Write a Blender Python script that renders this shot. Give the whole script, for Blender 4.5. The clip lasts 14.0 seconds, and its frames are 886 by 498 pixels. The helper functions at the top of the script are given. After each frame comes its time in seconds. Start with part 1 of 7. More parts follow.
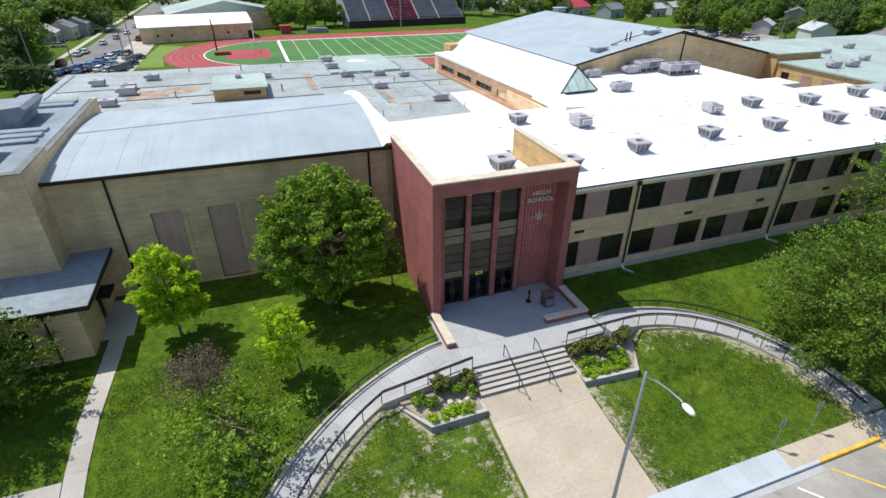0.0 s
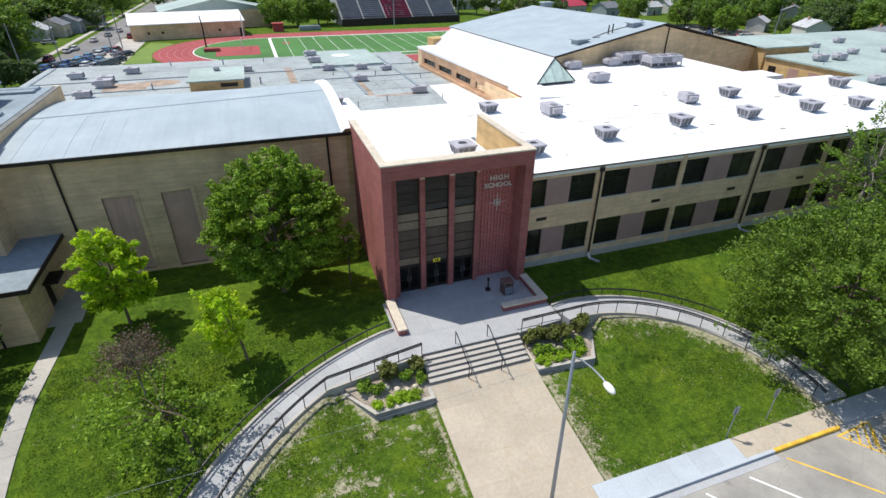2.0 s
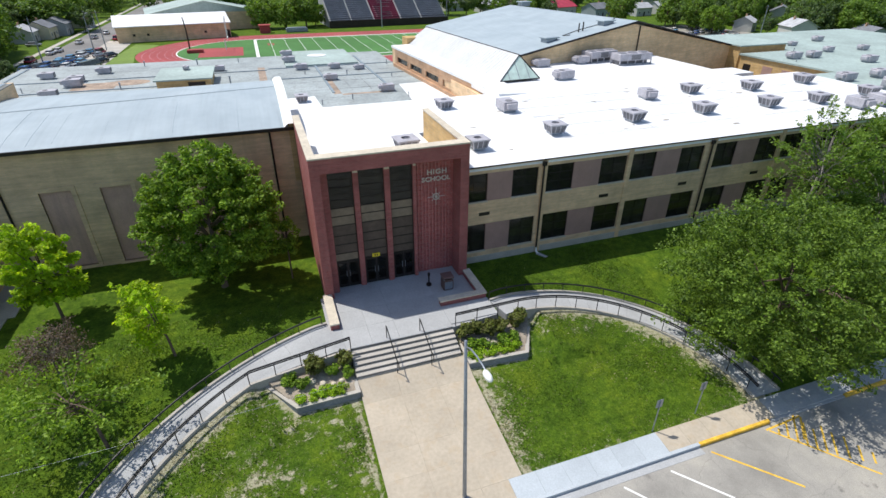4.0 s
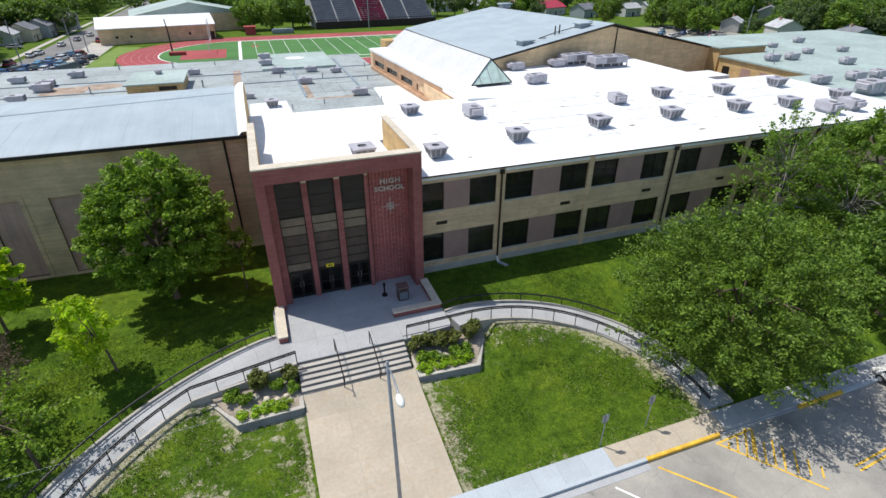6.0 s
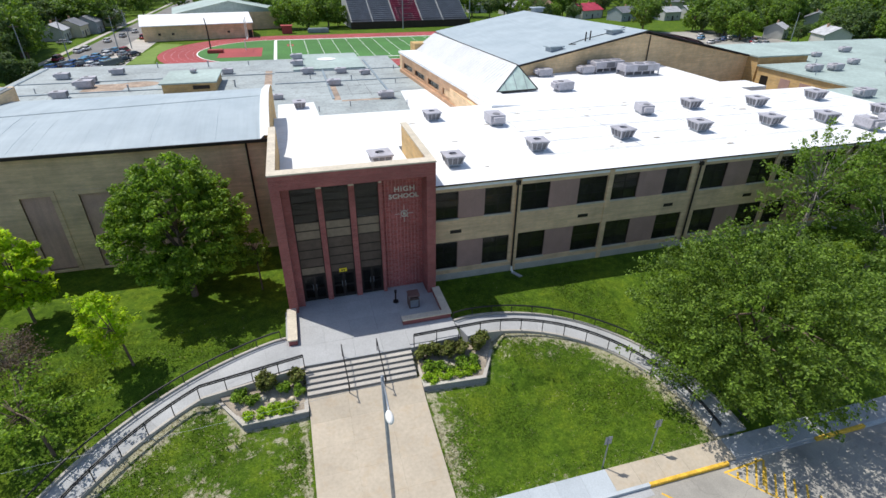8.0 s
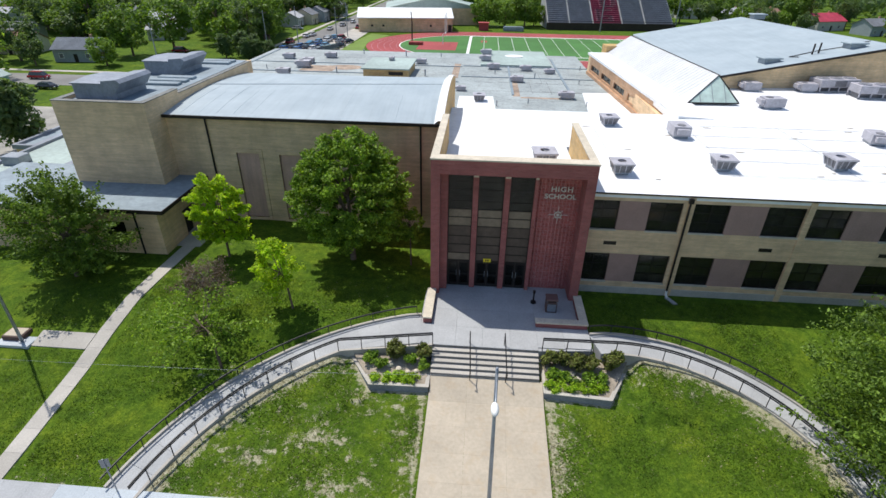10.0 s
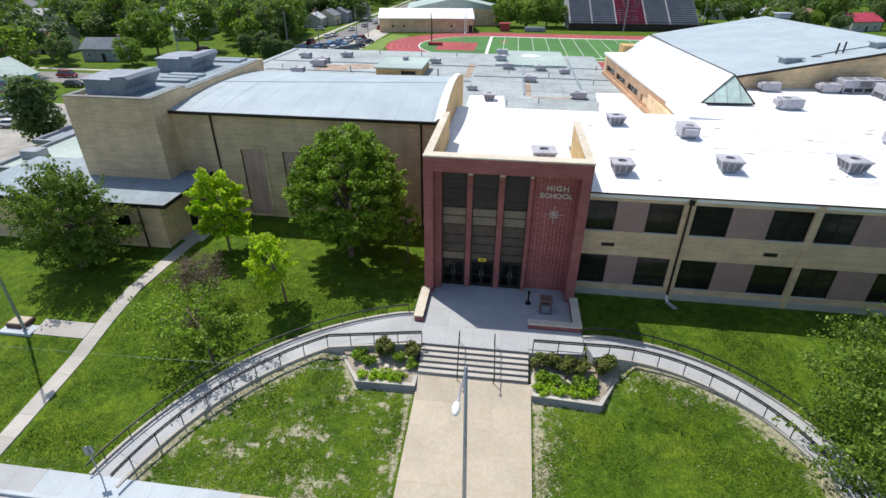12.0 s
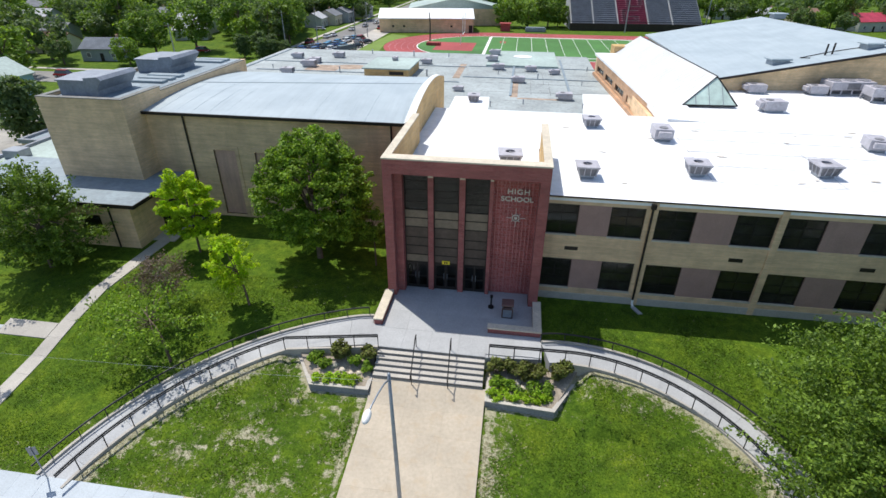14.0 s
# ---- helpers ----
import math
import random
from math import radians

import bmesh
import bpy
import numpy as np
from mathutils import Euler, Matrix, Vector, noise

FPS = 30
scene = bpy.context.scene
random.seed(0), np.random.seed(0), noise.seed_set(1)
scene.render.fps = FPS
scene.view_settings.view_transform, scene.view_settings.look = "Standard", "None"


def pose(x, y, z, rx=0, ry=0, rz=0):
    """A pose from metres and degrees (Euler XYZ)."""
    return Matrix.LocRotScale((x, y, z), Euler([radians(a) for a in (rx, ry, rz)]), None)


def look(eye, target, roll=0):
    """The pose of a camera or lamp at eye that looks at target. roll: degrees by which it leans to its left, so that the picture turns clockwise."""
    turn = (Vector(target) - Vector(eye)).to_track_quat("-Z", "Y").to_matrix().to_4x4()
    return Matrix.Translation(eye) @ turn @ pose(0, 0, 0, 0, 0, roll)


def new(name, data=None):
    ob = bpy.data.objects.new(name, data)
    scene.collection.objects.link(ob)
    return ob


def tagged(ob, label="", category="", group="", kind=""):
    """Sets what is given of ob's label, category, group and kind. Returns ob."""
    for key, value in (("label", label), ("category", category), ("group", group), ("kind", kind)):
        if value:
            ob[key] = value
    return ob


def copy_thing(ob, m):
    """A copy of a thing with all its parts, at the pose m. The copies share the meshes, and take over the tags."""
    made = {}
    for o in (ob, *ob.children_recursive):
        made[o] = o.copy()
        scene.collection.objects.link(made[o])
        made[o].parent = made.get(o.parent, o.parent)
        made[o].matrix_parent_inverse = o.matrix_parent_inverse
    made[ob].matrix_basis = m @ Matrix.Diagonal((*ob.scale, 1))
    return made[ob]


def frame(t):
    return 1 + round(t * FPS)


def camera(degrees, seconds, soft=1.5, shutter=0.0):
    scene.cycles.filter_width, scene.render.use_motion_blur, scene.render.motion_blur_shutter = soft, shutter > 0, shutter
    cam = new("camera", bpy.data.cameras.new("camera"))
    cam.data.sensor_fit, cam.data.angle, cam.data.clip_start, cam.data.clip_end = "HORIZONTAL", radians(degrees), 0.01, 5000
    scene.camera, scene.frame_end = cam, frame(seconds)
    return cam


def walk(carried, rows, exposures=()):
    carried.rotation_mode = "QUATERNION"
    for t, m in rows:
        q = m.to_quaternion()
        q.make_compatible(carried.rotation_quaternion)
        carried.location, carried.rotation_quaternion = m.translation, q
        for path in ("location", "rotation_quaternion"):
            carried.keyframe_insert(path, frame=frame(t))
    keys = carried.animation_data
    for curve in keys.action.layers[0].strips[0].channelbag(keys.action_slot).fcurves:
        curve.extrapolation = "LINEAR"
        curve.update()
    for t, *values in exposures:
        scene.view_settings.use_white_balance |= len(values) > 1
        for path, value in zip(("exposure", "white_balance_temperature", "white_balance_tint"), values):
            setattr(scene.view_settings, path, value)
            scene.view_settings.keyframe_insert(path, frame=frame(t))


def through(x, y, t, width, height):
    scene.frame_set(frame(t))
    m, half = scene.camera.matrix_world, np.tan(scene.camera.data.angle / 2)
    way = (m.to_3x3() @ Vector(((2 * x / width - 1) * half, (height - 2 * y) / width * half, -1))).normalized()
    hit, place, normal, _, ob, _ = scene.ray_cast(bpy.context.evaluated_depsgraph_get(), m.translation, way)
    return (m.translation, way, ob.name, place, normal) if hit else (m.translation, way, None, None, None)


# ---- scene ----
cam = camera(81.9, 14.0)
PATH = [
    (0, (-9.5, -28.461, 24.933), (-8.914, -26.836, 23.925), 0.5),
    (0.5, (-9.313, -28.447, 24.632), (-8.72, -26.826, 23.621), 0.7),
    (1, (-8.396, -28.8, 24.334), (-7.809, -27.177, 23.324), 0.5),
    (1.5, (-7.324, -29.16, 24.012), (-6.743, -27.533, 23.005), 0.4),
    (2, (-6.265, -29.517, 23.612), (-5.688, -27.885, 22.61), 0.4),
    (2.5, (-5.135, -29.879, 23.311), (-4.565, -28.243, 22.312), 0.2),
    (3, (-4.068, -30.515, 22.999), (-3.501, -28.875, 22.005), 0.2),
    (5.5, (0.554, -31.303, 23.157), (1.14, -29.669, 22.165), 0.1),
    (6, (1.148, -31.333, 23.39), (1.733, -29.699, 22.396), 0.1),
    (6.5, (1.66, -31.297, 23.682), (2.244, -29.664, 22.687), 0.2),
    (7, (2.017, -31.356, 23.977), (2.603, -29.722, 22.983), 0.3),
    (7.5, (2.219, -31.332, 24.067), (2.785, -29.693, 23.07), 0.5),
    (8, (2.361, -31.347, 23.995), (2.84, -29.68, 22.999), 0.5),
    (8.5, (2.426, -31.431, 23.965), (2.754, -29.729, 22.969), 0.6),
    (9, (2.569, -31.482, 23.849), (2.692, -29.753, 22.851), 0.9),
    (11.5, (4.49, -31.167, 23.268), (4.289, -29.445, 22.272), 0.6),
    (12, (5.124, -31.044, 23.242), (4.913, -29.322, 22.247), 0.5),
    (12.5, (5.796, -30.858, 23.223), (5.576, -29.138, 22.227), 0.5),
    (13, (6.523, -30.7, 23.468), (6.297, -28.986, 22.463), 0.4),
    (13.5, (7.558, -30.484, 23.313), (7.317, -28.768, 22.315), 0.2),
    (14, (8.309, -30.29, 23.335), (8.066, -28.573, 22.339), 0.4),
]
walk(cam, [(t, look(eye, target, roll)) for t, eye, target, roll in PATH], ((0, 0.07), (3, 0.03), (5.5, -0.02), (8, -0.02), (9, -0.09), (11.5, 0.08), (14, 0.09)))

# ---- light ----
SUN_DIR = Vector((-4.04, 3.67, 10.3)).normalized()
sun_data = bpy.data.lights.new("sun", "SUN")
sun_data.energy, sun_data.angle, sun_data.color = 4.45, radians(0.53), (1.0, 0.955, 0.88)
sun = new("sun", sun_data)
sun.matrix_world = look((0, 0, 80), Vector((0, 0, 80)) - SUN_DIR * 10)
world = bpy.data.worlds.new("sky")
scene.world = world
world.use_nodes = True
wn = world.node_tree
sky = wn.nodes.new("ShaderNodeTexSky")
sky.sky_type, sky.sun_disc = "NISHITA", False
sky.sun_elevation = math.asin(SUN_DIR.z)
sky.sun_rotation = math.atan2(SUN_DIR.x, SUN_DIR.y)
wn.nodes["Background"].inputs["Strength"].default_value = 0.145
wn.links.new(sky.outputs[0], wn.nodes["Background"].inputs["Color"])

# ---- building tools ----
def ground_z(y):
    """Height of the lawn and roads, which fall from the school to the street."""
    ys = (-60, -17.45, -16.0, -8.6, -5.0, -2.6, 1.2, 62)
    zs = (-1.1, -1.1, -0.8, 0.05, 0.85, 1.38, 1.5, 1.5)
    return float(np.interp(y, ys, zs))


PLAZA = 1.62
# side, centre, outer and inner radius, first and last angle of each curved ramp
RAMPS = ((-1, Vector((1.9, -20.7)), 17.9, 16.15, 7.2, 74.8), (1, Vector((14.1, -15.4)), 11.75, 9.95, -15.0, 92.0))


def on_arc(ramp, deg, r):
    side, c, *_ = ramp
    a = radians(deg)
    return (c.x + side * r * math.sin(a), c.y + r * math.cos(a))


def ramp_z(ramp, deg):
    f = (deg - ramp[4]) / (ramp[5] - ramp[4])
    return float(np.interp(f, (0.0, 0.04, 1.0), (PLAZA, PLAZA - 0.02, -0.78)))


def lawn_z(x, y):
    """The lawn, banked up against both sides of the ramps."""
    z = low = ground_z(y)
    for ramp in RAMPS:
        side, c, ro, ri, a0, a1 = ramp
        r = math.hypot(x - c.x, y - c.y)
        a = math.degrees(math.atan2(side * (x - c.x), y - c.y))
        if a0 < a < a1 and ri - 4 < r < ro + 3:
            d = max(ri - r, r - ro, 0.0)
            z = min(max(z, ramp_z(ramp, a) - 0.1 - 0.16 * d), ramp_z(ramp, a) - 0.06 + 0.6 * max(0.0, d - 0.3))
    # the beds beside the stairs stay level
    off = 1.6 * math.hypot(max(-5.0 - x, 0.0, x - 13.5), max(-9.2 - y, 0.0))
    return low + (z - low) * min(1.0, off) if z > low and y < -5.0 else z


def thing(name, at, label, category, group="", kind=""):
    ob = new(name)
    ob.empty_display_size = 0.3
    ob.location = at
    return tagged(ob, label, category, group, kind)


def finish(bm, name, material, smooth=False):
    bmesh.ops.recalc_face_normals(bm, faces=bm.faces)
    me = bpy.data.meshes.new(name)
    bm.to_mesh(me)
    bm.free()
    for m in material if isinstance(material, (list, tuple)) else [material]:
        me.materials.append(m)
    if smooth:
        me.polygons.foreach_set("use_smooth", [True] * len(me.polygons))
    return me


def part(name, bm, material, parent, label="", smooth=False):
    ob = new(name, finish(bm, name, material, smooth))
    ob.parent = parent
    if label:
        ob["label"] = label
    return ob


def solid(name, bm, material, label, category, kind="", group="", smooth=False, at=(0, 0, 0)):
    ob = new(name, finish(bm, name, material, smooth))
    ob.location = at
    return tagged(ob, label, category, group, kind)


def piece(name, me, parent, at, turn=0.0):
    ob = new(name, me)
    ob.parent = parent
    ob.location = at
    ob.rotation_euler[2] = turn
    return ob


def box(bm, x0, x1, y0, y1, z0, z1, mi=0):
    v = [bm.verts.new((x, y, z)) for z in (z0, z1) for y in (y0, y1) for x in (x0, x1)]
    for a in ((0, 1, 3, 2), (4, 5, 7, 6), (0, 1, 5, 4), (2, 3, 7, 6), (0, 2, 6, 4), (1, 3, 7, 5)):
        bm.faces.new([v[i] for i in a]).material_index = mi
    return bm


def boxes(*lots):
    bm = bmesh.new()
    for b in lots:
        box(bm, *b)
    return bm


def prism(bm, ring, z0, z1, mi=0):
    """An upright prism over a ring of (x, y)."""
    lo = [bm.verts.new((x, y, z0 if not callable(z0) else z0(x, y))) for x, y in ring]
    hi = [bm.verts.new((x, y, z1 if not callable(z1) else z1(x, y))) for x, y in ring]
    n = len(ring)
    bm.faces.new(lo).material_index = mi
    bm.faces.new(hi).material_index = mi
    for i in range(n):
        bm.faces.new((lo[i], lo[(i + 1) % n], hi[(i + 1) % n], hi[i])).material_index = mi
    return bm


def tube(bm, points, radius, sides=8, mi=0, close=True):
    """A round bar along a line of points; radius one number or one for each point."""
    pts = [Vector(p) for p in points]
    rings = []
    for i, p in enumerate(pts):
        d = (pts[min(i + 1, len(pts) - 1)] - pts[max(i - 1, 0)]).normalized()
        a = d.orthogonal().normalized() if abs(d.z) > 0.95 else d.cross(Vector((0, 0, 1))).normalized()
        b = d.cross(a).normalized()
        r = radius[i] if isinstance(radius, (list, tuple)) else radius
        rings.append([bm.verts.new(p + (a * math.cos(k * math.tau / sides) + b * math.sin(k * math.tau / sides)) * r) for k in range(sides)])
    for r0, r1 in zip(rings, rings[1:]):
        for k in range(sides):
            bm.faces.new((r0[k], r0[(k + 1) % sides], r1[(k + 1) % sides], r1[k])).material_index = mi
    if close:
        bm.faces.new(rings[0]).material_index = mi
        bm.faces.new(rings[-1]).material_index = mi
    return bm


def bevelled(bm, width=0.02, segments=1):
    bmesh.ops.recalc_face_normals(bm, faces=bm.faces)
    bmesh.ops.bevel(bm, geom=[e for e in bm.edges if len(e.link_faces) == 2 and e.calc_face_angle(0) > 0.5], offset=width, segments=segments, affect="EDGES")
    return bm

# ---- materials ----
def nodes_of(name, rough=0.8, metal=0.0, spec=0.5):
    m = bpy.data.materials.new(name)
    m.use_nodes = True
    nt = m.node_tree
    p = nt.nodes["Principled BSDF"]
    p.inputs["Roughness"].default_value = rough
    p.inputs["Metallic"].default_value = metal
    p.inputs["Specular IOR Level"].default_value = spec
    return m, nt, p


def place(nt, scale=(1, 1, 1)):
    """World-sized coordinates."""
    g = nt.nodes.new("ShaderNodeNewGeometry")
    mp = nt.nodes.new("ShaderNodeMapping")
    mp.inputs["Scale"].default_value = scale
    nt.links.new(g.outputs["Position"], mp.inputs["Vector"])
    return mp.outputs[0]


def noise_of(nt, vec, scale, detail=4, rough=0.6):
    n = nt.nodes.new("ShaderNodeTexNoise")
    n.inputs["Scale"].default_value, n.inputs["Detail"].default_value, n.inputs["Roughness"].default_value = scale, detail, rough
    nt.links.new(vec, n.inputs["Vector"])
    return n.outputs[0]


def ramp_of(nt, fac, stops):
    r = nt.nodes.new("ShaderNodeValToRGB")
    e = r.color_ramp.elements
    while len(e) < len(stops):
        e.new(0.5)
    for s, (pos, col) in zip(e, stops):
        s.position, s.color = pos, (*col, 1) if len(col) == 3 else col
    nt.links.new(fac, r.inputs[0])
    return r.outputs[0]


def mix_of(nt, fac, a, b, mode="MIX"):
    m = nt.nodes.new("ShaderNodeMix")
    m.data_type, m.blend_type = "RGBA", mode
    for sock, val in ((m.inputs[0], fac), (m.inputs[6], a), (m.inputs[7], b)):
        if isinstance(val, (int, float)):
            sock.default_value = val
        elif isinstance(val, tuple):
            sock.default_value = (*val, 1)
        else:
            nt.links.new(val, sock)
    return m.outputs[2]


def grey(v):
    return (v, v, v)


def bump_of(nt, p, height, strength=0.3, dist=0.02):
    b = nt.nodes.new("ShaderNodeBump")
    b.inputs["Strength"].default_value, b.inputs["Distance"].default_value = strength, dist
    nt.links.new(height, b.inputs["Height"])
    nt.links.new(b.outputs[0], p.inputs["Normal"])


def plain(name, col, rough=0.7, metal=0.0, fine=8.0, coarse=0.5, amount=0.18, bump=0.15, spec=0.5, per_object=0.0, stain=None):
    """A painted, cast or sheet surface: colour with fine grain, broad wear and relief."""
    m, nt, p = nodes_of(name, rough, metal, spec)
    vec = place(nt)
    a, b = noise_of(nt, vec, fine, 5), noise_of(nt, vec, coarse, 3)
    lo, hi = 1 - amount, 1 + amount
    c = mix_of(nt, 1.0, tuple(col), ramp_of(nt, a, [(0.3, grey(lo)), (0.7, grey(min(hi, 1.0) if hi < 1 else hi))]), "MULTIPLY")
    c = mix_of(nt, 1.0, c, ramp_of(nt, b, [(0.3, grey(lo)), (0.7, grey(hi))]), "MULTIPLY")
    if stain:
        streak = noise_of(nt, place(nt, (1.3, 1.3, 0.12)), 1.0, 4)
        c = mix_of(nt, ramp_of(nt, streak, [(0.52, grey(0)), (0.72, grey(0.55))]), c, tuple(stain))
    if per_object:
        o = nt.nodes.new("ShaderNodeObjectInfo")
        c = mix_of(nt, 1.0, c, ramp_of(nt, o.outputs["Random"], [(0, grey(1 - per_object)), (1, grey(1 + per_object))]), "MULTIPLY")
    nt.links.new(c, p.inputs["Base Color"])
    if bump:
        bump_of(nt, p, a, bump)
    return m


def masonry(name, colours, mortar, brick=(0.2, 0.067), joint=0.01, stain=None, band=1.0):
    """Brickwork in running bond on upright walls."""
    m, nt, p = nodes_of(name, 0.88, 0.0, 0.3)
    g = nt.nodes.new("ShaderNodeNewGeometry")
    sep = nt.nodes.new("ShaderNodeSeparateXYZ")
    nt.links.new(g.outputs["Position"], sep.inputs[0])
    add = nt.nodes.new("ShaderNodeMath")
    nt.links.new(sep.outputs[0], add.inputs[0])
    nt.links.new(sep.outputs[1], add.inputs[1])
    comb = nt.nodes.new("ShaderNodeCombineXYZ")
    nt.links.new(add.outputs[0], comb.inputs[0])
    nt.links.new(sep.outputs[2], comb.inputs[1])
    bt = nt.nodes.new("ShaderNodeTexBrick")
    bt.inputs["Scale"].default_value = 1.0
    bt.inputs["Brick Width"].default_value, bt.inputs["Row Height"].default_value = brick[0] + joint, brick[1] + joint
    bt.inputs["Mortar Size"].default_value = joint * 0.6
    bt.inputs["Color1"].default_value, bt.inputs["Color2"].default_value = (*colours[0], 1), (*colours[1], 1)
    bt.inputs["Mortar"].default_value = (*mortar, 1)
    nt.links.new(comb.outputs[0], bt.inputs["Vector"])
    vec = place(nt)
    c = mix_of(nt, 1.0, bt.outputs[0], ramp_of(nt, noise_of(nt, vec, 0.6, 4), [(0.3, grey(0.82)), (0.7, grey(1.15))]), "MULTIPLY")
    c = mix_of(nt, 1.0, c, ramp_of(nt, noise_of(nt, place(nt, (0.35, 0.35, 5.0)), 1.0, 4), [(0.3, grey(0.86)), (0.7, grey(1.12))]), "MULTIPLY")
    if stain:
        streak = noise_of(nt, place(nt, (0.9, 0.9, 0.08)), 1.0, 5)
        c = mix_of(nt, ramp_of(nt, streak, [(0.55, grey(0)), (0.75, grey(0.45))]), c, tuple(stain))
    nt.links.new(c, p.inputs["Base Color"])
    bump_of(nt, p, bt.outputs[1], -0.4, 0.01)
    return m


def leafage(name, dark, light, through=0.35):
    """Leaves: colour by leaf, some light passing through them."""
    m, nt, p = nodes_of(name, 0.55, 0.0, 0.3)
    g = nt.nodes.new("ShaderNodeNewGeometry")
    c = ramp_of(nt, g.outputs["Random Per Island"], [(0.0, dark), (0.75, light), (1.0, tuple(min(1, v * 1.25) for v in light))])
    c = mix_of(nt, 1.0, c, ramp_of(nt, noise_of(nt, place(nt), 0.7, 2), [(0.35, grey(0.75)), (0.65, grey(1.2))]), "MULTIPLY")
    nt.links.new(c, p.inputs["Base Color"])
    t = nt.nodes.new("ShaderNodeBsdfTranslucent")
    nt.links.new(mix_of(nt, 1.0, c, (1.25, 1.25, 0.45), "MULTIPLY"), t.inputs[0])
    mx = nt.nodes.new("ShaderNodeMixShader")
    mx.inputs[0].default_value = through
    nt.links.new(p.outputs[0], mx.inputs[1])
    nt.links.new(t.outputs[0], mx.inputs[2])
    nt.links.new(mx.outputs[0], nt.nodes["Material Output"].inputs[0])
    return m


def asphalt_material():
    """Bleached asphalt with patches, oil spots and a net of fine cracks."""
    m, nt, p = nodes_of("worn_asphalt", 0.92, 0.0, 0.2)
    vec = place(nt)
    grain = noise_of(nt, vec, 30.0, 4, 0.7)
    c = mix_of(nt, 1.0, ramp_of(nt, noise_of(nt, vec, 0.22, 5, 0.6), [(0.35, (0.25, 0.24, 0.22)), (0.5, (0.34, 0.325, 0.295)), (0.65, (0.42, 0.395, 0.345))]), ramp_of(nt, grain, [(0.3, grey(0.8)), (0.7, grey(1.2))]), "MULTIPLY")
    c = mix_of(nt, ramp_of(nt, noise_of(nt, vec, 1.1, 4, 0.6), [(0.64, grey(0)), (0.74, grey(0.6))]), c, (0.11, 0.105, 0.1))
    warp = nt.nodes.new("ShaderNodeVectorMath")
    wob = nt.nodes.new("ShaderNodeTexNoise")
    wob.inputs["Scale"].default_value = 0.8
    nt.links.new(vec, wob.inputs["Vector"])
    nt.links.new(vec, warp.inputs[0])
    nt.links.new(wob.outputs["Color"], warp.inputs[1])
    vo = nt.nodes.new("ShaderNodeTexVoronoi")
    vo.feature = "DISTANCE_TO_EDGE"
    vo.inputs["Scale"].default_value = 0.28
    nt.links.new(warp.outputs[0], vo.inputs["Vector"])
    c = mix_of(nt, ramp_of(nt, vo.outputs["Distance"], [(0.0, grey(0.28)), (0.006, grey(0))]), c, (0.08, 0.075, 0.07))
    nt.links.new(c, p.inputs["Base Color"])
    bump_of(nt, p, grain, 0.3, 0.01)
    return m


ASPHALT = asphalt_material()
RED_BRICK = masonry("red_brick", ((0.37, 0.108, 0.1), (0.275, 0.08, 0.075)), (0.34, 0.21, 0.19), (0.2, 0.067))
RIB_BRICK = masonry("ribbed_red_brick", ((0.46, 0.125, 0.115), (0.35, 0.095, 0.09)), (0.5, 0.33, 0.31), (0.19, 0.19), 0.014)
RIB_PINK = plain("pale_pink_rib", (0.47, 0.19, 0.175), 0.85, fine=9, coarse=0.9, amount=0.22)
TAN_BRICK = masonry("tan_brick", ((0.74, 0.53, 0.325), (0.66, 0.47, 0.285)), (0.6, 0.48, 0.35), (0.3, 0.067), stain=(0.42, 0.31, 0.2))
YELLOW_BRICK = masonry("yellow_brick", ((0.6, 0.4, 0.17), (0.52, 0.34, 0.14)), (0.5, 0.4, 0.28), (0.3, 0.067))
ORANGE_BRICK = masonry("orange_brick", ((0.5, 0.305, 0.185), (0.43, 0.255, 0.15)), (0.45, 0.37, 0.29), (0.2, 0.067))
INFILL = plain("infill_panel", (0.36, 0.23, 0.2), 0.8, fine=14, coarse=0.8, amount=0.1, stain=(0.25, 0.18, 0.16))
GYM_BRICK = masonry("warm_tan_brick", ((0.76, 0.55, 0.32), (0.68, 0.48, 0.27)), (0.6, 0.5, 0.36), (0.3, 0.067))
NICHE = plain("mauve_render", (0.58, 0.37, 0.3), 0.85, fine=14, coarse=0.8, amount=0.1, stain=(0.34, 0.24, 0.2))
STONE = plain("limestone_coping", (0.56, 0.5, 0.4), 0.85, fine=9, coarse=0.9, amount=0.15)
CONCRETE = plain("concrete", (0.42, 0.395, 0.355), 0.9, fine=12, coarse=0.35, amount=0.14, per_object=0.08)
CONCRETE_TAN = plain("buff_concrete", (0.455, 0.395, 0.31), 0.9, fine=5, coarse=0.4, amount=0.09, bump=0.06, per_object=0.035, stain=(0.43, 0.335, 0.225))
CONCRETE_GREY = plain("grey_concrete", (0.37, 0.38, 0.39), 0.9, fine=12, coarse=0.4, amount=0.12, per_object=0.06)
CONCRETE_NEW = plain("pale_concrete", (0.43, 0.475, 0.51), 0.9, fine=12, coarse=0.4, amount=0.1, per_object=0.04)
ROAD = plain("street_asphalt", (0.2, 0.195, 0.19), 0.92, fine=10, coarse=0.1, amount=0.2, bump=0.2)
WHITE_ROOF = plain("white_roof_membrane", (0.8, 0.81, 0.82), 0.55, fine=2.0, coarse=0.25, amount=0.06, bump=0.05)
SEAM_WHITE = plain("white_seam_metal", (0.6, 0.61, 0.62), 0.5, 0.0, fine=1.5, coarse=0.3, amount=0.06, bump=0.04)
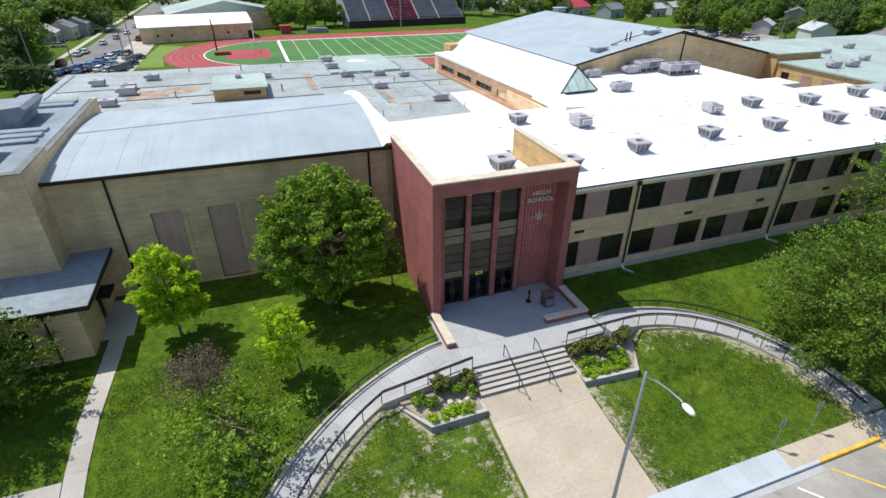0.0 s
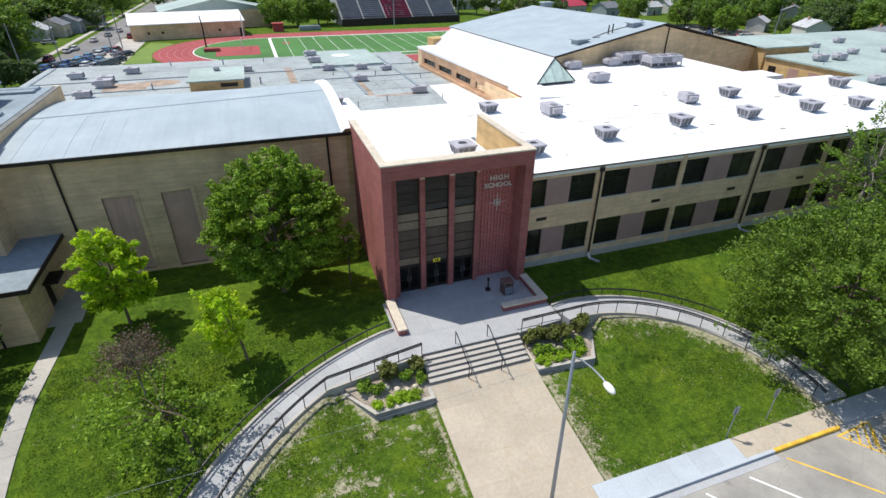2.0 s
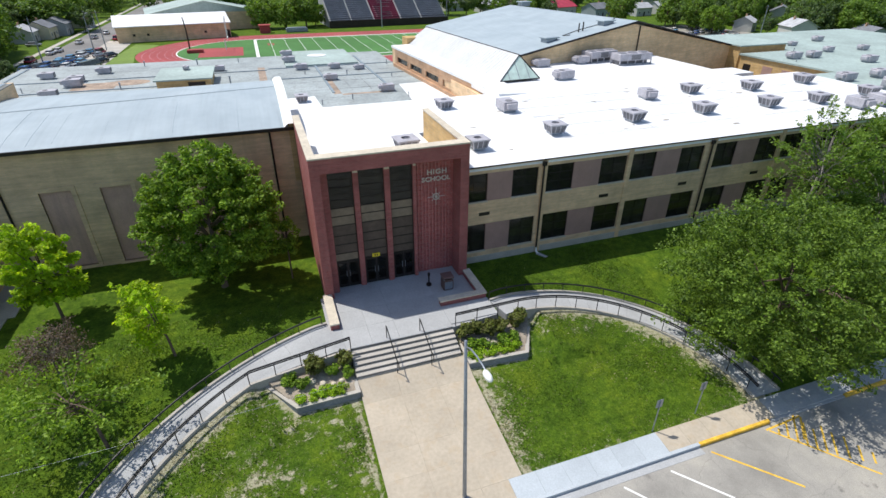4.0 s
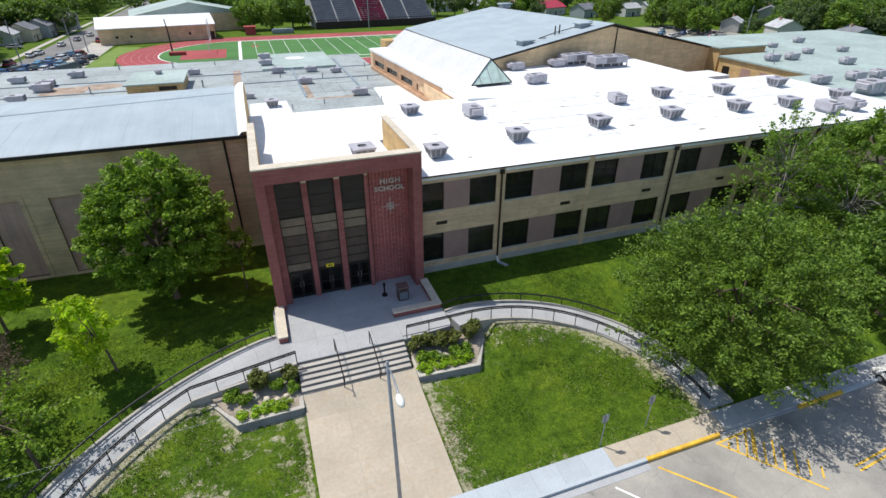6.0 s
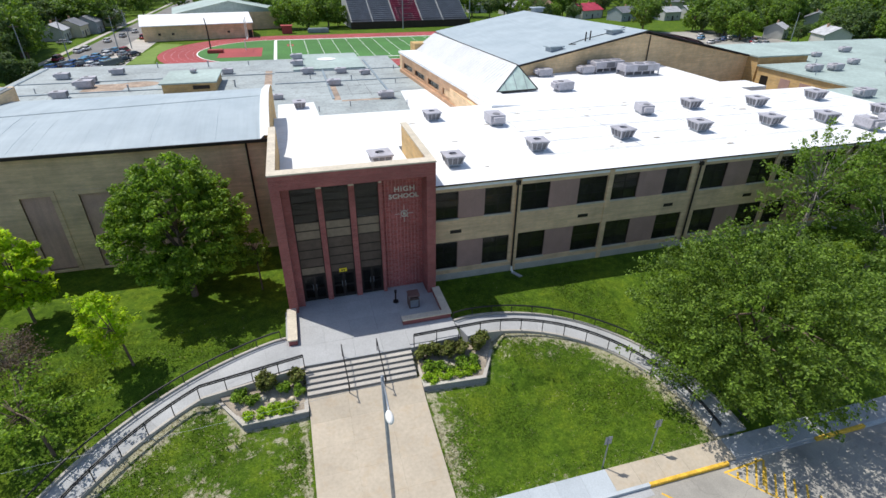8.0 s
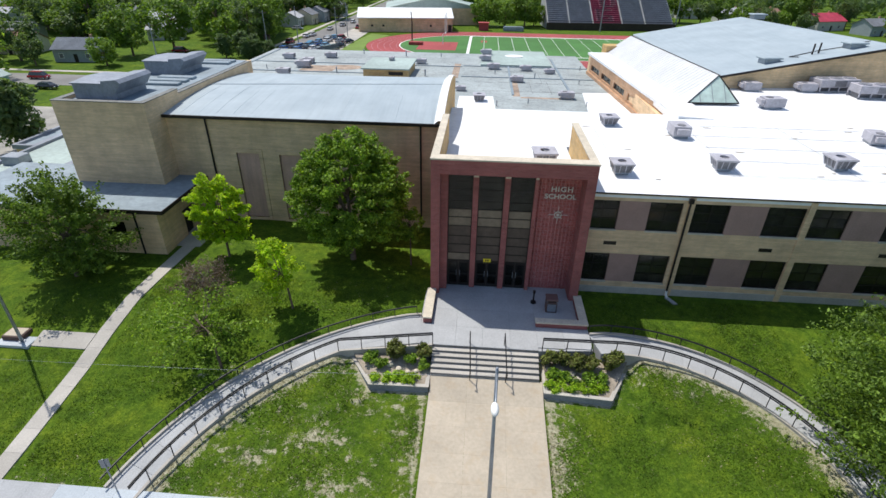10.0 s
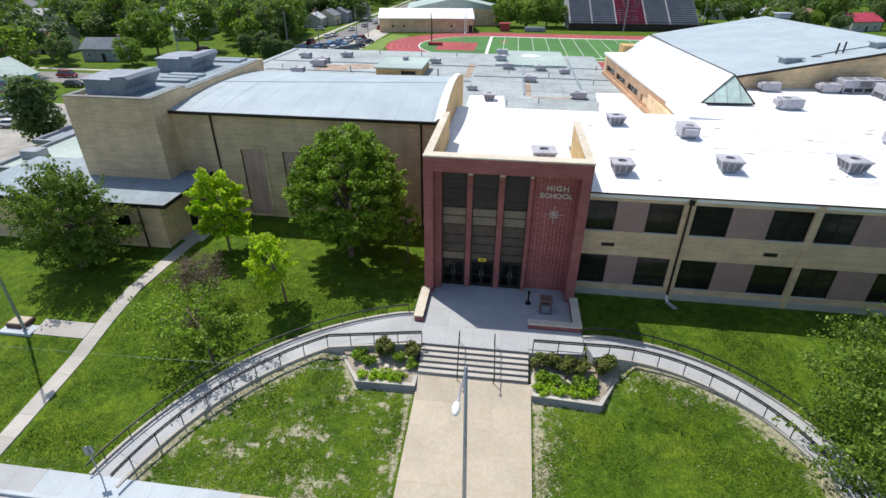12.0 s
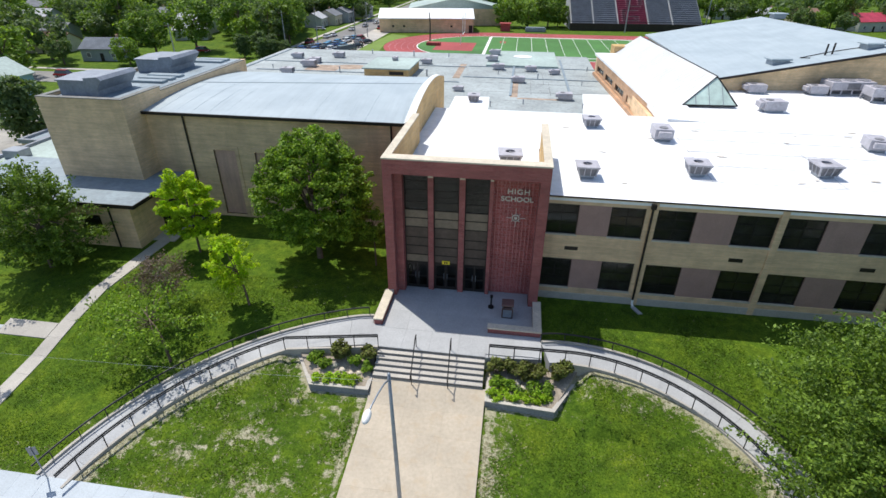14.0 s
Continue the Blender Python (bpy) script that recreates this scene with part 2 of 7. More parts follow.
GREY_ROOF = plain("grey_roof_membrane", (0.32, 0.36, 0.365), 0.75, fine=3.0, coarse=0.2, amount=0.2, bump=0.1, stain=(0.17, 0.165, 0.15))
def membrane_material():
    """Pale roof sheeting with faint wrinkles across the slope and broad mottling."""
    m, nt, p = nodes_of("pale_metal_roof", 0.65, 0.0, 0.35)
    wrinkle = noise_of(nt, place(nt, (2.2, 0.12, 0.12)), 1.0, 5, 0.65)
    mottle = noise_of(nt, place(nt), 0.3, 4, 0.6)
    c = mix_of(nt, 1.0, (0.36, 0.425, 0.465), ramp_of(nt, wrinkle, [(0.32, grey(0.94)), (0.5, grey(1.0)), (0.68, grey(1.04))]), "MULTIPLY")
    c = mix_of(nt, 1.0, c, ramp_of(nt, mottle, [(0.35, (0.9, 0.91, 0.92)), (0.65, (1.06, 1.05, 1.04))]), "MULTIPLY")
    nt.links.new(c, p.inputs["Base Color"])
    bump_of(nt, p, wrinkle, 0.25, 0.05)
    return m


METAL_ROOF = membrane_material()
BLUE_ROOF = plain("blue_grey_roof", (0.21, 0.265, 0.305), 0.6, 0.0, fine=2.5, coarse=0.3, amount=0.16, bump=0.05)
COPING_DARK = plain("weathered_coping", (0.16, 0.165, 0.16), 0.7, 0.2, fine=5, coarse=0.8, amount=0.25)
DARK_METAL = plain("dark_bronze_metal", (0.035, 0.03, 0.028), 0.5, 0.6, amount=0.2)
BLACK_RAIL = plain("black_painted_steel", (0.02, 0.02, 0.022), 0.45, 0.3, amount=0.15, bump=0.0)
AC_GREY = plain("ac_grey_metal", (0.42, 0.41, 0.45), 0.55, 0.1, fine=6, coarse=1.0, amount=0.15)
AC_DARK = plain("ac_dark_coil", (0.19, 0.19, 0.205), 0.7, 0.2, fine=20, amount=0.3)
GALV = plain("galvanised_steel", (0.3, 0.33, 0.37), 0.45, 0.5, fine=4, coarse=0.7, amount=0.12, bump=0.02)
WHITE_PAINT = plain("white_paint", (0.8, 0.8, 0.78), 0.6, amount=0.06, bump=0.03)
YELLOW_PAINT = plain("yellow_road_paint", (0.75, 0.46, 0.05), 0.8, fine=9, coarse=1.5, amount=0.22, bump=0.05)
LETTER = plain("pale_letter_metal", (0.6, 0.55, 0.5), 0.5, 0.2, amount=0.06, bump=0.0)
SIGN_YELLOW = plain("yellow_sign", (0.8, 0.62, 0.03), 0.6, amount=0.05, bump=0.0)
BARK = plain("bark", (0.13, 0.095, 0.07), 0.95, fine=14, coarse=1.5, amount=0.35, bump=0.6)
SOIL = plain("mulch_soil", (0.33, 0.28, 0.22), 0.95, fine=16, coarse=1.2, amount=0.35, bump=0.6)
BLOCK_WALL = plain("grey_block_wall", (0.25, 0.255, 0.27), 0.9, fine=9, coarse=1.0, amount=0.2, bump=0.3)
VENT_GREY = plain("vent_sheet_metal", (0.225, 0.25, 0.295), 0.5, 0.15, fine=4, coarse=0.8, amount=0.15, bump=0.03)
# shade and dirt on the stair risers, put into one dark colour
RISER = plain("shade_dark_riser", (0.17, 0.165, 0.16), 0.9, amount=0.25)
# blinds and unlit rooms behind the glass share this dark colour
DIM_INTERIOR = plain("dim_interior", (0.13, 0.115, 0.09), 0.8, fine=3, coarse=0.7, amount=0.35, bump=0.0, per_object=0.4)
PALE_BLIND = plain("buff_spandrel", (0.22, 0.17, 0.12), 0.7, fine=3, coarse=0.7, amount=0.15, bump=0.0)
BRONZE_PANEL = plain("brown_spandrel", (0.088, 0.062, 0.047), 0.6, fine=3, coarse=0.8, amount=0.2, bump=0.0)
TURF_GREEN = plain("turf", (0.055, 0.17, 0.035), 0.9, fine=2, coarse=0.08, amount=0.2)
TURF_PALE = plain("pale_turf", (0.06, 0.182, 0.038), 0.9, fine=2, coarse=0.08, amount=0.2)
TRACK_RED = plain("red_track", (0.33, 0.06, 0.06), 0.9, fine=2, coarse=0.1, amount=0.15)
TEAL_ROOF = plain("teal_grey_roof", (0.34, 0.42, 0.395), 0.7, fine=2.0, coarse=0.15, amount=0.15, bump=0.05)

LEAF_MID = leafage("maple_leaves", (0.075, 0.16, 0.014), (0.24, 0.37, 0.035), 0.38)
LEAF_LIME = leafage("lime_leaves", (0.24, 0.4, 0.018), (0.47, 0.61, 0.04), 0.6)
LEAF_DARK = leafage("elm_leaves", (0.08, 0.155, 0.025), (0.19, 0.3, 0.055), 0.45)
LEAF_OLIVE = leafage("olive_leaves", (0.095, 0.17, 0.025), (0.2, 0.315, 0.05), 0.45)
LEAF_ELM = leafage("broad_elm_leaves", (0.058, 0.113, 0.016), (0.162, 0.255, 0.031), 0.33)
LEAF_STREET = leafage("street_tree_leaves", (0.075, 0.15, 0.03), (0.185, 0.29, 0.055), 0.45)
LEAF_PURPLE = leafage("purple_brown_leaves", (0.09, 0.068, 0.055), (0.185, 0.135, 0.105), 0.3)
# leaf tones greyed and lightened to stand for haze over distant trees
LEAF_HAZE = leafage("hazed_leaves", (0.075, 0.13, 0.055), (0.14, 0.21, 0.08), 0.45)
LEAF_BRONZE = leafage("bronze_shrub_leaves", (0.1, 0.095, 0.03), (0.21, 0.25, 0.06), 0.4)


def glass(name, tint, rough=0.05):
    m, nt, p = nodes_of(name, rough, 0.0, 0.3)
    p.inputs["Base Color"].default_value = (*tint, 1)
    p.inputs["Transmission Weight"].default_value = 1.0
    p.inputs["IOR"].default_value = 1.3
    return m


GLASS = glass("window_glass", (0.4, 0.42, 0.42))
# opaque pale green: the sky's reflection in the glass is put into the colour
SKYLIGHT = plain("sky_toned_glazing", (0.55, 0.68, 0.61), 0.15, fine=1.5, coarse=0.6, amount=0.12, bump=0.0, spec=0.6)


def grass_material():
    """Mown grass with dry straw and bare soil where the ground is trodden."""
    m, nt, p = nodes_of("lawn_grass", 0.9, 0.0, 0.1)
    vec = place(nt)
    fine = noise_of(nt, vec, 7.0, 8, 0.8)
    blade = ramp_of(nt, fine, [(0.3, (0.033, 0.07, 0.006)), (0.5, (0.07, 0.13, 0.01)), (0.7, (0.138, 0.21, 0.024))])
    broad = ramp_of(nt, noise_of(nt, vec, 0.35, 5, 0.65), [(0.3, (0.68, 0.76, 0.8)), (0.5, (1.0, 1.0, 1.0)), (0.7, (1.4, 1.16, 1.05))])
    c = mix_of(nt, 1.0, blade, broad, "MULTIPLY")
    clump = ramp_of(nt, noise_of(nt, vec, 1.5, 5, 0.7), [(0.34, (0.6, 0.64, 0.66)), (0.5, (1.0, 1.0, 1.0)), (0.66, (1.42, 1.3, 1.15))])
    c = mix_of(nt, 1.0, c, clump, "MULTIPLY")
    # scattered pale tufts everywhere
    tuft = ramp_of(nt, noise_of(nt, vec, 2.6, 7, 0.75), [(0.62, grey(0)), (0.74, grey(0.4))])
    c = mix_of(nt, tuft, c, (0.27, 0.28, 0.1))
    wear = nt.nodes.new("ShaderNodeAttribute")
    wear.attribute_name = "wear"
    add = nt.nodes.new("ShaderNodeMath")
    add.operation = "MULTIPLY_ADD"
    nt.links.new(noise_of(nt, vec, 2.4, 8, 0.8), add.inputs[0])
    add.inputs[1].default_value = 2.6
    add.inputs[2].default_value = -1.52
    both = nt.nodes.new("ShaderNodeMath")
    nt.links.new(add.outputs[0], both.inputs[0])
    nt.links.new(wear.outputs["Fac"], both.inputs[1])
    dry = ramp_of(nt, both.outputs[0], [(0.16, grey(0)), (0.36, grey(0.88))])
    straw = ramp_of(nt, noise_of(nt, vec, 5.0, 5, 0.7), [(0.35, (0.28, 0.255, 0.165)), (0.65, (0.5, 0.47, 0.35))])
    c = mix_of(nt, dry, c, straw)
    nt.links.new(c, p.inputs["Base Color"])
    bump_of(nt, p, fine, 0.9, 0.06)
    return m


GRASS = grass_material()
BLADES = leafage("grass_blades", (0.058, 0.114, 0.007), (0.124, 0.196, 0.019), 0.42)
STRAW = leafage("dry_grass_blades", (0.21, 0.185, 0.095), (0.39, 0.35, 0.22), 0.2)

# ---- ground ----
# outlines of the two beds beside the stairs
BEDS = ([(-4.75, -6.1), (-2.98, -8.68), (0.7, -8.6), (0.7, -5.9)], [(7.8, -5.9), (7.78, -8.46), (11.8, -8.72), (13.5, -5.6)])


def worn(x, y):
    """How trodden and dry the lawn is at a place, 0 to 1."""
    w = 0.0
    for side, cx, cy, r in ((-1, 1.9, -20.7, 16.15), (1, 14.1, -15.4, 9.95)):
        d = r - math.hypot(x - cx, y - cy)
        if 0 < d < 3 and side * (x - cx) > -4:
            w = max(w, math.exp(-max(0.0, d - 0.2) / (0.75 + 0.5 * noise.noise(Vector((x * 0.6, y * 0.6, 5.0))))))
    if -16.0 < y < -7.5:
        for edge, wide in ((0.75 - x, 0.45), (x - 7.75, 1.05)):
            if 0 < edge < 3:
                w = max(w, (1.0 + 0.45 * noise.noise(Vector((0, y * 0.5, 4)))) * math.exp(-edge / wide))
    for ring in BEDS:
        d = max(((q[1] - p[1]) * (x - p[0]) - (q[0] - p[0]) * (y - p[1])) / math.dist(p, q) for p, q in zip(ring, ring[1:]))
        d = max(0.0, d, y + 5.5)
        w = max(w, 0.95 * math.exp(-d / (0.17 + 0.16 * noise.noise(Vector((x * 0.9, y * 0.9, 7.0))))))
    if y < -14.5:
        w = max(w, (0.35 + 0.5 * noise.noise(Vector((x * 0.4, 3, 1)))) * math.exp(-max(0.0, y + 16.0) / 0.5))
    for px, py, rx, ry, s in ((-5.6, -12.2, 1.7, 1.2, 0.8), (-3.4, -15.0, 2.3, 0.8, 0.85), (-3.0, -8.9, 1.2, 1.6, 0.7), (-8.3, -13.9, 1.8, 1.1, 0.6), (-1.2, -10.6, 0.8, 0.7, 0.55), (-0.4, -12.6, 0.7, 1.3, 0.5), (14.0, -6.9, 2.0, 0.8, 0.6), (16.6, -7.6, 1.6, 0.7, 0.6), (12.6, -8.6, 1.2, 0.6, 0.4), (-11.6, -8.2, 2.0, 1.1, 0.75), (8.6, -13.6, 0.8, 1.4, 0.4), (-19.0, -4.0, 1.6, 1.6, 0.3), (15.3, -11.0, 1.5, 1.0, 0.2)):
        w = max(w, 0.5 * s * math.exp(-((x - px) / rx) ** 2 - ((y - py) / ry) ** 2))
    return min(1.0, 0.85 * w + (0.07 if -10 < x < 0.7 and -16 < y < -7 else 0.0) + (0.3 if -12 < x < 0.7 and -15 < y < -8 else 0.06) * max(0.0, noise.noise(Vector((x * 0.7, y * 0.7, 9.0)))) + (0.9 if x < 0.7 else 0.25) * max(0.0, noise.noise(Vector((x * 1.7, y * 1.7, 4.0))) - 0.2) * (1.0 if -17 < x and y < -7.0 else 0.25))


def grid_ground():
    xs = [-3500, -1500, -700, -350, -200, -150, -120, -100, -85, -70, -60] + list(np.arange(-50, -20, 2.0)) + list(np.arange(-20, 24, 0.25)) + list(np.arange(24, 80.1, 2.0)) + [90, 105, 125, 150, 200, 350, 700, 1500, 3500]
    ys = [-3000, -1000, -400, -200, -120, -80, -60, -50, -40, -30, -24, -20] + list(np.arange(-18.2, -3.0, 0.25)) + list(np.arange(-3.0, 12.1, 0.6)) + [14, 18, 24, 32, 40, 50, 62, 70, 80, 90, 105, 130, 160, 200, 260, 350, 500, 900, 1800, 3500]
    verts, wear = [], []
    for y in ys:
        for x in xs:
            near = -50 <= x <= 78 and -15 < y < 1
            verts.append((x, y, lawn_z(x, y) - (0.12 if y < -17.0 else 0.0) + (0.05 * noise.noise(Vector((x * 0.3, y * 0.3, 2.0))) if near else 0.0)))
            wear.append(worn(x, y) if -24 < x < 26 and -17 < y < 1 else 0.0)
    n = len(xs)
    faces = [(j * n + i, j * n + i + 1, j * n + n + i + 1, j * n + n + i) for j in range(len(ys) - 1) for i in range(n - 1)]
    me = bpy.data.meshes.new("ground")
    me.from_pydata(verts, [], faces)
    me.attributes.new("wear", "FLOAT", "POINT").data.foreach_set("value", wear)
    me.materials.append(GRASS)
    me.polygons.foreach_set("use_smooth", [True] * len(faces))
    return me


lawn = tagged(new("ground", grid_ground()), "mown green lawn with dry straw tufts, sloping to the street", "lawn", kind="structure")


def holed_wall(bm, x0, x1, z0, z1, y0, y1, holes, along="x"):
    """One continuous wall of thickness y0..y1 along x (or along y) with rectangular openings (x0, x1, z0, z1)."""
    xs = sorted({x0, x1, *(h[0] for h in holes), *(h[1] for h in holes)})
    zs = sorted({z0, z1, *(h[2] for h in holes), *(h[3] for h in holes)})
    put = (lambda a, d, z: (a, d, z)) if along == "x" else (lambda a, d, z: (d, a, z))
    grid = {(i, j, k): bm.verts.new(put(a, d, z)) for i, a in enumerate(xs) for j, z in enumerate(zs) for k, d in enumerate((y0, y1))}

    def full(i, j):
        if not (0 <= i < len(xs) - 1 and 0 <= j < len(zs) - 1):
            return False
        a, z = (xs[i] + xs[i + 1]) / 2, (zs[j] + zs[j + 1]) / 2
        return not any(h[0] < a < h[1] and h[2] < z < h[3] for h in holes)

    for i in range(len(xs) - 1):
        for j in range(len(zs) - 1):
            if not full(i, j):
                continue
            for k in (0, 1):
                bm.faces.new([grid[i, j, k], grid[i + 1, j, k], grid[i + 1, j + 1, k], grid[i, j + 1, k]])
            for di, dj, (p, q) in ((-1, 0, ((i, j), (i, j + 1))), (1, 0, ((i + 1, j), (i + 1, j + 1))), (0, -1, ((i, j), (i + 1, j))), (0, 1, ((i, j + 1), (i + 1, j + 1)))):
                if not full(i + di, j + dj):
                    bm.faces.new([grid[(*p, 0)], grid[(*q, 0)], grid[(*q, 1)], grid[(*p, 1)]])
    bmesh.ops.delete(bm, geom=[v for v in bm.verts if not v.link_faces], context="VERTS")
    return bm


def window_unit(parent, x0, x1, z0, z1, y, name="window", cols=2, rows=(0.33, 0.66), blind=DIM_INTERIOR, label=""):
    """A dark bronze window in an opening that faces -y: frame with mullions, glass, dark blind sheet for the dim room.
    """
    f, d, b = 0.06, 0.07, 0.022
    xs = [x0 + f] + [x0 + (x1 - x0) * i / cols + e for i in range(1, cols) for e in (-b, b)] + [x1 - f]
    zs = [z0 + f] + [z0 + (z1 - z0) * r + e for r in rows for e in (-b, b)] + [z1 - f]
    holes = [(xa, xb, za, zb) for xa, xb in zip(xs[::2], xs[1::2]) for za, zb in zip(zs[::2], zs[1::2])]
    bm = holed_wall(bmesh.new(), x0, x1, z0, z1, y, y + d, holes)
    win = part(name, bm, DARK_METAL, parent, label)
    for xa, xb, za, zb in holes:
        pane = part("pane", boxes((xa, xb, y + 0.03, y + 0.038, za, zb)), GLASS, win)
        pane.visible_shadow = False
    part("blind", boxes((x0 + 0.01, x1 - 0.01, y + 0.16, y + 0.18, z0, z1)), blind, win)
    return win


# ---- entrance tower ----
TOP, ROOF = 12.08, 9.75
tower = thing("entrance_tower", (0, 0, 0), "red brick school entrance tower with tall dark glazed bays", "building")
part("side_wall", boxes((0.0, 0.45, 0.5, 10.6, 0.9, TOP)), RED_BRICK, tower)
part("return_wall", boxes((10.35, 10.8, 0.5, 1.48, 0.9, TOP)), RED_BRICK, tower)
part("wall", holed_wall(bmesh.new(), 0.0, 10.8, 0.9, TOP, -0.08, 0.5, [(0.62, 10.17, 0.9, 11.1)]), RED_BRICK, tower, "red brick portal with piers and head band")
# the deep recess behind the portal
part("jamb", boxes((0.45, 0.62, 0.5, 1.6, 0.9, 11.1)), RED_BRICK, tower)
part("jamb", boxes((10.17, 10.35, 0.5, 1.6, 0.9, 11.1)), RED_BRICK, tower)
part("soffit", boxes((0.45, 10.35, 0.5, 1.82, 11.1, 11.4)), RED_BRICK, tower)
part("inner_pier", boxes((0.622, 1.12, 0.62, 1.3, 0.9, 11.098)), RED_BRICK, tower)
part("wall_panel", boxes((7.25, 10.168, 1.46, 1.8, 1.0, 11.098)), RIB_BRICK, tower, "recessed red brick panel with upright ribs")
for i in range(10):
    xr = 7.42 + i * 0.262
    rib = part("rib", boxes((xr, xr + 0.11, 1.38, 1.46, 1.62, 11.0)), RIB_BRICK, tower)
    part("rib_edge", boxes((xr + 0.028, xr + 0.082, 1.365, 1.38, 1.63, 10.98)), RIB_PINK, rib, "paler pink edge of the rib")
for xa, xb in ((2.82, 3.2), (4.96, 5.36), (7.0, 7.25)):
    pier = part("mullion_pier", boxes((xa, xb, 0.98, 1.42, 1.0, 11.098)), RED_BRICK, tower)
    part("capital", boxes((xa + 0.02, xb - 0.02, 0.95, 0.98, 10.56, 10.72)), STONE, pier, "small pale block on the pier front")
bm = bmesh.new()
box(bm, -0.04, 10.84, -0.13, 0.74, TOP, TOP + 0.1)
box(bm, -0.04, 0.5, 0.74, 10.6, TOP, TOP + 0.1)
box(bm, 10.3, 10.84, 0.74, 9.3, TOP, TOP + 0.1)
part("coping", bm, STONE, tower, "pale stone coping")
part("side_parapet", boxes((10.36, 10.78, 0.7, 9.25, ROOF, TOP)), YELLOW_BRICK, tower, "yellow brick parapet on the roof")
part("inner_parapet", boxes((0.45, 0.49, 0.7, 10.6, ROOF - 0.1, TOP)), YELLOW_BRICK, tower)
# unseen wall added to keep sun from leaking through the glazed bays
part("front_parapet", boxes((0.5, 10.34, 1.82, 1.95, ROOF - 0.1, 11.4)), YELLOW_BRICK, tower)
part("roof", boxes((0.46, 10.34, 1.9, 10.58, 9.2, ROOF + 0.02)), WHITE_ROOF, tower, "bright white roof membrane")
ROWS_Z = (10.75, 9.53, 8.65, 8.05, 7.42, 6.72, 5.9, 5.2, 4.48, 3.86)
for b, (xa, xb) in enumerate(((1.12, 2.82), (3.2, 4.96), (5.36, 7.0))):
    panes = [(xa + 0.06, xb - 0.06, lo + 0.03, hi - 0.03) for hi, lo in zip(ROWS_Z, ROWS_Z[1:])]
    bm = holed_wall(bmesh.new(), xa, xb, PLAZA, 11.09, 1.18, 1.26, panes + [(xa + 0.06, xb - 0.06, PLAZA, 3.8)])
    bay = part("bay_window", bm, DARK_METAL, tower, "tall bronze-framed glazed bay")
    for i, (zt, zb) in enumerate(zip(ROWS_Z, ROWS_Z[1:])):
        if i > 2:
            pale = i in ((3, 4, 8), (3, 4), (3, 4))[b]
            part("spandrel", boxes((xa + 0.06, xb - 0.06, 1.21, 1.24, zb + 0.03, zt - 0.03)), PALE_BLIND if pale else BRONZE_PANEL, bay, "buff spandrel panel" if pale else "brown spandrel panel")
            continue
        g = part("pane", boxes((xa + 0.06, xb - 0.06, 1.215, 1.225, zb + 0.03, zt - 0.03)), GLASS, bay)
        g.visible_shadow = False
        # dark sheet in place of the dim room behind this pane
        part("blind", boxes((xa + 0.05, xb - 0.05, 1.36, 1.38, zb, zt)), DIM_INTERIOR, bay)
        if i < 2:
            part("glazing_bar", boxes((xa + 0.06, xb - 0.06, 1.19, 1.21, (zb + zt) / 2 - 0.02, (zb + zt) / 2 + 0.02)), DARK_METAL, bay)
    mid = (xa + xb) / 2
    for xl, xr, hx in ((xa + 0.07, mid - 0.01, mid - 0.14), (mid + 0.01, xb - 0.07, mid + 0.1)):
        bm = bmesh.new()
        box(bm, xl, xl + 0.1, 1.19, 1.24, PLAZA + 0.02, 3.76)
        box(bm, xr - 0.1, xr, 1.19, 1.24, PLAZA + 0.02, 3.76)
        for z0, z1 in ((PLAZA + 0.02, PLAZA + 0.26), (PLAZA + 0.98, PLAZA + 1.08), (3.64, 3.76)):
            box(bm, xl + 0.1, xr - 0.1, 1.19, 1.24, z0, z1)
        leaf = part("door", bm, DARK_METAL, tower, "dark bronze glazed door")
        g = part("pane", boxes((xl + 0.1, xr - 0.1, 1.212, 1.22, PLAZA + 0.26, 3.64)), GLASS, leaf)
        g.visible_shadow = False
        part("handle", tube(bmesh.new(), [(hx, 1.19, 2.5), (hx, 1.12, 2.55), (hx, 1.12, 2.95), (hx, 1.19, 3.0)], 0.016, 6), GALV, leaf, "steel pull handle")
# the lobby's dimness is put into the colour of its box
part("lobby", boxes((1.1, 7.2, 3.2, 3.4, 1.0, 10.88), (1.1, 7.2, 1.45, 3.2, 1.45, 1.59), (1.1, 7.2, 1.45, 3.2, 5.7, 5.85)), DIM_INTERIOR, tower, "lobby behind the glass, coloured dark for its dimness")


def letters(word, x, y, z, tall, span, parent, depth=0.07):
    """Raised capitals facing -y over a given span, each one a part, in the built-in font."""
    made, width = [], 0.0
    for ch in word:
        cu = bpy.data.curves.new("letter", "FONT")
        cu.body, cu.size, cu.extrude, cu.offset = ch, tall * 1.4, depth / 2, 0.009
        tmp = bpy.data.objects.new("letter_source", cu)
        me = bpy.data.meshes.new_from_object(tmp)
        bpy.data.objects.remove(tmp)
        me.name = "letter"
        me.materials.clear()
        me.materials.append(LETTER)
        lo, hi = min(v.co.x for v in me.vertices), max(v.co.x for v in me.vertices)
        me.transform(Matrix.Translation((-lo, 0, 0)))
        made.append((me, hi - lo))
        width += hi - lo
    widen = 1.12
    gap = (span - width * widen) / (len(word) - 1)
    for me, w in made:
        ob = new("letter", me)
        ob.parent = parent
        ob.matrix_basis = pose(x, y, z, 90, 0, 0) @ Matrix.Diagonal((widen, 1, 1, 1))
        x += w * widen + gap


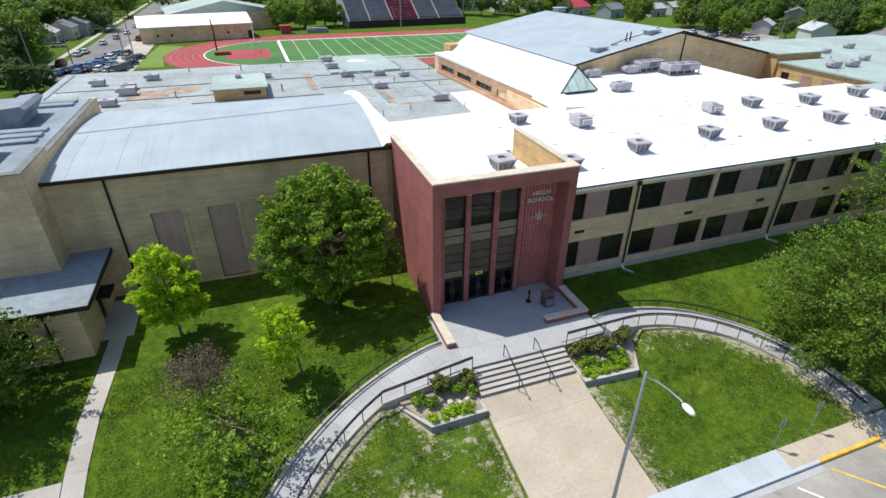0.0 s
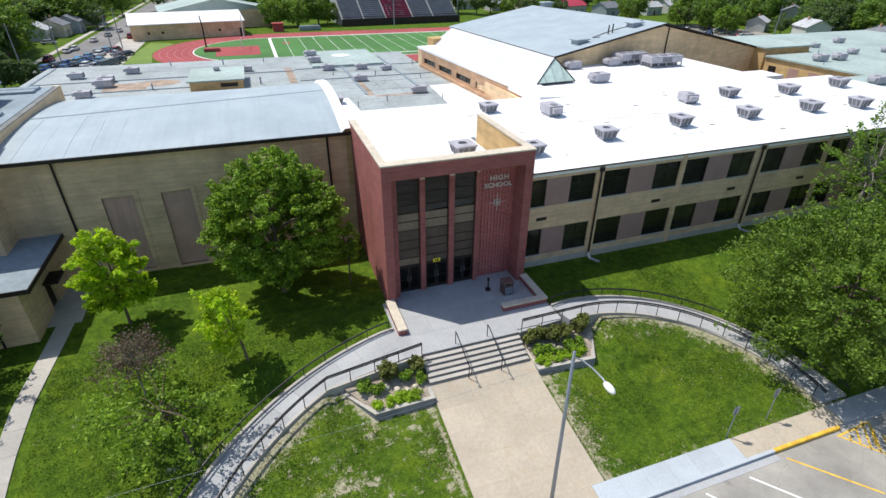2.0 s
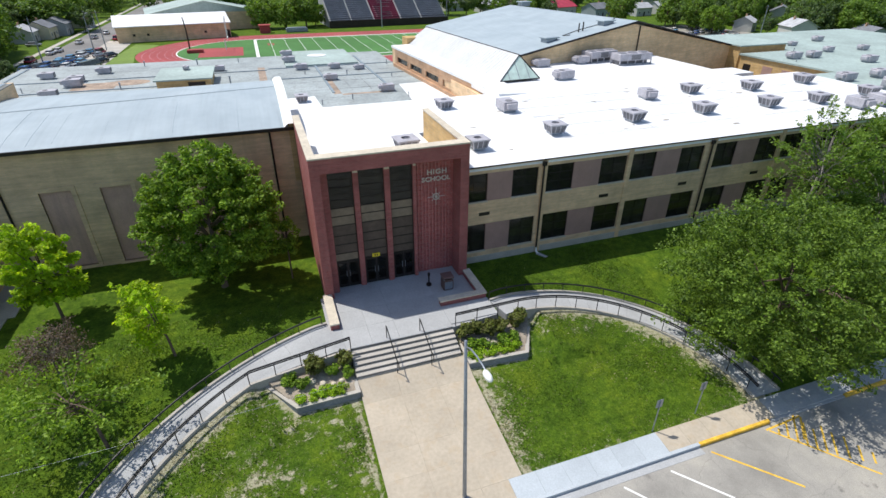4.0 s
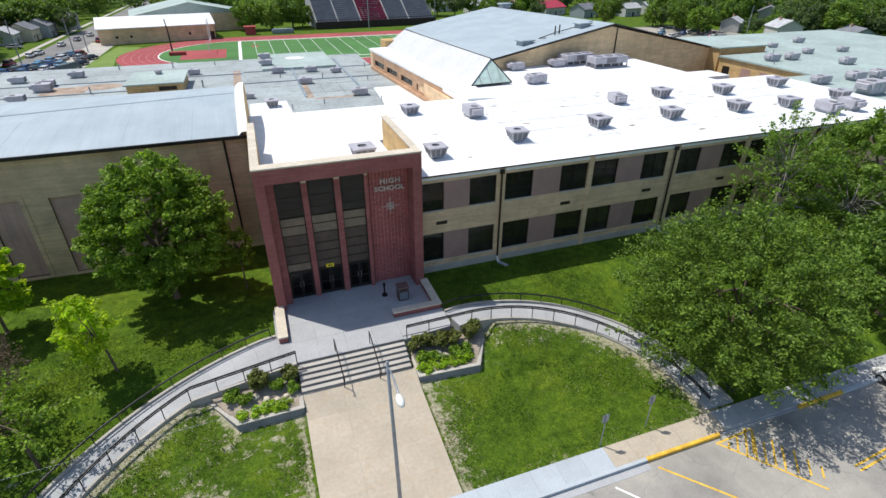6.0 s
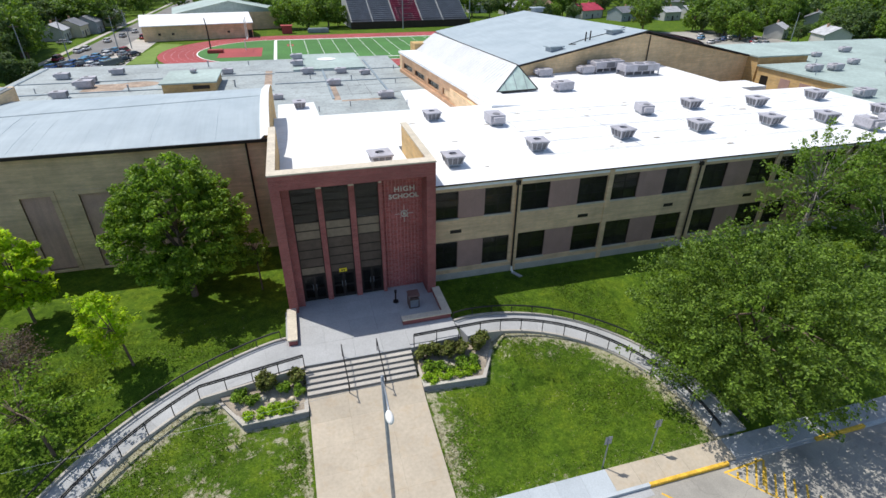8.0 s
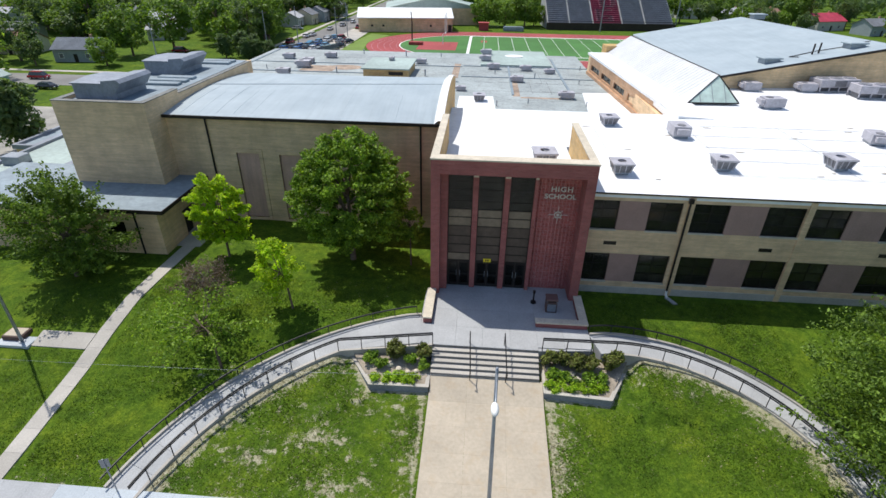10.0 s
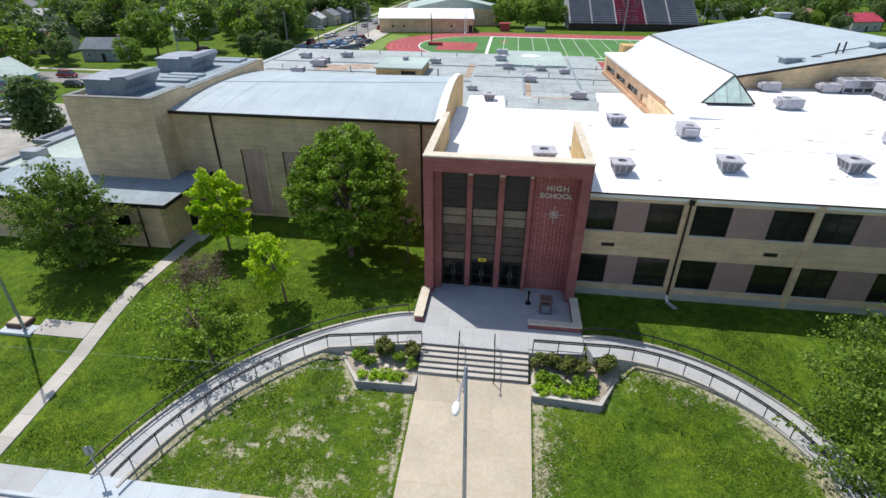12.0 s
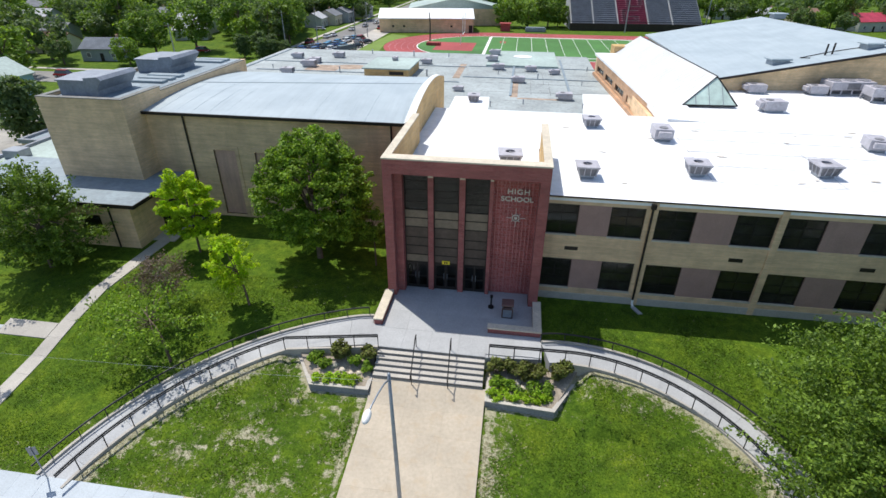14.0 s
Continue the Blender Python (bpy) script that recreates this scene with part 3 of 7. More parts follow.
letters("HIGH", 8.16, 1.33, 9.63, 0.36, 1.45, tower)
letters("SCHOOL", 7.75, 1.33, 9.1, 0.34, 2.16, tower)
bm = bmesh.new()
for k in range(28):
    a0, a1 = k * math.tau / 28, (k + 1) * math.tau / 28
    for r0, r1 in ((0.2, 0.26),):
        vs = [bm.verts.new((8.82 + r * math.cos(a), yy, 7.86 + r * math.sin(a))) for yy in (1.3, 1.38) for r in (r0, r1) for a in (a0, a1)]
        for f in ((0, 1, 3, 2), (4, 5, 7, 6), (0, 1, 5, 4), (2, 3, 7, 6)):
            bm.faces.new([vs[i] for i in f])
for k in range(8):
    a = k * math.tau / 8
    tube(bm, [(8.82 + r * math.cos(a), 1.35, 7.86 + r * math.sin(a)) for r in (0.3, 0.66 if k % 2 == 0 else 0.42)], 0.024, 4)
tube(bm, [(8.82, 1.29, 7.86), (8.82, 1.4, 7.86)], 0.11, 12)
part("emblem", bm, LETTER, tower, "round pale metal emblem with short rays")
sign = part("exit_sign", boxes((3.8, 4.36, 1.12, 1.16, 3.82, 4.1)), SIGN_YELLOW, tower, "small yellow door number sign")
part("sign_bar", boxes((3.96, 4.05, 1.112, 1.122, 3.88, 4.04), (4.11, 4.2, 1.112, 1.122, 3.88, 4.04)), DARK_METAL, sign)

# ---- classroom wing ----
wing = thing("classroom_wing", (0, 0, 0), "two-storey tan brick classroom wing with dark windows and white roof", "building")
FY, EAVE = 1.5, 9.62
openings, panels = [], []
UP, LOW = (6.82, 9.08), (2.5, 4.9)
bays = [(10.8, 12.98, 12.98, 15.05, 15.05, 17.25)]
for x in (18.0, 25.9, 34.5, 42.4, 51.0, 58.9):
    bays.append((x, x + 2.4, x + 2.4, x + 4.9, x + 4.9, x + 7.4))
for wa, wb, pa, pb, va, vb in bays:
    for z0, z1 in (UP, LOW):
        openings += [(wa, wb, z0, z1), (va, vb, z0, z1)]
        panels.append((pa, pb, z0, z1))
LAST = bays[-1][5] + 0.3
bm = bmesh.new()
holed_wall(bm, 10.8, LAST, 0.6, EAVE - 0.1, FY, FY + 0.35, openings + panels)
part("wall", bm, TAN_BRICK, wing, "tan brick wall with weather stains")
for i, (a, b, z0, z1) in enumerate(panels):
    part("infill_panel", boxes((a, b, FY + 0.05, FY + 0.3, z0, z1)), INFILL, wing, "dull mauve infill panel" if i == 0 else "")
for i, (a, b, z0, z1) in enumerate(openings):
    window_unit(wing, a + 0.02, b - 0.02, z0 + 0.02, z1, FY + 0.1, rows=(0.36, 0.68) if i % 4 < 2 else (0.3, 0.6))
    part("window_sill", boxes((a - 0.03, b + 0.03, FY - 0.06, FY + 0.1, z0 - 0.07, z0 + 0.02)), STONE, wing)
for wa, wb, pa, pb, va, vb in bays[1:]:
    part("pilaster", boxes((wa - 0.47, wa - 0.06, FY - 0.08, FY, 0.7, EAVE - 0.1)), TAN_BRICK, wing)
part("base_course", boxes((10.8, LAST, FY - 0.05, FY, 0.6, 2.05)), CONCRETE, wing, "pale concrete base course")
for xp in (17.6, 33.9, 50.4):
    bm = tube(bmesh.new(), [(xp, FY - 0.16, EAVE - 0.1), (xp, FY - 0.16, 1.95)], 0.075, 8)
    box(bm, xp - 0.16, xp + 0.16, FY - 0.28, FY - 0.08, EAVE - 0.45, EAVE - 0.12)
    pipe = part("downpipe", bm, DARK_METAL, wing, "dark metal downpipe")
    part("outlet", tube(bmesh.new(), [(xp, FY - 0.16, 2.0), (xp, FY - 0.2, 1.66), (xp + 0.05, FY - 0.42, 1.56)], 0.09, 8), WHITE_PAINT, pipe, "pale pipe outlet")
    part("splash_block", prism(bmesh.new(), [(xp - 0.12, FY - 0.4), (xp + 0.3, FY - 1.2), (xp + 0.6, FY - 1.15), (xp + 0.2, FY - 0.35)], 1.3, 1.56), CONCRETE_GREY, pipe, "grey concrete splash block")
for k in range(7):
    m = (12.8, 23.6, 31.7, 39.9, 48.2, 56.3, 64.4)[k]
    part("wall_vent", boxes((m - 0.45, m + 0.45, FY - 0.02, FY + 0.02, 5.62, 5.9)), DARK_METAL, wing)
part("fascia", boxes((10.8, LAST, FY - 0.1, FY - 0.03, EAVE - 0.03, EAVE + 0.05)), DARK_METAL, wing, "dark metal roof edge")
part("soffit", boxes((10.8, LAST, FY - 0.03, FY + 0.3, EAVE - 0.1, EAVE)), TAN_BRICK, wing)
bm = bmesh.new()
prism(bm, [(10.8, FY - 0.02), (LAST, FY - 0.02), (LAST, 20.6), (57.0, 20.6), (57.0, 40.0), (22.2, 40.0), (22.2, 22.1), (0.012, 22.1), (0.012, 10.61), (10.8, 10.61)], EAVE - 0.3, lambda px, py: EAVE + 0.02 if py < 5 else ROOF)
part("roof", bm, WHITE_ROOF, wing, "bright white roof membrane")
part("body", boxes((10.9, LAST - 0.1, FY + 0.6, 19.5, 0.5, 9.1), (21.8, 56.8, 20.0, 39.8, 0.5, 9.1)), TAN_BRICK, wing)

# ---- auditorium with its arched roof ----
aud = thing("auditorium", (0, 0, 0), "tan brick auditorium with shallow arched pale metal roof", "building")
AY, AX0, AX1, AB = 10.6, -24.3, -0.02, 28.4
NICHES = ((-18.4, -16.35, 1.8, 8.1), (-14.5, -12.45, 1.7, 8.05), (-10.6, -8.6, 1.95, 8.0))


def arch_z(y, x=0.0):
    """The vault, lower at its west end."""
    u = abs((y - 19.4) / 9.1)
    return 11.35 + (1.3 + 0.029 * x) * (1 - min(1.0, u) ** 2)


bm = bmesh.new()
holed_wall(bm, AX0, 0.0, 0.5, 11.2, AY, AY + 0.4, NICHES)
part("wall", bm, TAN_BRICK, aud, "tan brick wall with rain streaks")
for a, b, z0, z1 in NICHES:
    part("blind_window", boxes((a, b, AY + 0.14, AY + 0.35, z0, z1)), NICHE, aud, "bricked-up mauve window recess")
    bm = boxes((a - 0.32, a, AY - 0.06, AY + 0.14, z0, z1), (b, b + 0.32, AY - 0.06, AY + 0.14, z0, z1), (a - 0.32, b + 0.32, AY - 0.06, AY + 0.14, z1, z1 + 0.34), (a - 0.32, b + 0.32, AY - 0.1, AY + 0.14, z0 - 0.2, z0))
    part("window_surround", bm, TAN_BRICK, aud)
part("side_wall", boxes((AX0, AX0 + 0.4, AY + 0.4, AB, 0.5, 11.1)), TAN_BRICK, aud)
# gable end that rises over the white roof
bm = bmesh.new()
ys = [AY - 0.1 + (AB - AY + 0.1) * i / 24 for i in range(25)]
lo = [[bm.verts.new((xx, y, 6.8)) for y in ys] for xx in (-0.4, 0.0)]
hi = [[bm.verts.new((xx, y, arch_z(y) + 0.28)) for y in ys] for xx in (-0.4, 0.0)]
for i in range(24):
    bm.faces.new((lo[0][i], lo[0][i + 1], hi[0][i + 1], hi[0][i]))
    bm.faces.new((lo[1][i], lo[1][i + 1], hi[1][i + 1], hi[1][i]))
    bm.faces.new((hi[0][i], hi[0][i + 1], hi[1][i + 1], hi[1][i]))
for e in (0, 24):
    bm.faces.new((lo[0][e], lo[1][e], hi[1][e], hi[0][e]))
part("gable_wall", bm, YELLOW_BRICK, aud, "yellow brick gable end")
bm = bmesh.new()
ey = [AY - 0.35] + ys[1:]
for z_in, flip in ((0.0, 0), (-0.15, 1)):
    a = [bm.verts.new((AX0 + 0.05, y, arch_z(y, AX0) + z_in)) for y in ey]
    b = [bm.verts.new((-0.41, y, arch_z(y) + z_in)) for y in ey]
    for i in range(24):
        bm.faces.new((a[i], a[i + 1], b[i + 1], b[i]))
roof = part("roof", bm, METAL_ROOF, aud, "pale blue-grey arched sheet roof", True)
rng = random.Random(41)
for k in range(15):
    xs = AX0 + 1.5 + k * 1.56
    part("roof_seam", tube(bmesh.new(), [(xs + 0.02 * math.sin(i * 0.9 + k), y, arch_z(y, xs) + 0.004) for i, y in enumerate(ey[:rng.randint(6, 13)])], rng.choice((0.012, 0.016, 0.022)), 4), METAL_ROOF, roof)
part("ridge_strip", tube(bmesh.new(), [(x, 19.4, arch_z(19.4, x) + 0.02) for x in (AX0 + 0.3, -12.0, -0.8)], 0.05, 4), METAL_ROOF, roof)
bm = bmesh.new()
va = [[bm.verts.new((xx, y, arch_z(y) + zz)) for y in ey] for xx, zz in ((-0.75, 0.02), (-0.43, 0.3), (0.02, 0.3), (0.02, 0.2))]
for r0, r1 in zip(va, va[1:]):
    for i in range(24):
        bm.faces.new((r0[i], r0[i + 1], r1[i + 1], r1[i]))
part("verge_flashing", bm, WHITE_PAINT, aud, "white membrane turned up over the gable")
part("back_wall", boxes((AX0 + 0.4, -0.4, AB - 0.4, AB, 0.5, 11.2)), TAN_BRICK, aud)
part("gutter", boxes((AX0, 0.0, AY - 0.5, AY - 0.34, 11.15, 11.4)), DARK_METAL, aud, "dark gutter")
for xp in (-20.6, -1.9):
    part("downpipe", tube(bmesh.new(), [(xp, AY - 0.12, 11.2), (xp, AY - 0.12, 1.4)], 0.08, 8), DARK_METAL, aud)

# ---- stage house and low annex ----
stage = thing("stage_house", (0, 0, 0), "tall tan brick stage house with grey roof vents", "building")
SX0, SX1, SY, SZ = -32.1, -24.2, 8.2, 12.8
SB = 29.4
part("wall", boxes((SX0, SX1, SY, SY + 0.4, 0.6, SZ)), TAN_BRICK, stage, "tan brick wall with faint courses")
part("east_wall", boxes((SX1 - 0.4, SX1, SY + 0.4, 13.4, 0.6, SZ)), TAN_BRICK, stage)
part("parapet", boxes((SX1 - 0.4, SX1, 13.4, SB, 7.0, SZ - 0.35)), TAN_BRICK, stage)
part("west_wall", boxes((SX0, SX0 + 0.4, SY + 0.4, SB, 0.6, SZ)), TAN_BRICK, stage)
part("back_wall", boxes((SX0, SX1, SB, SB + 0.4, 0.6, SZ - 0.3)), TAN_BRICK, stage)
bm = boxes((SX0 - 0.05, SX1 + 0.05, SY - 0.05, SY + 0.5, SZ, SZ + 0.06), (SX1 - 0.5, SX1 + 0.05, SY + 0.5, 13.45, SZ, SZ + 0.06), (SX1 - 0.5, SX1 + 0.05, 13.45, SB, SZ - 0.35, SZ - 0.29), (SX0 - 0.05, SX0 + 0.5, SY + 0.5, SB, SZ, SZ + 0.06))
part("coping", bm, COPING_DARK, stage, "dark weathered metal coping")
part("roof", boxes((SX0 + 0.4, SX1 - 0.4, SY + 0.4, SB, 11.6, 12.55)), BLUE_ROOF, stage, "grey roof membrane")
def smoke_vent(x, y, w, d, h):
    """A sheet-metal vent house with a flared hood over its east end."""
    hood = part("roof_vent", bevelled(boxes((x, x + w, y, y + d, 12.1, 12.15 + h)), 0.04), VENT_GREY, stage, "grey-blue sheet metal roof vent house")
    bm = bmesh.new()
    prof = [(y - 0.1, h), (y + d + 0.1, h), (y + d + 0.1, h + 0.1), (y + d / 2, h + 0.25), (y - 0.1, h + 0.1)]
    v0 = [bm.verts.new((x - 0.1, yy, 12.15 + zz)) for yy, zz in prof]
    v1 = [bm.verts.new((x + w * 0.75, yy, 12.15 + zz)) for yy, zz in prof]
    bm.faces.new(v0); bm.faces.new(v1)
    for i in range(5):
        bm.faces.new((v0[i], v0[(i + 1) % 5], v1[(i + 1) % 5], v1[i]))
    part("cover", bm, VENT_GREY, hood)
    bm = bmesh.new()
    prof = [(x + w - 0.9, h * 0.55), (x + w + 0.1, h * 0.55), (x + w + 0.75, h + 0.15), (x + w + 0.45, h + 0.42), (x + w - 0.9, h + 0.3)]
    v0 = [bm.verts.new((xx, y - 0.12, 12.15 + zz)) for xx, zz in prof]
    v1 = [bm.verts.new((xx, y + d + 0.12, 12.15 + zz)) for xx, zz in prof]
    bm.faces.new(v0); bm.faces.new(v1)
    for i in range(5):
        bm.faces.new((v0[i], v0[(i + 1) % 5], v1[(i + 1) % 5], v1[i]))
    part("hood", bm, VENT_GREY, hood, "flared dark metal hood")
    for k in range(1, 5):
        part("sheet_seam", boxes((x + w * 0.18 * k, x + w * 0.18 * k + 0.05, y - 0.02, y, 12.15, 12.15 + h)), VENT_GREY, hood)


smoke_vent(-31.2, 9.9, 3.6, 4.4, 1.65)
smoke_vent(-31.2, 20.2, 3.6, 4.6, 1.65)
for y in (15.6, 17.0, 18.4, 26.4, 27.6):
    part("roof_hatch", bevelled(boxes((-29.0, -25.4, y, y + 0.9, 12.5, 12.78)), 0.05), BLUE_ROOF, stage)
annex = thing("annex", (0, 0, 0), "low tan brick annex with blue-grey roof against the stage house", "building")
NX, NY, NZ = -22.45, 3.5, 5.55
bm = bmesh.new()
holed_wall(bm, -40.3, NX, 0.2, NZ, NY, NY + 0.4, [(-27.4, -25.4, 2.7, 4.4), (-31.6, -29.6, 2.7, 4.4), (-36.0, -34.0, 2.7, 4.4)])
holed_wall(bm, NY + 0.4, 10.6, 0.2, NZ, NX - 0.4, NX, [(7.0, 8.3, 1.2, 3.7)], along="y")
part("wall", bm, TAN_BRICK, annex)
part("roof", boxes((-40.6, NX + 0.85, NY - 0.5, 8.2, NZ, NZ + 0.2), (-24.2, NX + 0.85, 8.2, 10.55, NZ, NZ + 0.2), (-40.6, -32.1, 8.2, 12.0, NZ, NZ + 0.2)), BLUE_ROOF, annex, "blue-grey flat roof")
part("fascia", boxes((-40.6, NX + 0.9, NY - 0.57, NY - 0.5, NZ - 0.08, NZ + 0.24), (NX + 0.85, NX + 0.92, NY - 0.5, 10.55, NZ - 0.08, NZ + 0.24)), DARK_METAL, annex, "dark roof edge")
part("downpipe", tube(bmesh.new(), [(-24.3, NY - 0.1, NZ), (-24.3, NY - 0.1, 1.2)], 0.07, 8), DARK_METAL, annex)
for xa in (-27.4, -31.6, -36.0):
    window_unit(annex, xa, xa + 2.0, 2.7, 4.4, NY + 0.1)
part("door", boxes((NX - 0.3, NX - 0.2, 7.0, 8.3, 1.4, 3.7)), DARK_METAL, annex, "dark side door")
part("door_hood", boxes((NX, NX + 0.9, 6.8, 8.5, 3.75, 3.9)), DARK_METAL, annex, "small dark door hood")
def holed_rim(x0, x1, y0, y1, z, w=0.45, h=0.35):
    """A raised rim round a flat roof, in one piece."""
    bm = bmesh.new()
    rings = [[bm.verts.new((x, y, zz)) for x, y in ((x0 + d, y0 + d), (x1 - d, y0 + d), (x1 - d, y1 - d), (x0 + d, y1 - d))] for d, zz in ((0, z - 0.02), (0, z + h), (w, z + h), (w, z - 0.02))]
    for r0, r1 in zip(rings, rings[1:] + rings[:1]):
        for k in range(4):
            bm.faces.new((r0[k], r0[(k + 1) % 4], r1[(k + 1) % 4], r1[k]))
    return bm


west = thing("west_block", (0, 0, 0), "low west block with pale grey flat roof", "building")
part("wall", boxes((-46.8, -32.2, 12.1, 30.0, 0.2, 3.8)), TAN_BRICK, west)
part("side_wall", boxes((-49.5, -46.8, 20.7, 30.0, 0.2, 3.8)), TAN_BRICK, west)
part("roof", boxes((-47.0, -32.2, 12.05, 30.2, 3.8, 4.0)), TEAL_ROOF, west, "pale teal-grey flat roof")
part("side_roof", boxes((-49.7, -47.0, 20.5, 30.2, 3.8, 4.0)), BLUE_ROOF, west)
for x0, x1, y0, y1 in ((-47.0, -39.2, 12.05, 30.2), (-39.2, -32.2, 12.05, 30.2), (-49.7, -47.0, 20.5, 30.2)):
    part("roof_rim", holed_rim(x0, x1, y0, y1, 4.0, 0.4, 0.3), VENT_GREY, west, "dark metal roof rim")
part("roof_unit", bevelled(boxes((-46.2, -44.2, 15.2, 16.8, 4.0, 4.9)), 0.05), GALV, west, "grey metal roof unit")

# ---- rear blocks with grey roofs ----
LOWER = 7.0
rear = thing("rear_classrooms", (0, 0, 0), "rear classroom blocks with patched grey flat roofs", "building")
part("wall", boxes((-38.0, 20.2, 30.0, 73.2, 0.5, LOWER - 0.25)), TAN_BRICK, rear)
part("inner_wall", boxes((0.1, 20.9, 22.2, 30.0, 0.5, LOWER - 0.25)), TAN_BRICK, rear)
bm = bmesh.new()
prism(bm, [(0.02, 22.1), (21.9, 22.1), (20.6, 57.0), (20.6, 73.4), (-38.2, 73.4), (-38.2, 29.9), (-24.0, 29.9), (-24.0, 28.5), (0.02, 28.5)], LOWER - 0.25, LOWER)
part("roof", bm, GREY_ROOF, rear, "weathered grey roof membrane")
bm = bmesh.new()
prism(bm, [(0.02, 22.1), (21.8, 22.1), (21.1, 43.2), (17.1, 43.0), (16.2, 32.2), (4.9, 31.0), (4.6, 39.2), (0.02, 38.9)], LOWER - 0.02, LOWER + 0.015)
part("white_roof", bm, WHITE_ROOF, rear, "bright white roof membrane")
part("roof_step", boxes((0.02, 21.95, 21.86, 22.08, LOWER, ROOF - 0.05)), YELLOW_BRICK, rear)
part("raised_roof", boxes((2.6, 14.7, 61.2, 76.4, LOWER, 7.25)), TEAL_ROOF, rear, "pale green-grey raised roof")
part("roof_house", boxes((-15.1, -8.3, 48.1, 57.0, LOWER, 8.4)), YELLOW_BRICK, rear, "tan brick roof house")
part("roof_house_cover", boxes((-15.4, -8.0, 47.8, 57.3, 8.4, 8.58)), TEAL_ROOF, rear, "pale green-grey roof")
part("louvre", boxes((-11.2, -9.0, 48.04, 48.1, 7.6, 8.1)), DARK_METAL, rear)
for xa, xb, ya, yb in ((-34.46, -13.63, 51.86, 52.19), (-36.65, -0.48, 59.53, 59.75), (-0.34, 22.8, 51.5, 51.73), (-0.34, 22.8, 60.4, 60.64), (-18.02, -0.48, 47.47, 47.69), (7.14, 7.49, 40.22, 69.3), (15.21, 15.56, 40.22, 69.3), (-37.2, -36.87, 46.27, 72.57)):
    part("roof_seam", boxes((xa, xb, ya, yb, LOWER, LOWER + 0.1)), BLUE_ROOF, rear)
SEAM_LINE = plain("dark_roof_lap", (0.2, 0.21, 0.21), 0.9, amount=0.3)
lap = finish(boxes((-4.0, 4.0, -0.03, 0.03, 0.0, 0.008)), "membrane_lap", SEAM_LINE)
lap_rng = random.Random(21)
for k in range(46):
    x, y = lap_rng.uniform(-33, 16), lap_rng.uniform(41, 72)
    if k % 3 == 0:
        x, y = lap_rng.uniform(7, 16), lap_rng.uniform(33.5, 58)
    piece("membrane_lap", lap, rear, (min(x, 15.5), y, LOWER), 0.0 if k % 4 else math.pi / 2)
RUST = plain("rust_stained_roof", (0.33, 0.25, 0.19), 0.9, fine=4, coarse=0.8, amount=0.35)
for xa, xb, ya, yb in ((-26.8, -21.3, 52.6, 57.5), (-16.0, -11.0, 42.0, 44.4), (7.3, 8.3, 39.6, 50.6), (8.3, 13.7, 38.7, 39.5), (-1.9, -0.8, 50.5, 62.5)):
    part("rust_patch", boxes((xa, xb, ya, yb, LOWER - 0.05, LOWER + 0.006)), RUST, rear, "rusty brown roof patch")

bm = bmesh.new()
ring = [(2.3 * math.cos(math.tau * k / 20), 1.5 * math.sin(math.tau * k / 20)) for k in range(20)]
prism(bm, [(-20.0 + 1.25 * x, 56.4 + 1.4 * y) for x, y in ring], LOWER - 0.02, LOWER + 0.008)
part("round_patch", bm, RUST, rear, "round tan patch ringed on the roof")
bm = bmesh.new()
prism(bm, [(8.7 + 0.75 * x, 70.1 + y) for x, y in ring], 7.2, 7.33)
part("roof_cover", bm, WHITE_ROOF, rear, "flat white round roof cover")

# ---- wing with glazed ridge ----
ridge = thing("skylight_wing", (22.52, 21.46, 0), "orange brick wing with white pitched roof and glazed end", "building")
ridge.rotation_euler[2] = radians(3.8)
bm = bmesh.new()
CL = [(y, y + 4.9, 7.75, 8.6) for y in (4.0, 10.2, 16.7, 23.2, 29.5)]
holed_wall(bm, -0.8, 35.6, 6.8, 10.0, 0.1, 0.5, CL, along="y")
part("wall", bm, ORANGE_BRICK, ridge, "orange-tan brick clerestory wall")
for y0, y1, z0, z1 in CL:
    bm = boxes((0.26, 0.34, y0, y1, z0, z0 + 0.07), (0.26, 0.34, y0, y1, z1 - 0.07, z1))
    for yy in (y0, y0 + 1.6, y0 + 3.2, y1 - 0.9, y1 - 0.07):
        box(bm, 0.26, 0.34, yy, yy + 0.07, z0 + 0.07, z1 - 0.07)
    w = part("window", bm, DARK_METAL, ridge, "long low clerestory window")
    p = part("pane", boxes((0.29, 0.3, y0 + 0.05, y1 - 0.9, z0 + 0.06, z1 - 0.06)), GLASS, w)
    p.visible_shadow = False
    part("shade_blind", boxes((0.38, 0.4, y0 + 0.05, y1 - 0.9, z0 + 0.03, z1 - 0.03)), PALE_BLIND, w, "pale drawn blind")
    # dark sheet that stands in for the shaded reveal at the far end
    part("dark_panel", boxes((0.3, 0.32, y1 - 0.84, y1 - 0.07, z0 + 0.07, z1 - 0.07)), DARK_METAL, w)
part("ledge", boxes((-0.3, 0.1, -0.6, 35.6, 6.8, 7.45)), ORANGE_BRICK, ridge, "low orange brick ledge")
part("core", boxes((0.55, 10.0, 0.6, 38.4, 0.5, 9.7)), TAN_BRICK, ridge)
bm = bmesh.new()
prism(bm, [(0.05, -0.85), (3.6, -0.85), (3.6, 6.0), (3.6, 37.4), (0.05, 37.4), (0.05, 6.0)], 9.7, lambda px, py: 9.79 if px > 1 and py < 0 else 10.03)
part("flat_roof", bm, WHITE_ROOF, ridge, "white membrane strip")
bm = bmesh.new()
A, B, C = (3.2, 10.0), (6.95, 12.5), (8.75, 10.0)
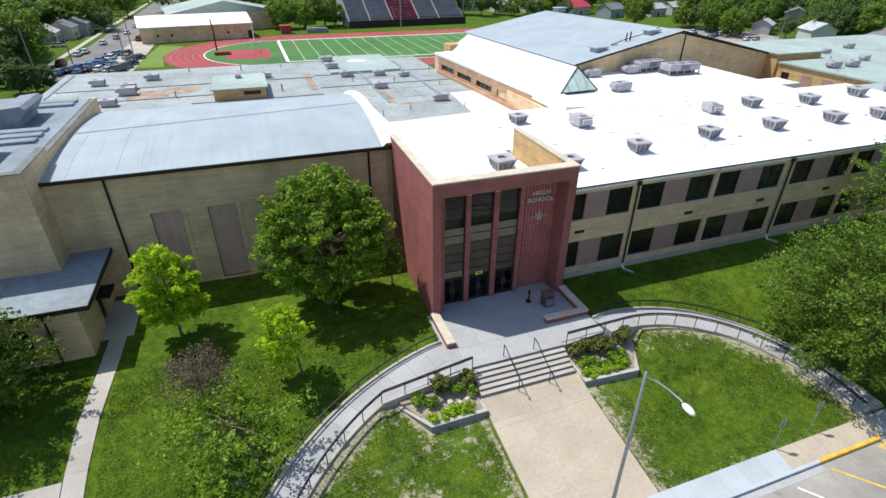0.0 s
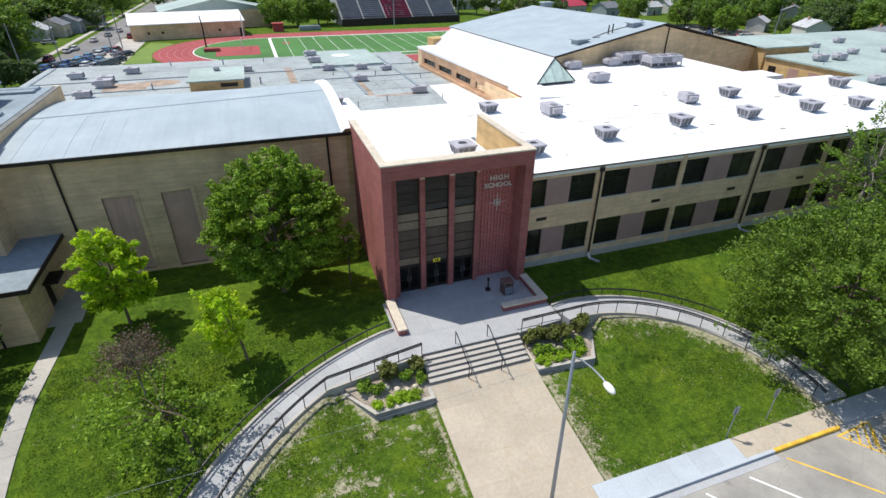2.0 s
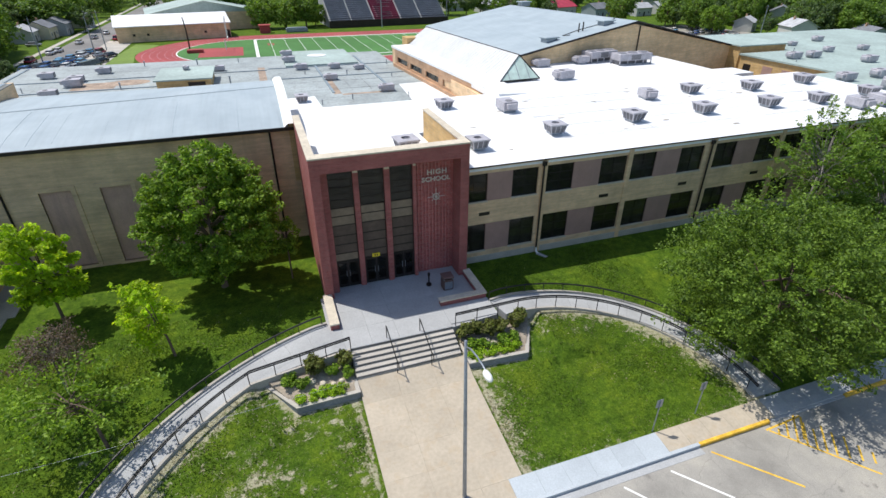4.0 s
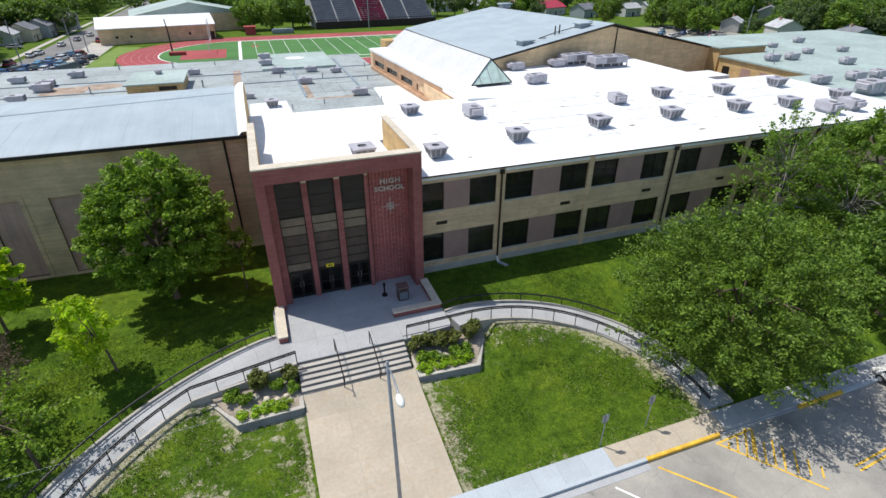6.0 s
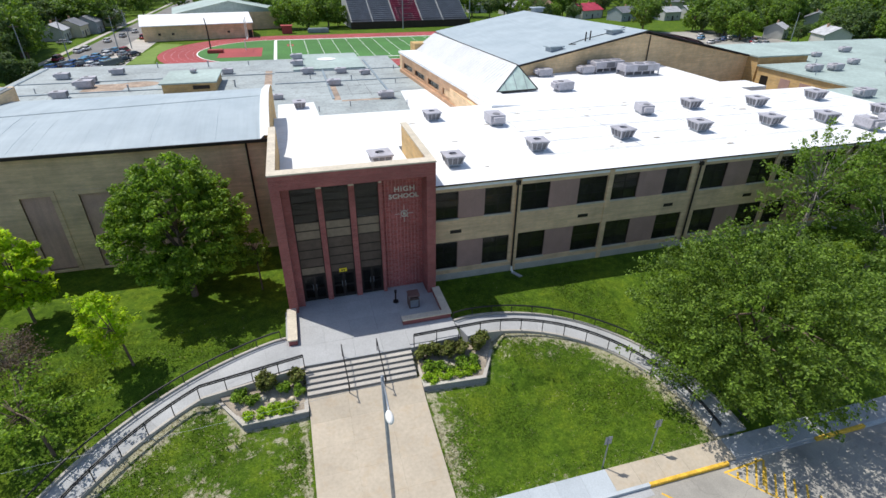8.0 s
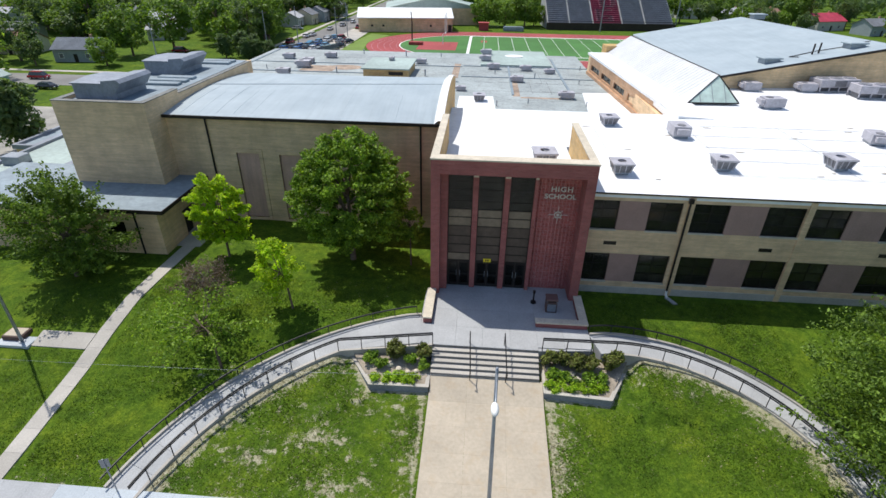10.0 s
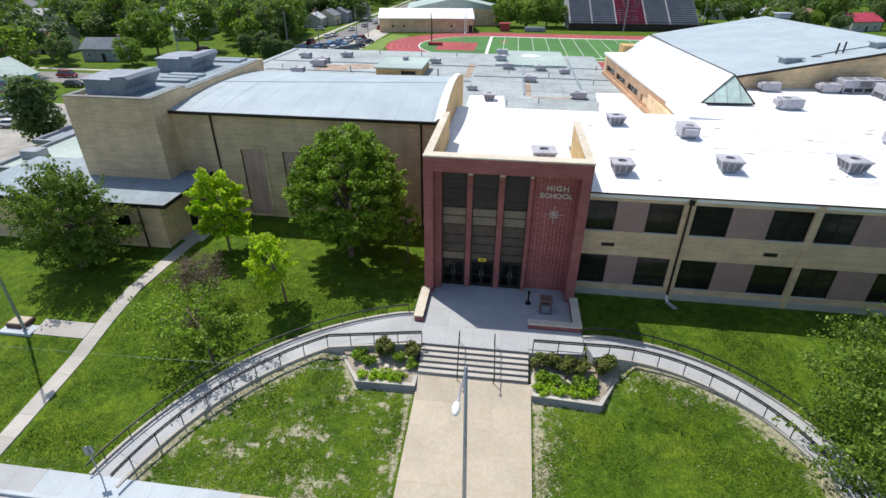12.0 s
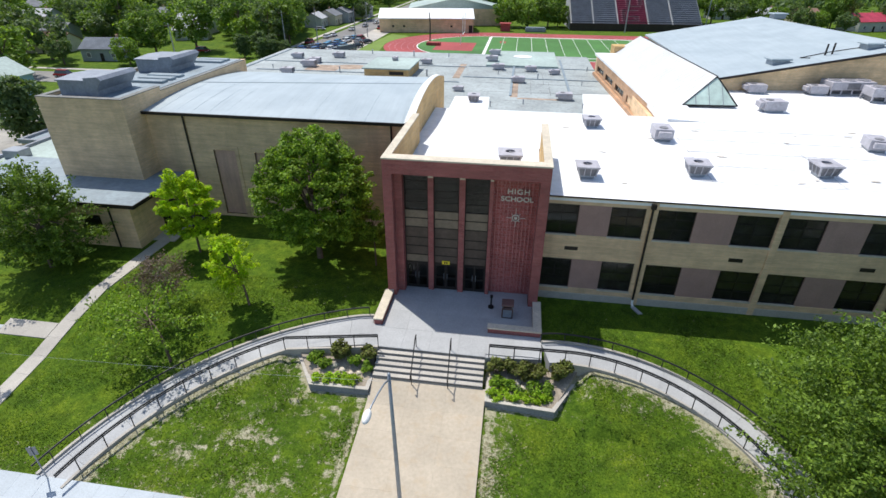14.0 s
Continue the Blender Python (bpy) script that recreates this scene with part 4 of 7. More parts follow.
f = [bm.verts.new((A[0], 4.8, A[1])), bm.verts.new((B[0], 7.1, B[1])), bm.verts.new((C[0], 4.8, C[1]))]
e = [bm.verts.new((A[0], 38.6, A[1])), bm.verts.new((B[0], 38.6, B[1])), bm.verts.new((C[0], 38.6, C[1]))]
bm.faces.new((f[0], f[1], e[1], e[0])); bm.faces.new((f[1], f[2], e[2], e[1])); bm.faces.new(e); bm.faces.new((f[0], f[2], e[2], e[0]))
pitched = part("pitched_roof", bm, SEAM_WHITE, ridge, "white standing seam pitched roof")
for k in range(40):
    part("roof_seam", tube(bmesh.new(), [(A[0], 7.6 + k * 0.78, A[1] + 0.01), (B[0], 7.6 + k * 0.78, B[1] + 0.01)], 0.022, 4), SEAM_WHITE, pitched)
bm = bmesh.new()
bm.faces.new([bm.verts.new(v) for v in ((A[0] + 0.15, 4.77, A[1] + 0.03), (B[0], 7.06, B[1] - 0.05), (C[0] - 0.15, 4.77, C[1] + 0.03))])
g = part("skylight_glass", bm, SKYLIGHT, ridge, "glazed end coloured pale green for its sky reflection")
for k in range(1, 4):
    xk = A[0] + (C[0] - A[0]) * k / 4
    h = (xk - A[0]) / (B[0] - A[0]) if xk < B[0] else (C[0] - xk) / (C[0] - B[0])
    part("glazing_bar", tube(bmesh.new(), [(xk, 4.75, A[1]), (xk, 4.75 + 2.3 * h, A[1] + 2.5 * h)], 0.035, 4), VENT_GREY, ridge)
for p0, p1 in (((A[0], 4.75, A[1]), (B[0], 7.05, B[1])), ((C[0], 4.75, C[1]), (B[0], 7.05, B[1])), ((A[0], 4.75, A[1]), (C[0], 4.75, C[1]))):
    part("verge", tube(bmesh.new(), [p0, p1], 0.07, 4), DARK_METAL, ridge)
part("ridge_edge", tube(bmesh.new(), [(B[0], 7.05, B[1] + 0.02), (B[0], 38.6, B[1] + 0.02)], 0.06, 4), DARK_METAL, ridge)
part("end_block", boxes((3.0, 7.0, 37.6, 40.2, 9.0, 11.0)), YELLOW_BRICK, ridge)

# ---- gymnasium ----
gym = thing("gymnasium", (35.1, 35.9, 0), "large gymnasium with low grey gable roof and tan brick end wall", "building")
gym.rotation_euler[2] = radians(9.4)
GXR, GX1, GY1 = 18.7, 43.4, 32.6
ge, gr, gw = 11.6, 14.5, 9.45
prof = [(0.0, 0.5), (GX1, 0.5), (GX1, gw), (GXR, gr - 0.25), (0.0, ge)]
for y0, y1 in ((0.0, 0.5), (GY1 - 0.5, GY1)):
    bm = bmesh.new()
    v0 = [bm.verts.new((x, y0, z)) for x, z in prof]
    v1 = [bm.verts.new((x, y1, z)) for x, z in prof]
    bm.faces.new(v0); bm.faces.new(v1)
    for i in range(5):
        bm.faces.new((v0[i], v0[(i + 1) % 5], v1[(i + 1) % 5], v1[i]))
    part("end_wall", bm, GYM_BRICK, gym, "warm tan brick gable wall")
part("side_wall", boxes((0.0, 0.5, 0.5, GY1 - 0.5, 0.5, ge)), TAN_BRICK, gym)
part("side_wall", boxes((GX1 - 0.5, GX1, 0.5, GY1 - 0.5, 0.5, gw)), TAN_BRICK, gym)
SPREAD = 3.8
for xa, za, xb, zb, wide in ((-0.5, ge - 0.02, GXR, gr, SPREAD), (GX1 + 0.5, gw - 0.02, GXR, gr, 0.0)):
    fall = (gr - ge) / GXR
    bm = bmesh.new()
    v = [bm.verts.new(c) for c in ((xa - wide, -0.35, za - wide * fall), (xb, -0.35, zb), (xb, GY1 + 0.3, zb), (xa, GY1 + 0.3, za))]
    w = [bm.verts.new((c.co.x, c.co.y, c.co.z + 0.22)) for c in v]
    bm.faces.new(v); bm.faces.new(w)
    for i in range(4):
        bm.faces.new((v[i], v[(i + 1) % 4], w[(i + 1) % 4], w[i]))
    part("roof_slope", bm, METAL_ROOF, gym, "pale grey gable roof")
    part("verge_trim", tube(bmesh.new(), [(xa - wide, -0.4, za - wide * fall + 0.08), (xb, -0.4, zb + 0.1)], 0.13, 4), DARK_METAL, gym)
part("front_wing_wall", prism(bmesh.new(), [(-SPREAD, 0.0), (0.0, 0.0), (0.0, 0.5), (-SPREAD, 0.5)], 0.5, lambda px, py: ge + px * (gr - ge) / GXR - 0.05), GYM_BRICK, gym)
part("downpipe", tube(bmesh.new(), [(GXR + 1.0, -0.12, gr - 0.5), (GXR + 1.0, -0.12, 9.8)], 0.1, 6), DARK_METAL, gym)
part("band", boxes((GXR + 2.0, GX1 - 2.0, -0.06, 0.0, 9.85, 10.05)), GYM_BRICK, gym)
for x, y in ((4.0, 2.2), (15.0, 2.6), (19.8, 30.0)):
    z = ge + 0.2 + (gr - ge) * x / GXR
    u = part("roof_ventilator", bevelled(boxes((x - 1.0, x + 1.0, y - 0.7, y + 0.7, z - 0.2, z + 0.45)), 0.06), GALV, gym, "grey metal roof ventilator")
    part("cowl", bevelled(boxes((x - 1.25, x + 1.25, y - 0.9, y + 0.9, z + 0.45, z + 0.65)), 0.06), METAL_ROOF, u)
for x in (9.6, 10.4):
    z = ge + 0.2 + (gr - ge) * x / GXR
    part("roof_pipe", tube(bmesh.new(), [(x, 2.4, z - 0.1), (x, 2.4, z + 1.3)], 0.11, 6), DARK_METAL, gym)
slope_z = lambda x: ge + 0.24 + (gr - ge) * x / GXR
part("roof_conduit", tube(bmesh.new(), [(x, y, slope_z(x) + 0.08) for x, y in ((7.6, 1.9), (6.9, 2.7), (10.5, 3.3), (14.0, 3.2), (18.2, 3.9))], 0.05, 5), DARK_METAL, gym, "dark pipe run on the roof")

# ---- east block ----
east = thing("east_block", (0, 0, 0), "yellow brick block with teal-grey flat roof", "building")
part("wall", boxes((76.6, 130.0, 22.5, 39.2, 0.3, 8.6)), YELLOW_BRICK, east)
part("upper_wall", boxes((77.6, 88.0, 40.6, 53.0, 0.3, 9.7)), YELLOW_BRICK, east)
part("roof", boxes((76.3, 130.3, 22.2, 39.3, 8.6, 8.85)), TEAL_ROOF, east, "teal-grey flat roof")
part("rear_roof", boxes((88.2, 130.0, 39.3, 60.0, 8.4, 8.7)), TEAL_ROOF, east)
part("front_roof", boxes((66.8, 130.0, 1.6, 22.2, 8.6, 8.84)), TEAL_ROOF, east)
part("front_wall", boxes((67.0, 129.8, 1.8, 22.2, 0.3, 8.6)), YELLOW_BRICK, east)
part("upper_roof", boxes((77.3, 88.2, 40.3, 53.2, 9.7, 9.9)), TEAL_ROOF, east)
for y in (25.5, 29.0, 32.6):
    part("window", boxes((76.54, 76.6, y, y + 1.8, 5.4, 7.6)), INFILL, east)
part("door", boxes((76.52, 76.6, 36.8, 38.2, 5.0, 7.4)), DARK_METAL, east)
bm = boxes((57.2, 76.3, 22.3, 39.0, 0.3, 4.6))
part("court", bm, ASPHALT, east)
part("link_roof", boxes((58.6, 64.6, 25.6, 29.4, 4.6, 8.9)), WHITE_ROOF, east, "white link roof")

# ---- plaza, stairs and walks ----
bm = bmesh.new()
prism(bm, [(-0.35, -5.85), (0.75, -5.85), (7.55, -5.85), (11.05, -5.5), (11.05, 0.3), (-0.35, 0.3)], -0.2, PLAZA - 0.06)
plaza = solid("plaza", bm, CONCRETE_GREY, "grey concrete entrance plaza in the tower's shade", "plaza", "structure")


def slabs(parent, me_cache, rects, top, material, thick=0.12, name="slab", gap=0.008, slope=None):
    for x0, x1, y0, y1 in rects:
        key = (round(x1 - x0, 3), round(y1 - y0, 3), material.name)
        za, zb = (top, top) if slope is None else (slope(y0), slope(y1))
        k2 = (*key, round(zb - za, 3))
        if k2 not in me_cache:
            bm = bmesh.new()
            w, d = x1 - x0 - gap, y1 - y0 - gap
            prism(bm, [(-w / 2, -d / 2), (w / 2, -d / 2), (w / 2, d / 2), (-w / 2, d / 2)], lambda px, py: (zb - za) * (py / d) - thick, lambda px, py: (zb - za) * (py / d))
            me_cache[k2] = finish(bm, name, material)
        piece(name, me_cache[k2], parent, ((x0 + x1) / 2, (y0 + y1) / 2, (za + zb) / 2))


cache = {}
rects = [(a, b, c, d) for a, b in ((0.445, 2.15), (2.15, 3.95), (3.95, 5.75), (5.75, 7.55)) for c, d in ((-5.85, -3.9), (-3.9, -1.9), (-1.9, 0.3))]
part("recess_floor", boxes((0.64, 10.15, 0.3, 1.44, -0.2, PLAZA - 0.06)), CONCRETE_GREY, plaza)
rects += [(0.64, 4.0, 0.3, 1.17), (4.0, 7.22, 0.3, 1.17), (7.22, 10.15, 0.3, 1.44)]
rects += [(7.55, 10.5, -3.0, 0.3), (7.55, 9.3, -5.55, -3.46), (9.3, 11.05, -5.45, -3.46), (-0.35, 0.445, -5.85, -3.68)]
slabs(plaza, cache, rects, PLAZA, CONCRETE_GREY)
STEP = 1.0 / 6
stairs = thing("entrance_stairs", (0, 0, 0), "six broad concrete steps up to the entrance plaza", "stairs", kind="structure")
for i in range(6):
    y0 = -7.55 + 0.34 * i
    bm = boxes((0.72, 7.55, y0, -5.84, 0.6 - 0.5 if i == 0 else 0.6 + STEP * i, 0.6 + STEP * (i + 1) - 0.004 * (i == 5)))
    tread = part("step", bevelled(bm, 0.015), CONCRETE, stairs)
    # thin plate that carries the riser's shade as colour
    part("riser", boxes((0.74, 7.53, y0 - 0.006, y0 + 0.02, 0.6 + STEP * i, 0.6 + STEP * (i + 1) - 0.03)), RISER, tread, "riser plate darkened for shade and dirt" if i == 0 else "")
walk_z = lambda y: float(np.interp(y, (-17.4, -16.0, -9.0, -7.5), (-0.93, -0.72, 0.12, 0.6 - 0.02)))
front = solid("front_walk", boxes((0.75, 7.75, -16.0, -15.9, -1.2, -0.9)), CONCRETE_TAN, "buff concrete entrance walk from street to stairs", "walk", "structure")
rects = [(a, b, -16.0 + 1.69 * j, -16.0 + 1.69 * (j + 1)) for a, b in ((0.75, 3.08), (3.08, 5.42), (5.42, 7.75)) for j in range(5)]
slabs(front, cache, rects, 0, CONCRETE_TAN, 0.3, gap=0.004, slope=walk_z)
side = solid("sidewalk", boxes((-90, 110, -17.3, -16.1, -1.4, -1.1)), CONCRETE, "concrete sidewalk along the parking kerb", "sidewalk", "structure")
for j in range(-20, 30):
    x0 = 0.75 + j * 1.55
    pale = -18.2 < x0 < -8.5 or 6.4 < x0 < 14.8
    slabs(side, cache, [(x0, x0 + 1.55, -17.3, -16.0)], 0, CONCRETE_NEW if pale else CONCRETE_GREY if x0 > 22.5 or x0 < -19 else CONCRETE_TAN, 0.2, slope=lambda y: float(np.interp(y, (-17.3, -16.0), (-0.86, -0.72))))
kerb = solid("kerb", boxes((-90, 18.2, -17.5, -17.3, -1.4, -0.85), (33.5, 110, -17.5, -17.3, -1.4, -0.85)), CONCRETE_NEW, "pale grey concrete kerb with a gutter strip", "kerb", "structure")
part("gutter", boxes((-90, 18.2, -17.95, -17.505, -1.4, -1.036)), CONCRETE_GREY, kerb, "grey concrete gutter strip")
part("dropped_kerb", boxes((23.4, 29.7, -17.46, -17.3, -1.4, -1.0)), CONCRETE_GREY, kerb)
part("painted_kerb", bevelled(boxes((29.7, 33.5, -17.5, -17.28, -1.4, -0.84)), 0.03), YELLOW_PAINT, kerb, "yellow painted kerb")
part("painted_kerb", bevelled(boxes((18.2, 23.4, -17.5, -17.28, -1.4, -0.84)), 0.03), YELLOW_PAINT, kerb, "yellow painted kerb")
lot = solid("parking_lot", boxes((-200, 200, -45.0, -17.46, -1.6, -1.05)), ASPHALT, "worn pale asphalt parking lot with yellow stripes", "road", "structure")


def stripe(p, q, w=0.12, z=-1.046, material=YELLOW_PAINT, parent=lot):
    p, q = Vector((*p, 0)), Vector((*q, 0))
    n = (q - p).normalized().cross(Vector((0, 0, 1))) * w / 2
    bm = bmesh.new()
    prism(bm, [(p + n).xy, (q + n).xy, (q - n).xy, (p - n).xy], z - 0.02, z)
    return part("stripe", bm, material, parent)


stripe((22.8, -17.8), (25.6, -17.65)); stripe((22.95, -17.89), (26.2, -22.1)); stripe((25.6, -17.7), (24.3, -19.05))
for k, run in enumerate((0.5, 1.25, 2.2, 1.75, 1.5, 2.0, 1.75, 1.6, 1.1, 0.8)):
    f = (k + 1) / 9.5
    xe, ye = 22.95 + 2.9 * f + 1.9 * max(0.0, f - 0.75), -17.95 - 3.4 * f
    stripe((xe, ye), (xe + 0.67 * run, ye + 0.74 * run), 0.11)
stripe((18.6, -17.95), (21.6, -21.3)); stripe((15.6, -18.2), (17.6, -20.6), material=WHITE_PAINT)
stripe((28.9, -21.55), (32.1, -21.3)); stripe((28.9, -21.85), (32.1, -21.6)); stripe((12.6, -18.2), (14.4, -20.6), material=WHITE_PAINT)

# low walls beside the doors
lw = thing("low_wall", (0, 0, 0), "low red brick wall with buff stone cap", "wall", "low walls by the entrance")
part("base", boxes((-0.16, 0.4, -3.62, -0.02, 0.6, 1.95)), RED_BRICK, lw)
part("cap", bevelled(boxes((-0.2, 0.44, -3.66, -0.02, 1.95, 2.06)), 0.02), STONE, lw)
lw = thing("low_wall", (0, 0, 0), "L-shaped low red brick wall with buff stone cap", "wall", "low walls by the entrance")
part("base", boxes((7.55, 11.0, -3.44, -3.02, 1.0, 1.95), (10.52, 11.0, -3.02, -0.02, 1.0, 1.95)), RED_BRICK, lw)
part("cap", boxes((7.5, 11.05, -3.48, -2.98, 1.95, 2.06), (10.48, 11.05, -2.98, -0.02, 1.95, 2.06)), STONE, lw)

# ---- curved ramps with railings ----
def railing(name, line, label, post_step=1.55, height=0.9, rails=(0.9,)):
    """A black pipe railing along a line of (x, y, z)."""
    ob = thing(name, line[0], label, "railing", "ramp railings")
    org = Vector(line[0])
    pts = [Vector(p) - org for p in line]
    for h in rails:
        part("rail", tube(bmesh.new(), [p + Vector((0, 0, h)) for p in pts], 0.055 if h == rails[0] else 0.04, 6), BLACK_RAIL, ob)
    run, nxt = 0.0, 0.0
    pm = finish(tube(bmesh.new(), [(0, 0, -0.1), (0, 0, height)], 0.03, 6), "post", BLACK_RAIL)
    for p, q in zip(pts, pts[1:]):
        d = (q - p).length
        while nxt <= run + d:
            piece("post", pm, ob, p + (q - p) * ((nxt - run) / d))
            nxt += post_step
        run += d
    return ob


for R in RAMPS:
    RO, RI, A0, A1, N = R[2], R[3], R[4], R[5], 14
    angs = [A0 + (A1 - A0) * i / N for i in range(N + 1)]
    ramp = thing("ramp", (*on_arc(R, A0, RI), 0), "curved concrete wheelchair ramp beside the lawn", "ramp", "entrance ramps", "structure")
    org = Vector(ramp.location)

    def arc_bar(bm, r0, r1, a0, a1, n, z_lo, z_up, mi=0):
        prev = None
        for i in range(n + 1):
            a = a0 + (a1 - a0) * i / n
            z = ramp_z(R, a)
            cur = [bm.verts.new((*(Vector(on_arc(R, a, r)) - org.xy), zz)) for r, zz in ((r0, z_lo), (r0, z + z_up), (r1, z + z_up), (r1, z_lo))]
            if prev:
                for k in range(4):
                    bm.faces.new((prev[k], prev[(k + 1) % 4], cur[(k + 1) % 4], cur[k]))
            else:
                bm.faces.new(cur)
            prev = cur
        bm.faces.new(prev)
        return bm

    for a0, a1 in zip(angs, angs[1:]):
        part("slab", arc_bar(bmesh.new(), RI, RO, a0 + 0.03, a1 - 0.03, 4, -1.5, 0.0), CONCRETE_GREY, ramp)
    part("core", arc_bar(bmesh.new(), RI + 0.05, RO - 0.05, A0, A1, 40, -1.5, -0.03), CONCRETE_GREY, ramp)
    # the inner edge leaves the curve and runs straight behind the planter to the stairs
    A2, EDGE = (26.5, (0.72, -5.9)) if R[0] < 0 else (-10.5, (7.78, -5.78))
    turn = Vector(on_arc(R, A2, RI - 0.085))
    for r0, r1, a0, up in ((RI - 0.17, RI - 0.005, A2, 0.05), (RO + 0.005, RO + 0.17, A0, 0.13)):
        part("edge_kerb", arc_bar(bmesh.new(), r0, r1, a0, A1, 56, -1.4, up), CONCRETE, ramp)
    if R[0] < 0:
        ring = [Vector(on_arc(R, A2 + (A0 - A2) * i / 16, RI + 0.004)) for i in range(17)] + [Vector((-0.356, -4.75)), Vector((-0.356, -5.84)), turn + Vector((0, 0.09))]
        at_z = lambda px, py: ramp_z(R, math.degrees(math.atan2(1.9 - px - org.x, py + org.y + 20.7))) - 0.004
        part("landing", prism(bmesh.new(), [p - org.xy for p in ring], -0.3, at_z), CONCRETE_GREY, ramp)
        part("edge_kerb", prism(bmesh.new(), [p - org.xy for p in (turn - Vector((0, 0.08)), Vector((0.7, -5.98)), Vector((0.7, -5.845)), turn + Vector((0, 0.08)))], -0.3, lambda px, py: at_z(px, py) + 0.05), CONCRETE, ramp)
    for r, start in ((RI - 0.085, A2), (RO + 0.14, A0 + (1 if R[0] < 0 else 0))):
        aa = [start + (A1 - start) * i / 44 for i in range(45)]
        inner = r < RI
        line = [(*on_arc(R, a, r), ramp_z(R, a) + (0.05 if inner else -0.14)) for a in aa]
        if inner:
            n = 5
            line = [(*Vector(EDGE).lerp(turn, i / n), PLAZA + (line[0][2] - PLAZA) * i / n) for i in range(n)] + line
        railing("ramp_railing", line, "black pipe handrail curving along the ramp", height=0.96 if inner else 0.85, rails=(0.96, 0.82) if inner else (0.85,))

# ---- planters beside the stairs ----
def planter(ring, label):
    """A bed held by a low block wall with a thin cap round the open line of points."""
    ob = thing("planter", (*ring[0], 0), label, "planter", "planters beside the stairs")
    org = Vector(ob.location)
    pts = [Vector(p) - org.xy for p in ring]

    def inset(dist):
        out = []
        for k, p in enumerate(pts):
            ns = []
            for a, b in ((k - 1, k), (k, k + 1)):
                if 0 <= a and b < len(pts):
                    e = (pts[b] - pts[a]).normalized()
                    ns.append(Vector((-e.y, e.x)))
            n = sum(ns, Vector((0, 0))) / len(ns)
            out.append(p + n * dist / max(0.3, n.length_squared))
        return out

    part("wall", prism(bmesh.new(), pts + inset(0.2)[::-1], -0.5, 0.5), BLOCK_WALL, ob, "grey block planter wall")
    part("cap", prism(bmesh.new(), inset(-0.03) + inset(0.22)[::-1], 0.5, 0.56), CONCRETE, ob, "thin pale concrete cap")
    part("soil", prism(bmesh.new(), inset(0.16), -0.4, lambda px, py: 0.44 + 0.5 * max(0.0, py + org.y + 8.2) / 2.4), SOIL, ob, "pale mulch and rocks")
    return ob


planter(BEDS[0], "grey block planter with mulch and low shrubs")
planter(BEDS[1], "grey block planter with mulch and low shrubs")
for xr in (3.12, 5.36):
    ob = thing("stair_handrail", (xr, -5.5, PLAZA), "black pipe handrail on the stairs", "handrail", "stair handrails")
    part("rail", tube(bmesh.new(), [(0, 0.0, 0.94), (0, -0.3, 0.94), (0.1, -2.2, -0.08), (0.12, -2.6, -0.08), (0.12, -2.6, -0.4)], 0.036, 6), BLACK_RAIL, ob)
    part("post", tube(bmesh.new(), [(0, -0.05, 0), (0, -0.05, 0.94)], 0.03, 6), BLACK_RAIL, ob)
    part("post", tube(bmesh.new(), [(0.1, -2.25, -1.1), (0.1, -2.25, -0.1)], 0.03, 6), BLACK_RAIL, ob)

# ---- walks on the west lawn ----
lawn_walk = solid("lawn_walk", boxes((-22.0, -21.4, -15.9, -15.8, -1.0, -0.8)), CONCRETE, "pale concrete path across the west lawn", "path", "structure")
gz2 = lambda y: ground_z(y) + 0.06
path_x = lambda y: float(np.interp(y, (-16, -14, -6, 1.7, 5.0), (-22.25, -22.25, -22.45, -22.0, -21.9)))
for i in range(14):
    ya, yb = -16.0 + 1.5 * i + 0.006, -14.5 + 1.5 * i - 0.006
    xa, xb = path_x(ya), path_x(yb)
    part("slab", prism(bmesh.new(), [(xa, ya), (xa + 1.08, ya), (xb + 1.08, yb), (xb, yb)], -1.2, lambda px, py: gz2(py)), CONCRETE, lawn_walk)
slabs(lawn_walk, cache, [(-26.3, -24.38, -7.15, -5.85), (-24.38, -22.47, -7.15, -5.85)], 0, CONCRETE, 0.25, slope=gz2)
slabs(lawn_walk, cache, [(-22.7, -20.4, 5.0, 7.2), (-22.7, -20.4, 7.2, 9.8)], 0, CONCRETE, 0.25, slope=gz2)

# ---- street lamp over the walk ----
lamp = thing("street_lamp", (4.44, -16.15, -0.8), "grey steel street lamp with curved arm over the lot", "street lamp")
part("pole", tube(bmesh.new(), [(0, 0, 0), (-0.1, 0.0, 5.2), (-0.2, 0.0, 10.25)], [0.11, 0.09, 0.065], 10), GALV, lamp, smooth=True)
part("base_plate", bevelled(boxes((-0.2, 0.2, -0.2, 0.2, -0.05, 0.06)), 0.02), GALV, lamp)
part("arm", tube(bmesh.new(), [(-0.2, 0.0, 9.95), (-0.22, -0.6, 10.3), (-0.26, -1.3, 10.52), (-0.3, -2.0, 10.64), (-0.32, -2.3, 10.64)], 0.035, 8), GALV, lamp, smooth=True)
bm = bmesh.new()
bmesh.ops.create_uvsphere(bm, u_segments=14, v_segments=8, radius=0.5)
for v in bm.verts:
    v.co = Vector((v.co.x * 0.3 - 0.34, v.co.y * 0.66 - 2.5, (v.co.z * 0.3 if v.co.z > 0 else v.co.z * 0.2) + 10.62))
part("head", bm, WHITE_PAINT, lamp, "pale cobra-head lantern", True)

